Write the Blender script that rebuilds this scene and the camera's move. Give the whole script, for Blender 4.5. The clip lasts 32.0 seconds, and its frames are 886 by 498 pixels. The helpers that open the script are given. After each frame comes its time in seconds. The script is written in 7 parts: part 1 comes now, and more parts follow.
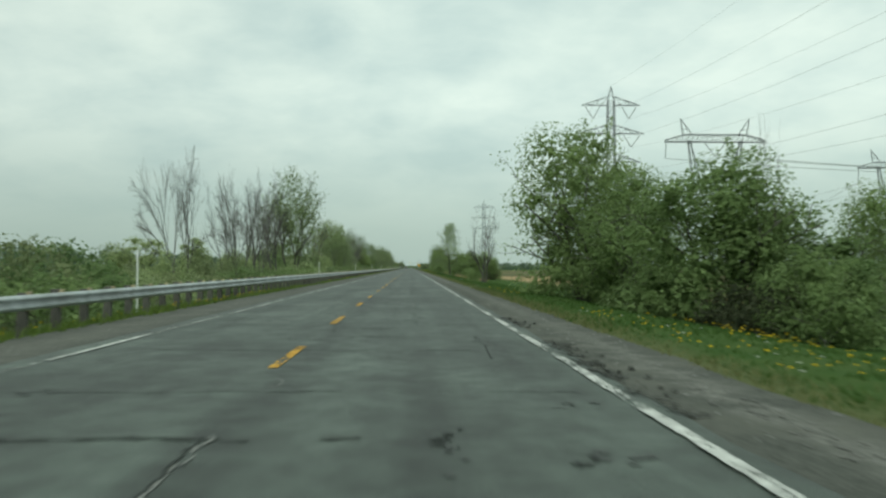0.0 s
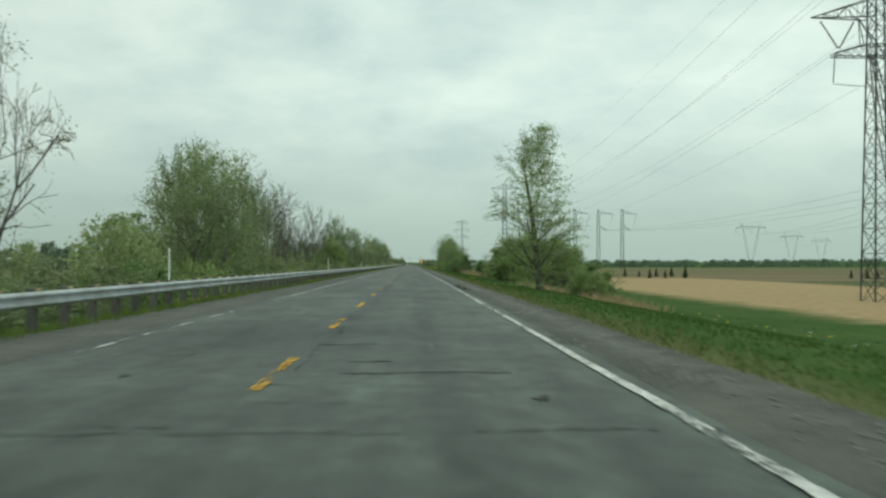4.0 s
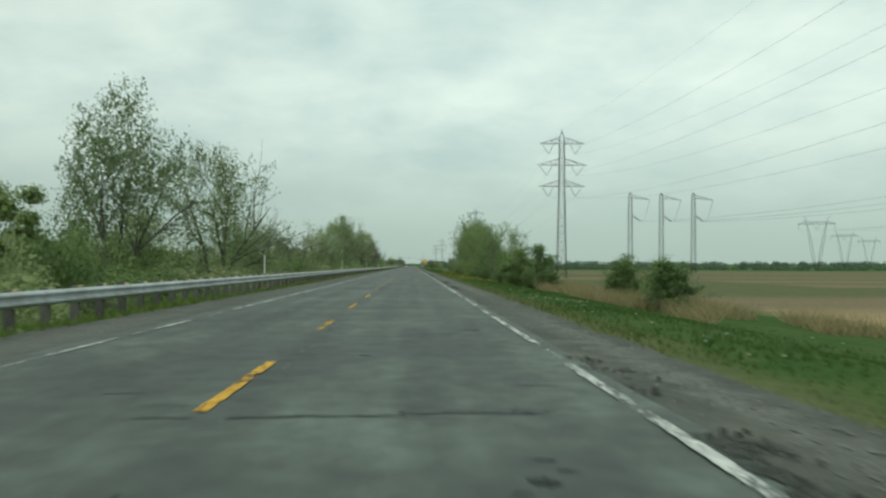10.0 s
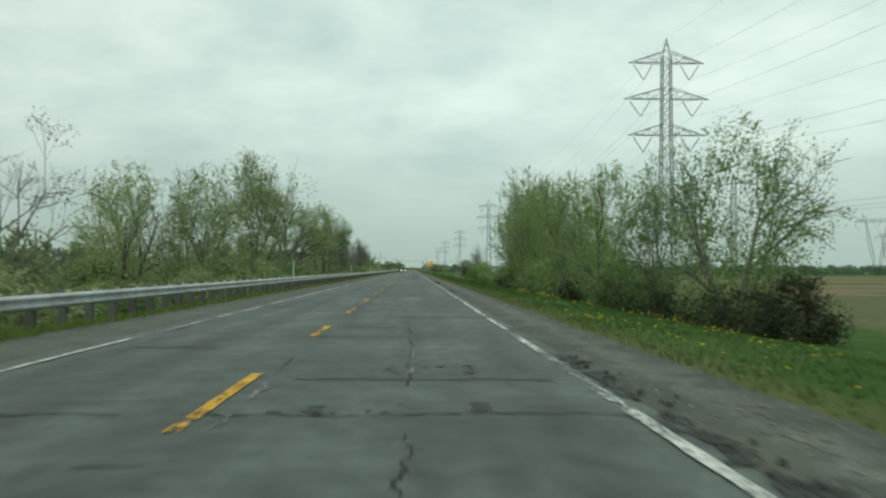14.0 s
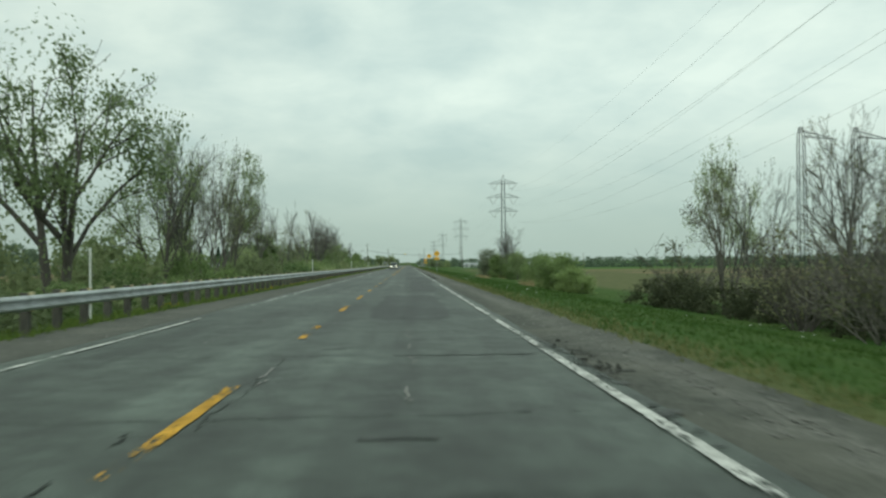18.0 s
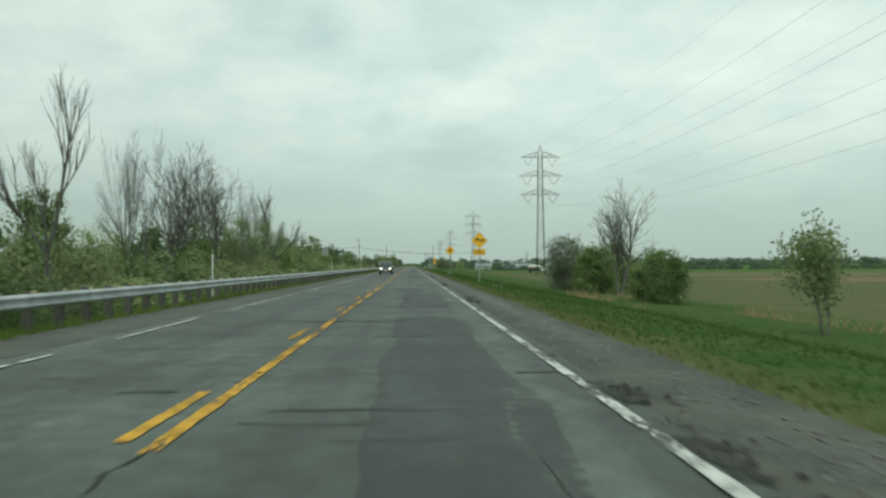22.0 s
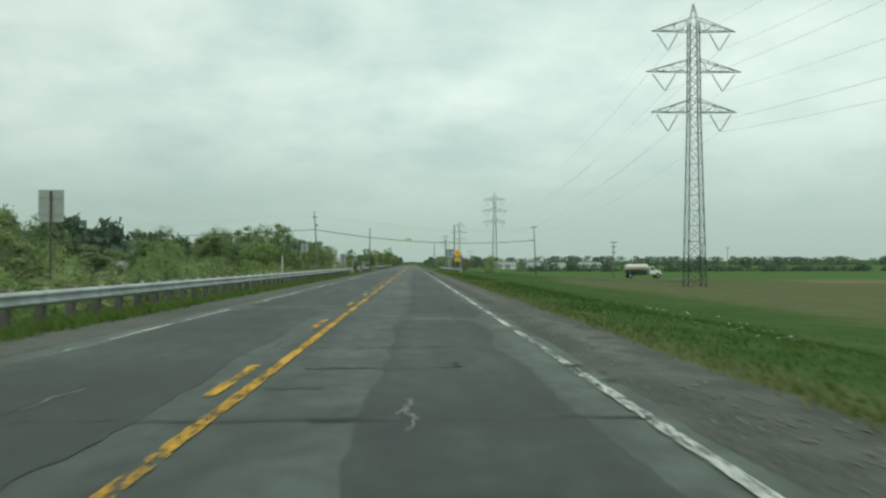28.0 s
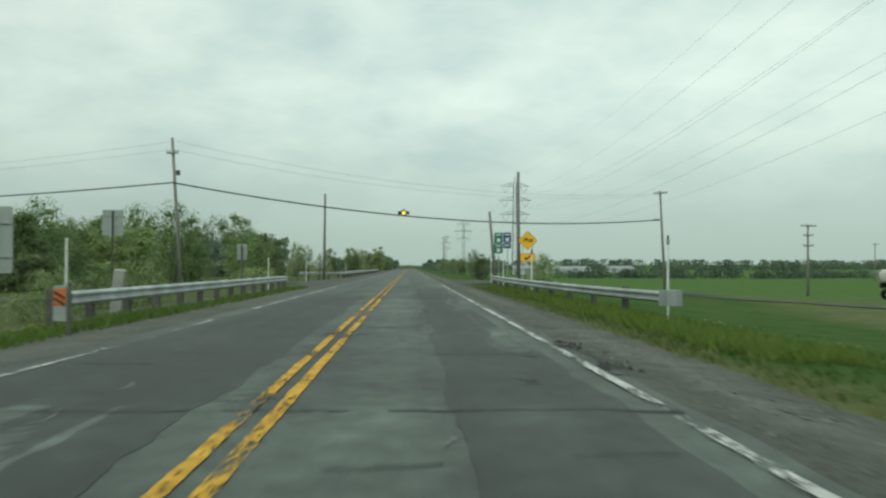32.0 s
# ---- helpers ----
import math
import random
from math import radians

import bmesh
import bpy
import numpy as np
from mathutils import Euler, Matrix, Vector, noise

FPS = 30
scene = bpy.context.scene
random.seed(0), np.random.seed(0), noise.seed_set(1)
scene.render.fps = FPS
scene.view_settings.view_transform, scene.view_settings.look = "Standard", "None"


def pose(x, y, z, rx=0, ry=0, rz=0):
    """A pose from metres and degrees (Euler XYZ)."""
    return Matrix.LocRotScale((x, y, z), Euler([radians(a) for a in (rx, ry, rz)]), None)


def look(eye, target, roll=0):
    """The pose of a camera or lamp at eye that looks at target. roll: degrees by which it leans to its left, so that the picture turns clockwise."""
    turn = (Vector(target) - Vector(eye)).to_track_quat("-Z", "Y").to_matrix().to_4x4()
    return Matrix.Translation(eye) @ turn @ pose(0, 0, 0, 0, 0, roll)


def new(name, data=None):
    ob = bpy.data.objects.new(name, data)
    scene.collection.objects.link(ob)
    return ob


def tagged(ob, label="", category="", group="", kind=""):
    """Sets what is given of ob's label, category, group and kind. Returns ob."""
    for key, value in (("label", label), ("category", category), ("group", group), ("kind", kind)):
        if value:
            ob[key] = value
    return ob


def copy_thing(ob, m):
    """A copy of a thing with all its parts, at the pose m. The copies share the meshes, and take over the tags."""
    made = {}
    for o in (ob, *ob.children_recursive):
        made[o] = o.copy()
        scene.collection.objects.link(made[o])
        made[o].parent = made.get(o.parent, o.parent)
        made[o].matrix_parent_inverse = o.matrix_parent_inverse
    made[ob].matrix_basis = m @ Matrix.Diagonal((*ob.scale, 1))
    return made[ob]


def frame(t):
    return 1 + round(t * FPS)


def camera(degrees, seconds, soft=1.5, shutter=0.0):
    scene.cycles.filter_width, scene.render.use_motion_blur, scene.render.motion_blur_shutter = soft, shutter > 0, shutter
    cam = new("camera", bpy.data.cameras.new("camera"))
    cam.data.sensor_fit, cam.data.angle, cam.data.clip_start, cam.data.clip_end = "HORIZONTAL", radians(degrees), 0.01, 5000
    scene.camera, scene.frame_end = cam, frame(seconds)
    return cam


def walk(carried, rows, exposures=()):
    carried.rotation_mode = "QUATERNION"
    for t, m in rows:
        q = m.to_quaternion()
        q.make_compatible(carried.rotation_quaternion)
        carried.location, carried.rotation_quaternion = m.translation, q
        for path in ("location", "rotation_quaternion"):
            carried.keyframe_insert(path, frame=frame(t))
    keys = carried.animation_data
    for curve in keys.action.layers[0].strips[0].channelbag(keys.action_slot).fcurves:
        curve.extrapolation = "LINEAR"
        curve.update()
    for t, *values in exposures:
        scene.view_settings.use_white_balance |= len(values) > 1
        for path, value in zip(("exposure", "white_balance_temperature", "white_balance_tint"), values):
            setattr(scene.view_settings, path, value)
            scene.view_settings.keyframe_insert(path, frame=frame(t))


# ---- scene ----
from mathutils import Quaternion

cam = camera(52.1, 32.0, soft=2.4, shutter=0.2)
EYE = 1.25
# seconds, x, y, tilt, lean, heading
PATH = [
    (0, 0.22, -0.00, 91.15, -0.08, -2.04),
    (0.5, 0.27, 13.36, 90.91, 0.21, -1.83),
    (1, 0.31, 26.71, 91.27, 0.50, -1.63),
    (1.5, 0.18, 40.05, 91.07, 0.27, -1.75),
    (2, 0.09, 53.33, 91.02, 0.03, -1.78),
    (2.5, 0.09, 66.55, 91.02, 0.02, -1.77),
    (4.5, 0.05, 118.74, 90.93, -0.10, -2.04),
    (5, 0.04, 131.56, 91.07, -0.19, -2.00),
    (5.5, 0.08, 144.33, 91.13, -0.07, -2.12),
    (6, 0.14, 157.04, 91.04, 0.05, -2.31),
    (6.5, 0.19, 169.70, 90.96, -0.06, -2.28),
    (7, 0.24, 182.32, 90.93, -0.17, -2.18),
    (7.5, 0.32, 194.92, 91.16, -0.13, -2.10),
    (8, 0.37, 207.50, 91.30, -0.09, -2.06),
    (8.5, 0.40, 220.04, 91.21, 0.21, -1.96),
    (9, 0.41, 232.56, 91.07, 0.52, -1.74),
    (9.5, 0.35, 245.06, 91.12, 0.11, -1.81),
    (10, 0.30, 257.57, 91.03, -0.29, -1.95),
    (10.5, 0.33, 270.11, 90.85, -0.18, -1.94),
    (11, 0.35, 282.65, 90.87, -0.06, -1.91),
    (11.5, 0.31, 295.25, 91.01, -0.07, -1.90),
    (12, 0.27, 307.93, 90.87, -0.07, -1.84),
    (12.5, 0.26, 320.67, 90.86, -0.08, -1.95),
    (13, 0.25, 333.45, 90.75, -0.09, -2.05),
    (13.5, 0.30, 346.24, 91.18, -0.17, -1.98),
    (14, 0.34, 358.98, 91.28, -0.26, -1.93),
    (14.5, 0.35, 371.67, 91.15, -0.13, -1.94),
    (16.5, 0.30, 421.70, 91.23, 0.11, -2.24),
    (17, 0.31, 434.40, 91.17, 0.22, -2.19),
    (17.5, 0.31, 447.11, 90.85, 0.39, -2.18),
    (18, 0.32, 459.76, 90.94, 0.56, -2.26),
    (18.5, 0.34, 472.25, 90.96, 0.23, -2.14),
    (19, 0.31, 484.41, 90.96, -0.10, -1.95),
    (19.5, 0.26, 496.29, 91.08, 0.08, -2.01),
    (20, 0.21, 508.08, 90.94, 0.26, -2.16),
    (20.5, 0.26, 520.00, 90.94, -0.02, -2.17),
    (21, 0.32, 532.11, 91.05, -0.30, -2.15),
    (21.5, 0.40, 544.40, 90.87, -0.01, -2.11),
    (22, 0.50, 556.89, 91.01, 0.27, -2.01),
    (22.5, 0.49, 569.53, 90.75, 0.27, -2.02),
    (23, 0.50, 582.29, 90.94, 0.27, -2.01),
    (23.5, 0.50, 595.10, 90.95, 0.18, -1.91),
    (24, 0.49, 607.66, 91.19, 0.10, -1.85),
    (24.5, 0.42, 620.07, 90.81, -0.03, -1.91),
    (25, 0.37, 632.53, 91.02, -0.15, -1.98),
    (25.5, 0.35, 645.03, 90.77, -0.08, -2.00),
    (27.5, 0.37, 695.12, 90.78, 0.01, -2.00),
    (28, 0.37, 707.81, 90.92, 0.03, -1.92),
    (28.5, 0.32, 720.54, 90.99, -0.14, -1.91),
    (29, 0.27, 733.28, 91.05, -0.31, -1.92),
    (29.5, 0.21, 745.98, 90.99, -0.18, -2.00),
    (30, 0.15, 758.67, 90.95, -0.04, -2.04),
    (30.5, 0.13, 771.37, 91.05, -0.12, -2.04),
    (31, 0.11, 784.11, 91.17, -0.19, -1.99),
    (31.5, 0.07, 796.92, 90.86, -0.13, -2.05),
    (32, 0.02, 809.70, 91.14, -0.07, -2.12),
]
walk(cam, [(t, pose(x, y, EYE, tilt, lean, turn)) for t, x, y, tilt, lean, turn in PATH], [(0, 0.05, 6450, -11.0), (32, 0.05, 6450, -11.0)])

# ---------------------------------------------------------------- light
world = bpy.data.worlds.new("overcast_sky")
scene.world = world
world.use_nodes = True
wn, wl = world.node_tree.nodes, world.node_tree.links
wn.clear()


def wnode(kind, **values):
    n = wn.new(kind)
    for key, value in values.items():
        n.inputs[key].default_value = value
    return n


w_out = wn.new("ShaderNodeOutputWorld")
w_sky = wn.new("ShaderNodeTexSky")
w_sky.sky_type, w_sky.sun_disc = "NISHITA", False
w_sky.sun_elevation, w_sky.sun_rotation = radians(53), radians(-156)
w_blue = wnode("ShaderNodeBackground", Strength=0.1)
wl.new(w_sky.outputs[0], w_blue.inputs[0])
w_co = wn.new("ShaderNodeTexCoord")
w_sep = wn.new("ShaderNodeSeparateXYZ")
wl.new(w_co.outputs["Generated"], w_sep.inputs[0])
w_up = wn.new("ShaderNodeMath")
w_up.operation = "MAXIMUM"
w_up.inputs[1].default_value = 0.0
wl.new(w_sep.outputs[2], w_up.inputs[0])
w_lift = wn.new("ShaderNodeMath")
w_lift.operation = "ADD"
w_lift.inputs[1].default_value = 0.30
wl.new(w_up.outputs[0], w_lift.inputs[0])
w_flat = wn.new("ShaderNodeVectorMath")
w_flat.operation = "DIVIDE"
w_rep = wn.new("ShaderNodeCombineXYZ")
for k in range(3):
    wl.new(w_lift.outputs[0], w_rep.inputs[k])
wl.new(w_co.outputs["Generated"], w_flat.inputs[0])
wl.new(w_rep.outputs[0], w_flat.inputs[1])
w_n1 = wnode("ShaderNodeTexNoise", Scale=1.7, Detail=6.0, Roughness=0.5, Distortion=0.15)
wl.new(w_flat.outputs[0], w_n1.inputs["Vector"])
w_n2 = wnode("ShaderNodeTexNoise", Scale=4.4, Detail=5.0, Roughness=0.55, Distortion=0.2)
wl.new(w_flat.outputs[0], w_n2.inputs["Vector"])
w_sum = wn.new("ShaderNodeMath")
w_sum.operation = "MULTIPLY_ADD"
w_sum.inputs[1].default_value = 0.45
wl.new(w_n2.outputs["Fac"], w_sum.inputs[0])
w_half = wn.new("ShaderNodeMath")
w_half.operation = "MULTIPLY"
w_half.inputs[1].default_value = 0.62
wl.new(w_n1.outputs["Fac"], w_half.inputs[0])
wl.new(w_half.outputs[0], w_sum.inputs[2])
w_ramp = wn.new("ShaderNodeValToRGB")
w_ramp.color_ramp.elements[0].position, w_ramp.color_ramp.elements[0].color = 0.38, (0.64, 0.71, 0.74, 1)
w_ramp.color_ramp.elements[1].position, w_ramp.color_ramp.elements[1].color = 0.64, (0.93, 0.95, 0.94, 1)
wl.new(w_sum.outputs[0], w_ramp.inputs[0])
w_hz = wn.new("ShaderNodeMapRange")
w_hz.inputs[1].default_value, w_hz.inputs[2].default_value = 0.0, 0.2
w_hz.interpolation_type = "SMOOTHSTEP"
wl.new(w_up.outputs[0], w_hz.inputs[0])
w_mix = wn.new("ShaderNodeMixRGB")
w_mix.inputs[1].default_value = (0.475, 0.535, 0.53, 1)
wl.new(w_hz.outputs[0], w_mix.inputs[0])
wl.new(w_ramp.outputs[0], w_mix.inputs[2])
w_cloud = wnode("ShaderNodeBackground", Strength=1.0)
# the cloud cover is thinner, hence brighter, towards the east
w_east = wn.new("ShaderNodeMapRange")
w_east.inputs[1].default_value, w_east.inputs[2].default_value, w_east.inputs[3].default_value, w_east.inputs[4].default_value = -0.5, 0.1, 0.84, 0.96
w_east.interpolation_type = "SMOOTHSTEP"
wl.new(w_sep.outputs[0], w_east.inputs[0])
wl.new(w_east.outputs[0], w_cloud.inputs[1])
wl.new(w_mix.outputs[0], w_cloud.inputs[0])
w_blend = wnode("ShaderNodeMixShader", Fac=0.93)
wl.new(w_blue.outputs[0], w_blend.inputs[1])
wl.new(w_cloud.outputs[0], w_blend.inputs[2])
wl.new(w_blend.outputs[0], w_out.inputs[0])

sun = new("sun", bpy.data.lights.new("sun", "SUN"))
sun.data.energy, sun.data.angle, sun.data.color = 1.05, radians(25), (1.0, 0.97, 0.9)
sun.matrix_world = look((-20, -45, 65), (0, 0, 0))

# ---------------------------------------------------------------- materials
def material(name, c1, c2, scale=4.0, rough=0.85, metal=0.0, bump=0.2, bump_scale=60.0, stain=None, stain_scale=0.3, vary=0.0, stretch=None, detail=6.0, edge=(0.45, 0.7)):
    m = bpy.data.materials.new(name)
    m.use_nodes = True
    n, l = m.node_tree.nodes, m.node_tree.links
    b = n["Principled BSDF"]
    b.inputs["Roughness"].default_value, b.inputs["Metallic"].default_value = rough, metal
    if rough > 0.7:
        b.inputs["Specular IOR Level"].default_value = 0.22
    co = n.new("ShaderNodeTexCoord")
    vec = co.outputs["Object"]
    if stretch:
        mp = n.new("ShaderNodeMapping")
        mp.inputs["Scale"].default_value = stretch
        l.new(vec, mp.inputs[0])
        vec = mp.outputs[0]
    t = n.new("ShaderNodeTexNoise")
    t.inputs["Scale"].default_value, t.inputs["Detail"].default_value = scale, detail
    l.new(vec, t.inputs["Vector"])
    r = n.new("ShaderNodeValToRGB")
    r.color_ramp.elements[0].position, r.color_ramp.elements[1].position = 0.32, 0.68
    r.color_ramp.elements[0].color, r.color_ramp.elements[1].color = (*c1, 1), (*c2, 1)
    l.new(t.outputs["Fac"], r.inputs[0])
    colour = r.outputs[0]
    if stain:
        t2 = n.new("ShaderNodeTexNoise")
        t2.inputs["Scale"].default_value, t2.inputs["Detail"].default_value = stain_scale, 5.0 if edge[1] - edge[0] > 0.2 else 10.0
        t2.inputs["Roughness"].default_value = 0.5 if edge[1] - edge[0] > 0.2 else 0.62
        l.new(vec, t2.inputs["Vector"])
        mr = n.new("ShaderNodeMapRange")
        mr.inputs[1].default_value, mr.inputs[2].default_value = edge
        l.new(t2.outputs["Fac"], mr.inputs[0])
        mx = n.new("ShaderNodeMixRGB")
        mx.inputs[2].default_value = (*stain, 1)
        l.new(mr.outputs[0], mx.inputs[0])
        l.new(colour, mx.inputs[1])
        colour = mx.outputs[0]
    if vary:
        oi = n.new("ShaderNodeObjectInfo")
        hv = n.new("ShaderNodeHueSaturation")
        v1 = n.new("ShaderNodeMapRange")
        v1.inputs[3].default_value, v1.inputs[4].default_value = 1 - vary, 1 + vary
        l.new(oi.outputs["Random"], v1.inputs[0])
        l.new(v1.outputs[0], hv.inputs["Value"])
        h1 = n.new("ShaderNodeMapRange")
        h1.inputs[3].default_value, h1.inputs[4].default_value = 0.5 - vary * 0.06, 0.5 + vary * 0.06
        l.new(oi.outputs["Random"], h1.inputs[0])
        l.new(h1.outputs[0], hv.inputs["Hue"])
        l.new(colour, hv.inputs["Color"])
        colour = hv.outputs[0]
    l.new(colour, b.inputs["Base Color"])
    if bump:
        t3 = n.new("ShaderNodeTexNoise")
        t3.inputs["Scale"].default_value, t3.inputs["Detail"].default_value = bump_scale, 3.0
        l.new(vec, t3.inputs["Vector"])
        bp = n.new("ShaderNodeBump")
        bp.inputs["Strength"].default_value, bp.inputs["Distance"].default_value = bump, 0.02
        l.new(t3.outputs["Fac"], bp.inputs["Height"])
        l.new(bp.outputs[0], b.inputs["Normal"])
    return m


def leaf_material(name, c1, c2, vary=0.25):
    """Leaves: each one its own shade, some light passing through."""
    m = bpy.data.materials.new(name)
    m.use_nodes = True
    n, l = m.node_tree.nodes, m.node_tree.links
    b = n["Principled BSDF"]
    b.inputs["Roughness"].default_value = 0.6
    b.inputs["Specular IOR Level"].default_value = 0.12
    g = n.new("ShaderNodeNewGeometry")
    r = n.new("ShaderNodeValToRGB")
    r.color_ramp.elements[0].color, r.color_ramp.elements[1].color = (*c1, 1), (*c2, 1)
    l.new(g.outputs["Random Per Island"], r.inputs[0])
    oi = n.new("ShaderNodeObjectInfo")
    hv = n.new("ShaderNodeHueSaturation")
    v1 = n.new("ShaderNodeMapRange")
    v1.inputs[3].default_value, v1.inputs[4].default_value = 1 - vary, 1 + vary
    l.new(oi.outputs["Random"], v1.inputs[0])
    l.new(v1.outputs[0], hv.inputs["Value"])
    h1 = n.new("ShaderNodeMapRange")
    h1.inputs[3].default_value, h1.inputs[4].default_value = 0.512, 0.485
    l.new(oi.outputs["Random"], h1.inputs[0])
    l.new(h1.outputs[0], hv.inputs["Hue"])
    l.new(r.outputs[0], hv.inputs["Color"])
    l.new(hv.outputs[0], b.inputs["Base Color"])
    tr = n.new("ShaderNodeBsdfTranslucent")
    l.new(hv.outputs[0], tr.inputs["Color"])
    mix = n.new("ShaderNodeMixShader")
    mix.inputs[0].default_value = 0.48
    l.new(b.outputs[0], mix.inputs[1])
    l.new(tr.outputs[0], mix.inputs[2])
    l.new(mix.outputs[0], n["Material Output"].inputs["Surface"])
    return m


def plain(name, c, rough=0.6, metal=0.0, dirt=0.85):
    return material(name, tuple(v * dirt for v in c), c, 3.0, rough, metal, 0.05, 40.0)


def asphalt(name, c1, c2, deep, deep_edge=(0.42, 0.78)):
    """Old asphalt: coarse stone grain, soft blotches of several metres and long traces of the wheels."""
    m = material(name, c1, c2, 3.2, 0.62, 0, 0.5, 90.0, deep, 0.38, 0, None, 9.0, deep_edge)
    n, l = m.node_tree.nodes, m.node_tree.links
    b = n["Principled BSDF"]
    colour = b.inputs["Base Color"].links[0].from_socket
    co = n.new("ShaderNodeTexCoord")
    for stretch, detail, low, high in (((1.5, 0.035, 1), 3.0, 0.76, 1.20), ((0.22, 0.16, 1), 4.0, 0.70, 1.26), ((0.9, 0.55, 1), 5.0, 0.74, 1.22), ((3.4, 1.9, 1), 4.0, 0.72, 1.24), ((38, 38, 1), 2.0, 0.78, 1.22)):
        mp, t, r, mul = n.new("ShaderNodeMapping"), n.new("ShaderNodeTexNoise"), n.new("ShaderNodeMapRange"), n.new("ShaderNodeVectorMath")
        mp.inputs["Scale"].default_value = stretch
        t.inputs["Scale"].default_value, t.inputs["Detail"].default_value = 1.0, detail
        r.inputs[1].default_value, r.inputs[2].default_value, r.inputs[3].default_value, r.inputs[4].default_value = 0.35, 0.65, low, high
        mul.operation = "SCALE"
        l.new(co.outputs["Object"], mp.inputs[0])
        l.new(mp.outputs[0], t.inputs["Vector"])
        l.new(t.outputs["Fac"], r.inputs[0])
        l.new(colour, mul.inputs[0])
        l.new(r.outputs[0], mul.inputs["Scale"])
        colour = mul.outputs[0]
    # dark worn seams along the lanes: place, half width, depth, and where along the road they show
    sep = n.new("ShaderNodeSeparateXYZ")
    l.new(co.outputs["Object"], sep.inputs[0])

    def math_(kind, p, q=None):
        x = n.new("ShaderNodeMath")
        x.operation = kind
        for k, v in enumerate((p, q)):
            if v is None:
                continue
            if isinstance(v, (int, float)):
                x.inputs[k].default_value = v
            else:
                l.new(v, x.inputs[k])
        return x.outputs[0]

    def along(freq, seed, detail=2.0):
        t = n.new("ShaderNodeTexNoise")
        t.noise_dimensions = "1D"
        t.inputs["Scale"].default_value, t.inputs["Detail"].default_value = freq, detail
        l.new(math_("ADD", sep.outputs[1], seed), t.inputs["W"])
        return t.outputs["Fac"]

    def ranged(v, lo, hi, out_lo=0.0, out_hi=1.0):
        r = n.new("ShaderNodeMapRange")
        r.interpolation_type = "SMOOTHSTEP"
        r.inputs[1].default_value, r.inputs[2].default_value, r.inputs[3].default_value, r.inputs[4].default_value = lo, hi, out_lo, out_hi
        l.new(v, r.inputs[0])
        return r.outputs[0]

    rough_ = n.new("ShaderNodeTexNoise")
    rough_.inputs["Scale"].default_value, rough_.inputs["Detail"].default_value = 2.4, 7.0
    l.new(co.outputs["Object"], rough_.inputs["Vector"])
    ragged = math_("MULTIPLY", math_("SUBTRACT", rough_.outputs["Fac"], 0.5), 0.55)
    left_over = None
    for place, half, depth, freq, seed in ((-1.20, 0.50, 0.60, 0.05, 0.0), (0.36, 0.42, 0.58, 0.07, 300.0), (-2.95, 0.60, 0.50, 0.06, 700.0), (1.55, 0.30, 0.34, 0.06, 1100.0), (-0.45, 0.60, 0.22, 0.03, 1500.0), (1.05, 0.55, 0.26, 0.03, 1900.0), (-3.9, 0.6, 0.34, 0.03, 2300.0)):
        shift = math_("MULTIPLY", math_("SUBTRACT", along(0.3, seed + 50, 4.0), 0.5), 0.5)
        off = math_("ABSOLUTE", math_("SUBTRACT", math_("ADD", math_("ADD", sep.outputs[0], shift), ragged), place))
        mask = math_("MULTIPLY", ranged(off, half, 0.0), ranged(along(freq, seed), 0.38, 0.56, 0.0, depth))
        keep = math_("SUBTRACT", 1.0, math_("MULTIPLY", mask, ranged(rough_.outputs["Fac"], 0.3, 0.62, 0.35, 1.0)))
        left_over = keep if left_over is None else math_("MULTIPLY", left_over, keep)
    worn = n.new("ShaderNodeVectorMath")
    worn.operation = "SCALE"
    l.new(colour, worn.inputs[0])
    l.new(left_over, worn.inputs["Scale"])
    l.new(worn.outputs[0], b.inputs["Base Color"])
    return m


M_ASPHALT = asphalt("weathered_asphalt", (0.052, 0.066, 0.055), (0.073, 0.090, 0.077), (0.043, 0.054, 0.045))
M_MARGIN = material("stained_crack_margin", (0.030, 0.034, 0.031), (0.050, 0.055, 0.051), 6.0, 0.62, 0, 0.4, 90.0)
M_TAR = material("tar_crack", (0.018, 0.021, 0.019), (0.044, 0.049, 0.045), 12.0, 0.9, 0, 0.3, 60.0)
M_DUST = material("crack_filled_with_pale_grit", (0.16, 0.16, 0.15), (0.26, 0.26, 0.25), 20.0, 0.9)
M_GRIT = material("pale_dusty_grit", (0.10, 0.10, 0.092), (0.19, 0.187, 0.17), 12.0, 0.95, 0, 0.6, 50.0)


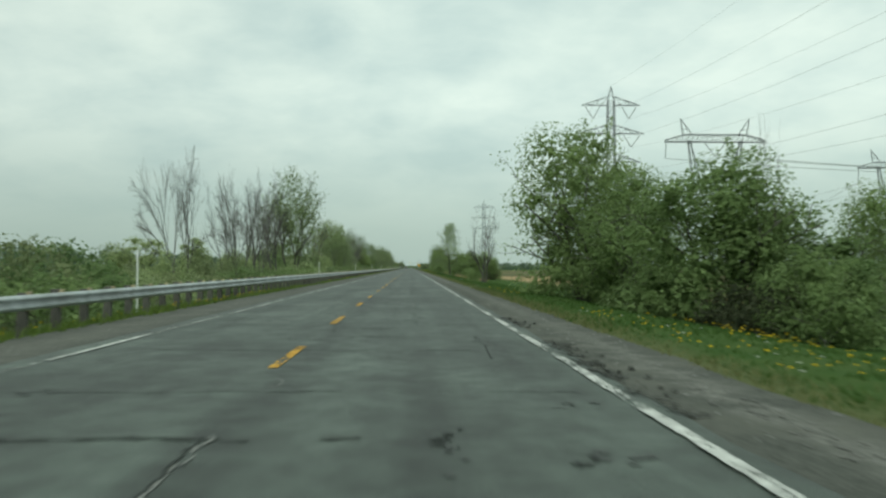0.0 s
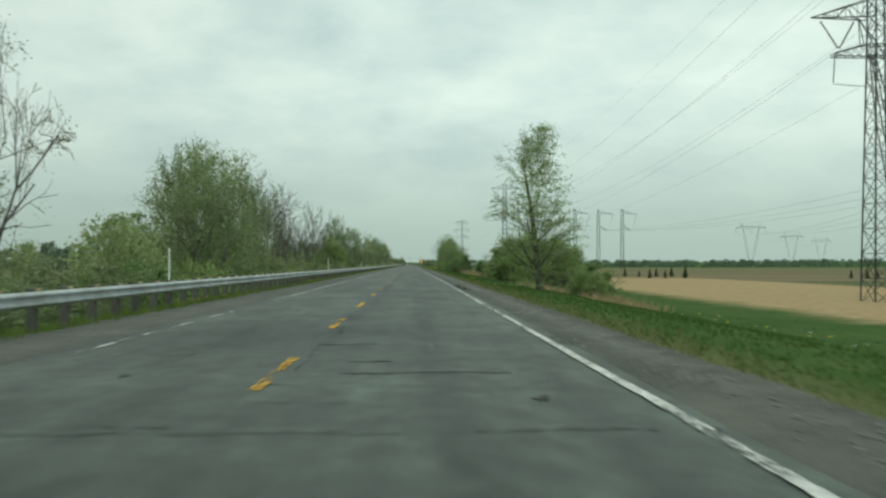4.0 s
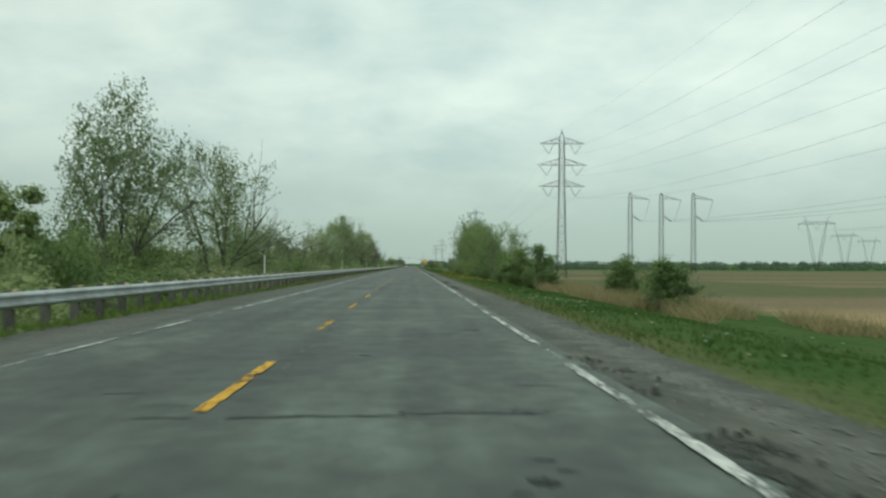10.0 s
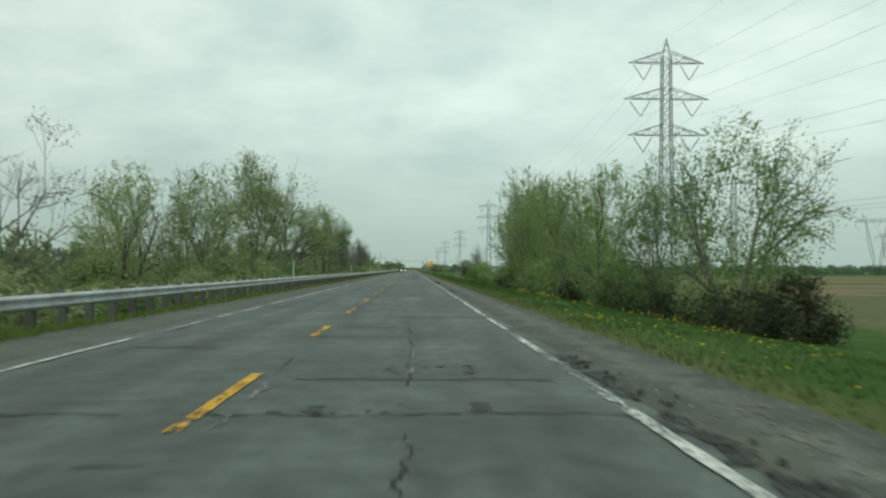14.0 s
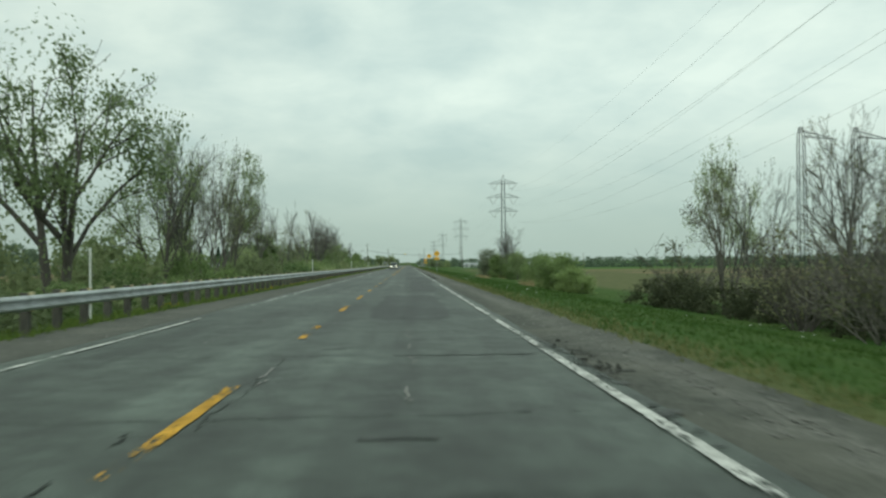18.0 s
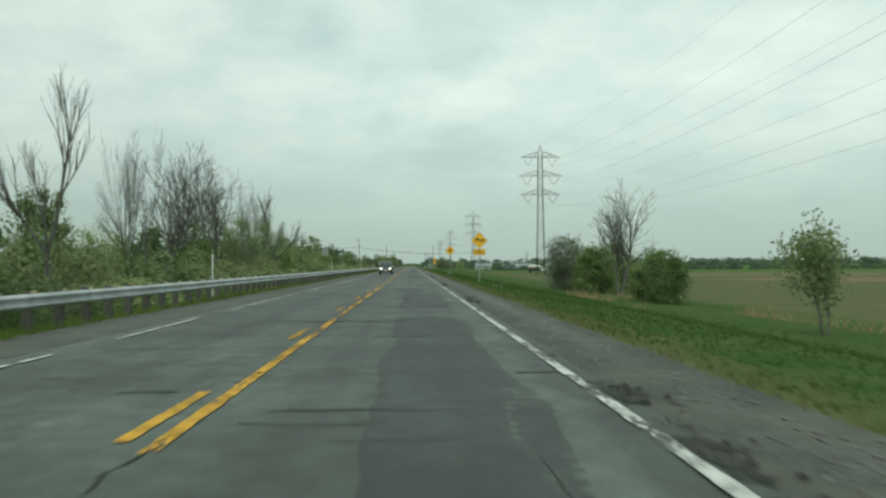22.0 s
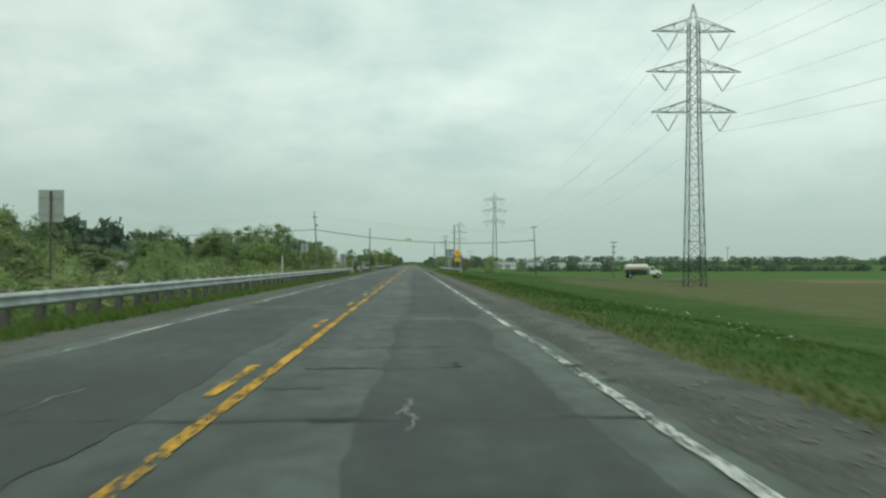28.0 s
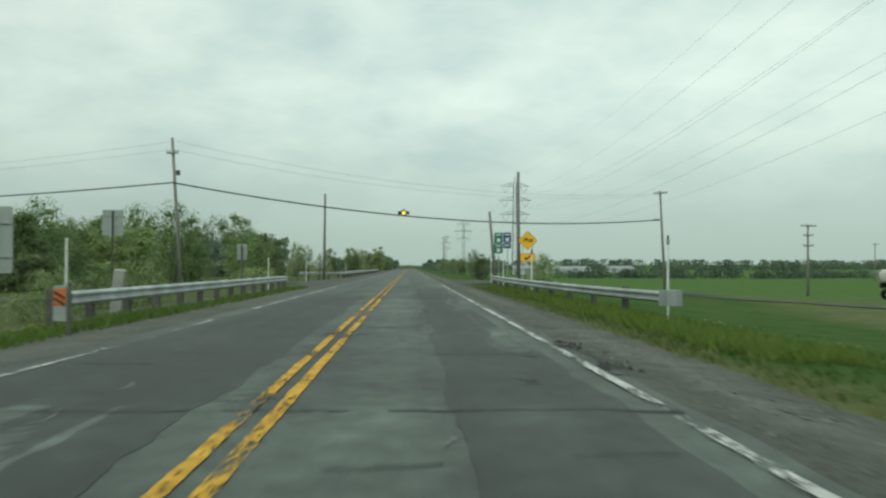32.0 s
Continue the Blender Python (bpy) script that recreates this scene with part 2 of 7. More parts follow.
def gravel(name):
    """Grey gravel: mixed stones, damp stains, and in places a pale band of dusty grit along the road."""
    m = material(name, (0.048, 0.051, 0.044), (0.112, 0.114, 0.100), 18.0, 0.95, 0, 0.9, 45.0, (0.122, 0.122, 0.104), 0.7, 0, (1.3, 0.9, 1))
    n, l = m.node_tree.nodes, m.node_tree.links
    b = n["Principled BSDF"]
    co, sep, off, wob, near, where, both, grain, pale, mix = [n.new("ShaderNode" + k) for k in ("TexCoord", "SeparateXYZ", "Math", "TexNoise", "MapRange", "TexNoise", "Math", "TexNoise", "ValToRGB", "MixRGB")]
    l.new(co.outputs["Object"], sep.inputs[0])
    wob.inputs["Scale"].default_value, wob.inputs["Detail"].default_value = 1.6, 6.0
    l.new(co.outputs["Object"], wob.inputs["Vector"])
    off.operation = "MULTIPLY_ADD"
    off.inputs[1].default_value = 1.5
    l.new(wob.outputs["Fac"], off.inputs[0])
    l.new(sep.outputs[0], off.inputs[2])
    dist, absd = n.new("ShaderNodeMath"), n.new("ShaderNodeMath")
    dist.operation, absd.operation = "SUBTRACT", "ABSOLUTE"
    dist.inputs[1].default_value = 4.12
    l.new(off.outputs[0], dist.inputs[0])
    l.new(dist.outputs[0], absd.inputs[0])
    near.inputs[1].default_value, near.inputs[2].default_value, near.inputs[3].default_value, near.inputs[4].default_value = 0.05, 0.38, 1.0, 0.0
    l.new(absd.outputs[0], near.inputs[0])
    where.noise_dimensions = "1D"
    where.inputs["Scale"].default_value, where.inputs["Detail"].default_value = 0.05, 3.0
    l.new(sep.outputs[1], where.inputs["W"])
    gate = n.new("ShaderNodeMapRange")
    gate.inputs[1].default_value, gate.inputs[2].default_value, gate.inputs[3].default_value, gate.inputs[4].default_value = 0.36, 0.58, 0.3, 1.0
    l.new(where.outputs["Fac"], gate.inputs[0])
    dist_l, abs_l, near_l, either = [n.new("ShaderNode" + k) for k in ("Math", "Math", "MapRange", "Math")]
    dist_l.operation, abs_l.operation, either.operation = "SUBTRACT", "ABSOLUTE", "MAXIMUM"
    dist_l.inputs[1].default_value = -5.0
    l.new(off.outputs[0], dist_l.inputs[0])
    l.new(dist_l.outputs[0], abs_l.inputs[0])
    near_l.inputs[1].default_value, near_l.inputs[2].default_value, near_l.inputs[3].default_value, near_l.inputs[4].default_value = 0.2, 0.95, 0.55, 0.0
    l.new(abs_l.outputs[0], near_l.inputs[0])
    l.new(near.outputs[0], either.inputs[0])
    l.new(near_l.outputs[0], either.inputs[1])
    both.operation = "MULTIPLY"
    l.new(either.outputs[0], both.inputs[0])
    l.new(gate.outputs[0], both.inputs[1])
    grain.inputs["Scale"].default_value, grain.inputs["Detail"].default_value = 22.0, 4.0
    l.new(co.outputs["Object"], grain.inputs["Vector"])
    pale.color_ramp.elements[0].position, pale.color_ramp.elements[1].position = 0.35, 0.68
    pale.color_ramp.elements[0].color, pale.color_ramp.elements[1].color = (0.085, 0.086, 0.077, 1), (0.215, 0.212, 0.19, 1)
    l.new(grain.outputs["Fac"], pale.inputs[0])
    l.new(both.outputs[0], mix.inputs[0])
    l.new(b.inputs["Base Color"].links[0].from_socket, mix.inputs[1])
    l.new(pale.outputs[0], mix.inputs[2])
    l.new(mix.outputs[0], b.inputs["Base Color"])
    return m


M_GRAVEL = gravel("gravel_shoulder")


def worn_paint(name, c1, c2, wear, fleck=26.0, soft=0.05, rough=0.75, along=0.45):
    """A coat that has worn off in flecks, down to the asphalt below."""
    m = material(name, c1, c2, 9.0, rough, 0, 0.2, 60.0, tuple(v * 0.62 for v in c1), 3.0)
    n, l = m.node_tree.nodes, m.node_tree.links
    co = n.new("ShaderNodeTexCoord")
    mp = n.new("ShaderNodeMapping")
    mp.inputs["Scale"].default_value = (1.0, along, 1.0)
    l.new(co.outputs["Object"], mp.inputs[0])
    fine, broad, total, cut = n.new("ShaderNodeTexNoise"), n.new("ShaderNodeTexNoise"), n.new("ShaderNodeMath"), n.new("ShaderNodeMapRange")
    fine.inputs["Scale"].default_value, fine.inputs["Detail"].default_value, fine.inputs["Roughness"].default_value = fleck, 6.0, 0.65
    broad.inputs["Scale"].default_value, broad.inputs["Detail"].default_value = fleck / 15, 3.0
    l.new(mp.outputs[0], fine.inputs["Vector"])
    l.new(mp.outputs[0], broad.inputs["Vector"])
    total.operation = "MULTIPLY_ADD"
    total.inputs[1].default_value = 0.9
    l.new(broad.outputs["Fac"], total.inputs[0])
    l.new(fine.outputs["Fac"], total.inputs[2])
    cut.inputs[1].default_value, cut.inputs[2].default_value = wear, wear + soft
    l.new(total.outputs[0], cut.inputs[0])
    gone, mix = n.new("ShaderNodeBsdfTransparent"), n.new("ShaderNodeMixShader")
    l.new(cut.outputs[0], mix.inputs[0])
    l.new(n["Principled BSDF"].outputs[0], mix.inputs[1])
    l.new(gone.outputs[0], mix.inputs[2])
    l.new(mix.outputs[0], n["Material Output"].inputs["Surface"])
    return m


M_PATCH = asphalt("dark_asphalt_patch", (0.022, 0.028, 0.024), (0.032, 0.039, 0.034), (0.020, 0.025, 0.022))
M_PALE = asphalt("pale_asphalt_patch", (0.065, 0.080, 0.068), (0.088, 0.106, 0.091), (0.058, 0.072, 0.061))
M_SMEAR = worn_paint("faded_tar_smear", (0.034, 0.040, 0.036), (0.047, 0.054, 0.048), 0.80, 7.0, 0.42, 0.65, 0.7)
M_CRUMBLED = worn_paint("crumbled_asphalt_edge", (0.043, 0.046, 0.040), (0.076, 0.078, 0.069), 0.82, 16.0, 0.22, 0.9, 0.7)
# brown bramble leaves, with the shade of low brush put into their colour
M_BRAMBLE_SHADE = leaf_material("shade_dark_brown_bramble", (0.050, 0.062, 0.034), (0.092, 0.104, 0.058))
M_CABLE = plain("black_span_cable", (0.045, 0.05, 0.05), 0.6)
M_WHITE = worn_paint("worn_white_paint", (0.46, 0.46, 0.44), (0.68, 0.68, 0.65), 0.952, 18.0)
M_YELLOW = worn_paint("worn_yellow_paint", (0.52, 0.28, 0.03), (0.68, 0.39, 0.05), 0.955, 18.0)
M_STEEL = material("galvanised_steel", (0.36, 0.39, 0.40), (0.50, 0.53, 0.54), 2.0, 0.5, 0.55, 0.1, 20.0, (0.28, 0.29, 0.28), 0.7, 0.06)
M_RUSTY = material("dull_tower_steel", (0.030, 0.036, 0.036), (0.060, 0.068, 0.066), 2.0, 0.8, 0.1, 0.1, 20.0, (0.075, 0.074, 0.068), 0.5)
M_POST = material("weathered_grey_wood", (0.07, 0.068, 0.06), (0.14, 0.135, 0.12), 6.0, 0.9, 0, 0.5, 30.0, None, 0.3, 0.2, (6, 6, 0.7))
M_BLOCK = material("pale_sawn_wood", (0.30, 0.25, 0.15), (0.48, 0.41, 0.27), 6.0, 0.85, 0, 0.4, 40.0, None, 0.3, 0.25, (3, 1, 3))
M_POLE = material("grey_utility_pole_wood", (0.17, 0.165, 0.15), (0.30, 0.29, 0.265), 5.0, 0.9, 0, 0.5, 30.0, None, 0.3, 0.1, (8, 8, 0.5))
M_STAKE = plain("white_painted_stake", (0.82, 0.84, 0.82), 0.5)
M_SIGNY = plain("yellow_sign_sheeting", (0.98, 0.52, 0.03), 0.4, 0, 0.92)
M_BLACK = plain("black_sign_paint", (0.02, 0.018, 0.016), 0.5)
M_ALU = plain("bare_aluminium_sign_back", (0.36, 0.39, 0.37), 0.55, 0.3)
M_GREENS = plain("green_sign_sheeting", (0.02, 0.17, 0.12), 0.4)
M_BLUES = plain("blue_sign_sheeting", (0.02, 0.06, 0.20), 0.4)
M_SIGNW = plain("white_sign_sheeting", (0.75, 0.76, 0.74), 0.4)
M_ORANGE = plain("orange_marker_sheeting", (0.62, 0.16, 0.03), 0.4)
M_BARK = material("grey_bark", (0.085, 0.08, 0.07), (0.17, 0.16, 0.142), 5.0, 0.95, 0, 0.6, 25.0, None, 0.3, 0.25, (4, 4, 1))
M_BARK_PALE = material("grey_dead_wood", (0.075, 0.073, 0.065), (0.150, 0.145, 0.132), 5.0, 0.95, 0, 0.6, 25.0, None, 0.3, 0.2, (4, 4, 1))
M_BARK_DARK = material("dark_furrowed_bark", (0.045, 0.042, 0.037), (0.10, 0.094, 0.083), 5.0, 0.95, 0, 0.6, 25.0, None, 0.3, 0.2, (4, 4, 1))
M_LEAF = leaf_material("spring_leaves", (0.160, 0.228, 0.088), (0.272, 0.356, 0.147))
M_LEAF_DARK = leaf_material("dark_leaves", (0.110, 0.168, 0.066), (0.192, 0.262, 0.108))
M_LEAF_OLIVE = leaf_material("olive_brown_thicket", (0.176, 0.214, 0.108), (0.278, 0.324, 0.165))
M_LEAF_PALE = leaf_material("pale_new_leaves", (0.205, 0.262, 0.122), (0.322, 0.390, 0.194))
M_LEAF_BUD = leaf_material("brownish_buds", (0.15, 0.155, 0.09), (0.22, 0.235, 0.13))
M_BLOSSOM = leaf_material("pale_blossom", (0.15, 0.19, 0.11), (0.33, 0.35, 0.27), 0.1)
M_CONIFER = leaf_material("conifer_needles", (0.02, 0.05, 0.024), (0.045, 0.085, 0.04))
# aerial haze mixed into the base colour: paler and bluer than near leaves
M_FARLEAF_HAZE = leaf_material("haze_paled_far_leaves", (0.13, 0.18, 0.125), (0.19, 0.245, 0.175))
M_BLADE = leaf_material("grass_blades", (0.053, 0.104, 0.025), (0.082, 0.142, 0.038), 0.1)
M_VERGE = leaf_material("pale_verge_grass", (0.10, 0.155, 0.035), (0.17, 0.23, 0.055), 0.1)
M_DRYBLADE = leaf_material("dry_grass_blades", (0.15, 0.165, 0.065), (0.24, 0.24, 0.11), 0.1)
M_REED = leaf_material("dry_reeds", (0.26, 0.20, 0.11), (0.42, 0.34, 0.20), 0.1)
M_DANDELION = leaf_material("yellow_dandelion_heads", (0.60, 0.42, 0.01), (0.75, 0.58, 0.03), 0.05)
M_SEEDHEAD = leaf_material("white_seed_heads", (0.45, 0.45, 0.42), (0.62, 0.62, 0.58), 0.05)
M_WIRE = plain("dark_cable", (0.26, 0.28, 0.28), 0.6, 0.2)
M_INSUL = plain("grey_insulator_discs", (0.075, 0.082, 0.082), 0.4)
M_CARBODY = plain("dark_grey_green_car_paint", (0.055, 0.065, 0.06), 0.25, 0.3)
M_CARTRIM = plain("beige_lower_trim", (0.34, 0.33, 0.28), 0.45)
M_GLASS = plain("dark_tinted_glass", (0.05, 0.06, 0.065), 0.08)
M_TYRE = plain("black_rubber", (0.018, 0.018, 0.018), 0.85)
M_CHROME = plain("dull_chrome", (0.55, 0.56, 0.56), 0.25, 0.9)
M_TANK = plain("off_white_tank_paint", (0.70, 0.67, 0.60), 0.4)
M_CABW = plain("white_cab_paint", (0.74, 0.75, 0.74), 0.35)
M_STRIPE = plain("dull_red_stripe", (0.35, 0.12, 0.08), 0.5)
M_FRAME = plain("dark_chassis", (0.03, 0.03, 0.032), 0.7)
M_BARN = material("pale_metal_siding", (0.50, 0.52, 0.52), (0.62, 0.64, 0.63), 1.0, 0.6)
M_ROOF = material("grey_metal_roof", (0.22, 0.24, 0.25), (0.32, 0.34, 0.34), 1.0, 0.5, 0.2)
M_CONCRETE = material("grey_concrete", (0.26, 0.26, 0.25), (0.38, 0.38, 0.36), 3.0, 0.9)


def glow(name, colour, power):
    m = plain(name, colour, 0.3)
    b = m.node_tree.nodes["Principled BSDF"]
    b.inputs["Emission Color"].default_value, b.inputs["Emission Strength"].default_value = (*colour, 1), power
    return m


M_LAMP = glow("lit_headlamp", (1.0, 0.93, 0.78), 3.0)
M_BEACON = glow("lit_amber_lens", (1.0, 0.72, 0.08), 1.3)


def ground_material():
    """Grass on the verges and banks, ploughed soil, stubble and young crop in the fields."""
    m = bpy.data.materials.new("roadside_ground")
    m.use_nodes = True
    n, l = m.node_tree.nodes, m.node_tree.links
    b = n["Principled BSDF"]
    b.inputs["Roughness"].default_value = 0.95
    b.inputs["Specular IOR Level"].default_value = 0.04
    g = n.new("ShaderNodeTexCoord")
    sep = n.new("ShaderNodeSeparateXYZ")
    l.new(g.outputs["Object"], sep.inputs[0])

    def noise_(scale, detail=5.0):
        t = n.new("ShaderNodeTexNoise")
        t.inputs["Scale"].default_value, t.inputs["Detail"].default_value = scale, detail
        l.new(g.outputs["Object"], t.inputs["Vector"])
        return t.outputs["Fac"]

    def ramp(fac, a, c, lo=0.3, hi=0.7):
        r = n.new("ShaderNodeValToRGB")
        r.color_ramp.elements[0].position, r.color_ramp.elements[1].position = lo, hi
        r.color_ramp.elements[0].color, r.color_ramp.elements[1].color = (*a, 1), (*c, 1)
        l.new(fac, r.inputs[0])
        return r.outputs[0]

    def mix(fac, a, c):
        x = n.new("ShaderNodeMixRGB")
        l.new(fac, x.inputs[0])
        l.new(a, x.inputs[1])
        l.new(c, x.inputs[2])
        return x.outputs[0]

    def step(value, lo, hi, wob=None):
        r = n.new("ShaderNodeMapRange")
        r.inputs[1].default_value, r.inputs[2].default_value = lo, hi
        if wob:
            a = n.new("ShaderNodeMath")
            a.operation = "MULTIPLY_ADD"
            a.inputs[1].default_value = wob
            l.new(noise_(0.25), a.inputs[0])
            l.new(value, a.inputs[2])
            value = a.outputs[0]
        l.new(value, r.inputs[0])
        return r.outputs[0]

    grass = mix(ramp(noise_(0.35), (0, 0, 0), (1, 1, 1)), ramp(noise_(5.0), (0.027, 0.066, 0.014), (0.043, 0.092, 0.021)), ramp(noise_(3.0), (0.054, 0.087, 0.024), (0.090, 0.120, 0.040)))
    dry = ramp(noise_(6.0), (0.082, 0.095, 0.042), (0.125, 0.132, 0.062))
    soil = ramp(noise_(2.0), (0.145, 0.115, 0.07), (0.215, 0.17, 0.105))
    stubble = ramp(noise_(1.2), (0.28, 0.20, 0.11), (0.40, 0.30, 0.17))
    crop = ramp(noise_(0.6), (0.085, 0.10, 0.045), (0.13, 0.13, 0.065))
    wood = ramp(noise_(1.5), (0.05, 0.075, 0.025), (0.11, 0.12, 0.055))
    # fields in strips across the way: stubble, then soil and young crop in turn
    turn = n.new("ShaderNodeTexNoise")
    turn.noise_dimensions = "1D"
    turn.inputs["Scale"].default_value, turn.inputs["Detail"].default_value = 0.011, 0.0
    l.new(sep.outputs[1], turn.inputs["W"])
    strips = n.new("ShaderNodeTexNoise")
    strips.noise_dimensions = "1D"
    strips.inputs["Scale"].default_value, strips.inputs["Detail"].default_value = 0.021, 0.0
    l.new(sep.outputs[1], strips.inputs["W"])
    field = mix(step(sep.outputs[1], 312.0, 334.0), stubble, mix(step(sep.outputs[1], 380.0, 440.0), mix(ramp(turn.outputs["Fac"], (0, 0, 0), (1, 1, 1), 0.44, 0.5), soil, crop), mix(ramp(turn.outputs["Fac"], (0, 0, 0), (1, 1, 1), 0.32, 0.38), soil, crop)))
    field = mix(step(sep.outputs[0], 70.0, 75.0, 6.0), field, mix(ramp(strips.outputs["Fac"], (0, 0, 0), (1, 1, 1), 0.47, 0.49), crop, soil))
    field = mix(step(sep.outputs[1], 862.0, 905.0), field, ramp(noise_(0.5), (0.06, 0.115, 0.03), (0.095, 0.15, 0.045)))
    edge = mix(step(sep.outputs[0], 4.4, 5.7, 0.9), dry, grass)
    right = mix(step(sep.outputs[0], 27.0, 31.0, 6.0), edge, field)
    left = mix(step(sep.outputs[0], -95.0, -85.0, 6.0), mix(ramp(strips.outputs["Fac"], (0, 0, 0), (1, 1, 1), 0.5, 0.52), soil, crop), mix(step(sep.outputs[0], -11.0, -9.0, 1.5), wood, grass))
    l.new(mix(step(sep.outputs[0], -1.0, 1.0), left, right), b.inputs["Base Color"])
    bp = n.new("ShaderNodeBump")
    bp.inputs["Strength"].default_value, bp.inputs["Distance"].default_value = 0.4, 0.06
    l.new(noise_(7.0), bp.inputs["Height"])
    l.new(bp.outputs[0], b.inputs["Normal"])
    return m


M_GROUND = ground_material()


# ---------------------------------------------------------------- mesh tools
class Shape:
    """Vertices and faces of one mesh."""

    def __init__(self):
        self.v, self.f = [], []

    def quad(self, a, b, c, d):
        k = len(self.v)
        self.v += [tuple(a), tuple(b), tuple(c), tuple(d)]
        self.f.append((k, k + 1, k + 2, k + 3))

    def loft(self, rings, caps=True):
        k, m = len(self.v), len(rings[0])
        for ring in rings:
            self.v += [tuple(p) for p in ring]
        for i in range(len(rings) - 1):
            for j in range(m):
                a, b = k + i * m + j, k + i * m + (j + 1) % m
                self.f.append((a, b, b + m, a + m))
        if caps:
            self.f.append(tuple(k + j for j in range(m))[::-1])
            self.f.append(tuple(k + (len(rings) - 1) * m + j for j in range(m)))
        return self

    def tube(self, points, radii, sides=6, caps=True):
        rings = []
        n = len(points)
        side = None
        for i, p in enumerate(points):
            d = Vector(points[min(i + 1, n - 1)]) - Vector(points[max(i - 1, 0)])
            d.normalize()
            if side is None or abs(side.dot(d)) > 0.95:
                side = d.orthogonal().normalized()
            side = (side - d * side.dot(d)).normalized()
            other = d.cross(side)
            r = radii[i] if hasattr(radii, "__len__") else radii
            rings.append([Vector(p) + (side * math.cos(a) + other * math.sin(a)) * r for a in (2 * math.pi * s / sides for s in range(sides))])
        return self.loft(rings, caps)

    def box(self, x0, y0, z0, x1, y1, z1, bevel=0.0):
        if bevel <= 0:
            return self.loft([[(x0, y0, z), (x1, y0, z), (x1, y1, z), (x0, y1, z)] for z in (z0, z1)])
        b = bevel

        def ring(z, i):
            return [(x0 + i + b, y0 + i, z), (x1 - i - b, y0 + i, z), (x1 - i, y0 + i + b, z), (x1 - i, y1 - i - b, z), (x1 - i - b, y1 - i, z), (x0 + i + b, y1 - i, z), (x0 + i, y1 - i - b, z), (x0 + i, y0 + i + b, z)]

        return self.loft([ring(z0, b), ring(z0 + b, 0), ring(z1 - b, 0), ring(z1, b)])

    def disc(self, centre, axis, r, thick, sides=16):
        c, a = Vector(centre), Vector(axis).normalized()
        return self.tube([c - a * thick / 2, c + a * thick / 2], r, sides)

    def moved(self, m):
        self.v = [tuple(m @ Vector(p)) for p in self.v]
        return self


def mesh_of(shape, mat, name, smooth=False):
    me = bpy.data.meshes.new(name)
    me.from_pydata(shape.v, [], shape.f)
    me.materials.append(mat)
    if smooth:
        me.polygons.foreach_set("use_smooth", [True] * len(me.polygons))
    me.update()
    return me


def part(name, shape, mat, parent=None, label="", smooth=False, at=None):
    me = shape if isinstance(shape, bpy.types.Mesh) else mesh_of(shape, mat, name, smooth)
    ob = new(name, me)
    if parent:
        ob.parent = parent
    if at is not None:
        ob.matrix_basis = at
    return tagged(ob, label)


def thing(name, label, category, group="", kind="", at=None):
    ob = new(name)
    ob.empty_display_size = 0.2
    if at is not None:
        ob.matrix_basis = at
    return tagged(ob, label, category, group, kind)


# ---------------------------------------------------------------- ground
def level(x, y=0.0):
    """Height of the ground: the road bed lies above the fields on both sides."""
    xs = [-60, -30, -18, -11, -8, -6.6, -5.0, 3.2, 4.2, 6.0, 8.0, 11.0, 14.0, 18.0, 24.0, 40.0]
    zs = [-2.0, -1.7, -1.2, -0.6, -0.25, -0.06, -0.06, -0.06, -0.05, -0.12, -0.35, -0.9, -1.35, -1.7, -2.0, -2.1]
    z = float(np.interp(x, xs, zs))
    cross = max(0.0, 1 - abs(y - 890) / 26)
    if cross > 0 and abs(x) > 4:
        top = -0.1 - 1.5 * min(1, max(0, abs(x) - 10) / 22) - 0.7 * min(1, max(0, abs(x) - 32) / 50)
        z = max(z, z + (top - z) * min(1, cross * 1.6))
    return z


xs_ = [-2600, -1400, -700, -350, -160, -90, -60, -44, -30, -23, -18, -14.5, -11, -9.5, -8, -7.2, -6.5, -5.0, -2, 1, 3.2, 4.2, 5.0, 6, 7, 8, 9.5, 11, 12.5, 14, 16, 18, 21, 24, 30, 40, 60, 100, 180, 350, 700, 1400, 2600]
ys_ = [-700, -300, -120] + [-60 + 6 * i for i in range(200)] + [1200, 1320, 1500, 1800, 2400, 3400, 4600]
gs = Shape()
for y in ys_:
    for x in xs_:
        w = noise.noise((x * 0.23, y * 0.11, 0)) * (0.10 if x > 4.5 or x < -8.2 else 0.0) + noise.noise((x * 0.02, y * 0.02, 5)) * (0.25 if abs(x) > 24 else 0)
        rise = max(0, abs(x) - 500) * 0.006 + max(0, y - 1500) * 0.003
        gs.v.append((x, y, level(x, y) + w + rise))
nx = len(xs_)
for j in range(len(ys_) - 1):
    for i in range(nx - 1):
        a = j * nx + i
        gs.f.append((a, a + 1, a + 1 + nx, a + nx))
ground = tagged(part("ground", gs, M_GROUND, None, "green grassy verges with ploughed fields and stubble beyond", True), kind="structure", category="ground")

# road: asphalt carriageway with gravel shoulders on both sides
LINE_R, LINE_L = 2.28, -4.59
rs = Shape()
cols = [-5.05, -4.2, -3.1, -2.0, -1.0, 0.0, 0.9, 1.8, 2.55]
rows_y = [-70 + 1.5 * i for i in range(1000)]
for y in rows_y:
    for k, x in enumerate(cols):
        wob = noise.noise((x * 3, y * 0.6, 3)) * 0.09 if k in (0, len(cols) - 1) else 0
        rs.v.append((x + wob, y, noise.noise((x * 0.5, y * 0.25, 8)) * 0.012 - (0.012 if k in (0, len(cols) - 1) else 0)))
m = len(cols)
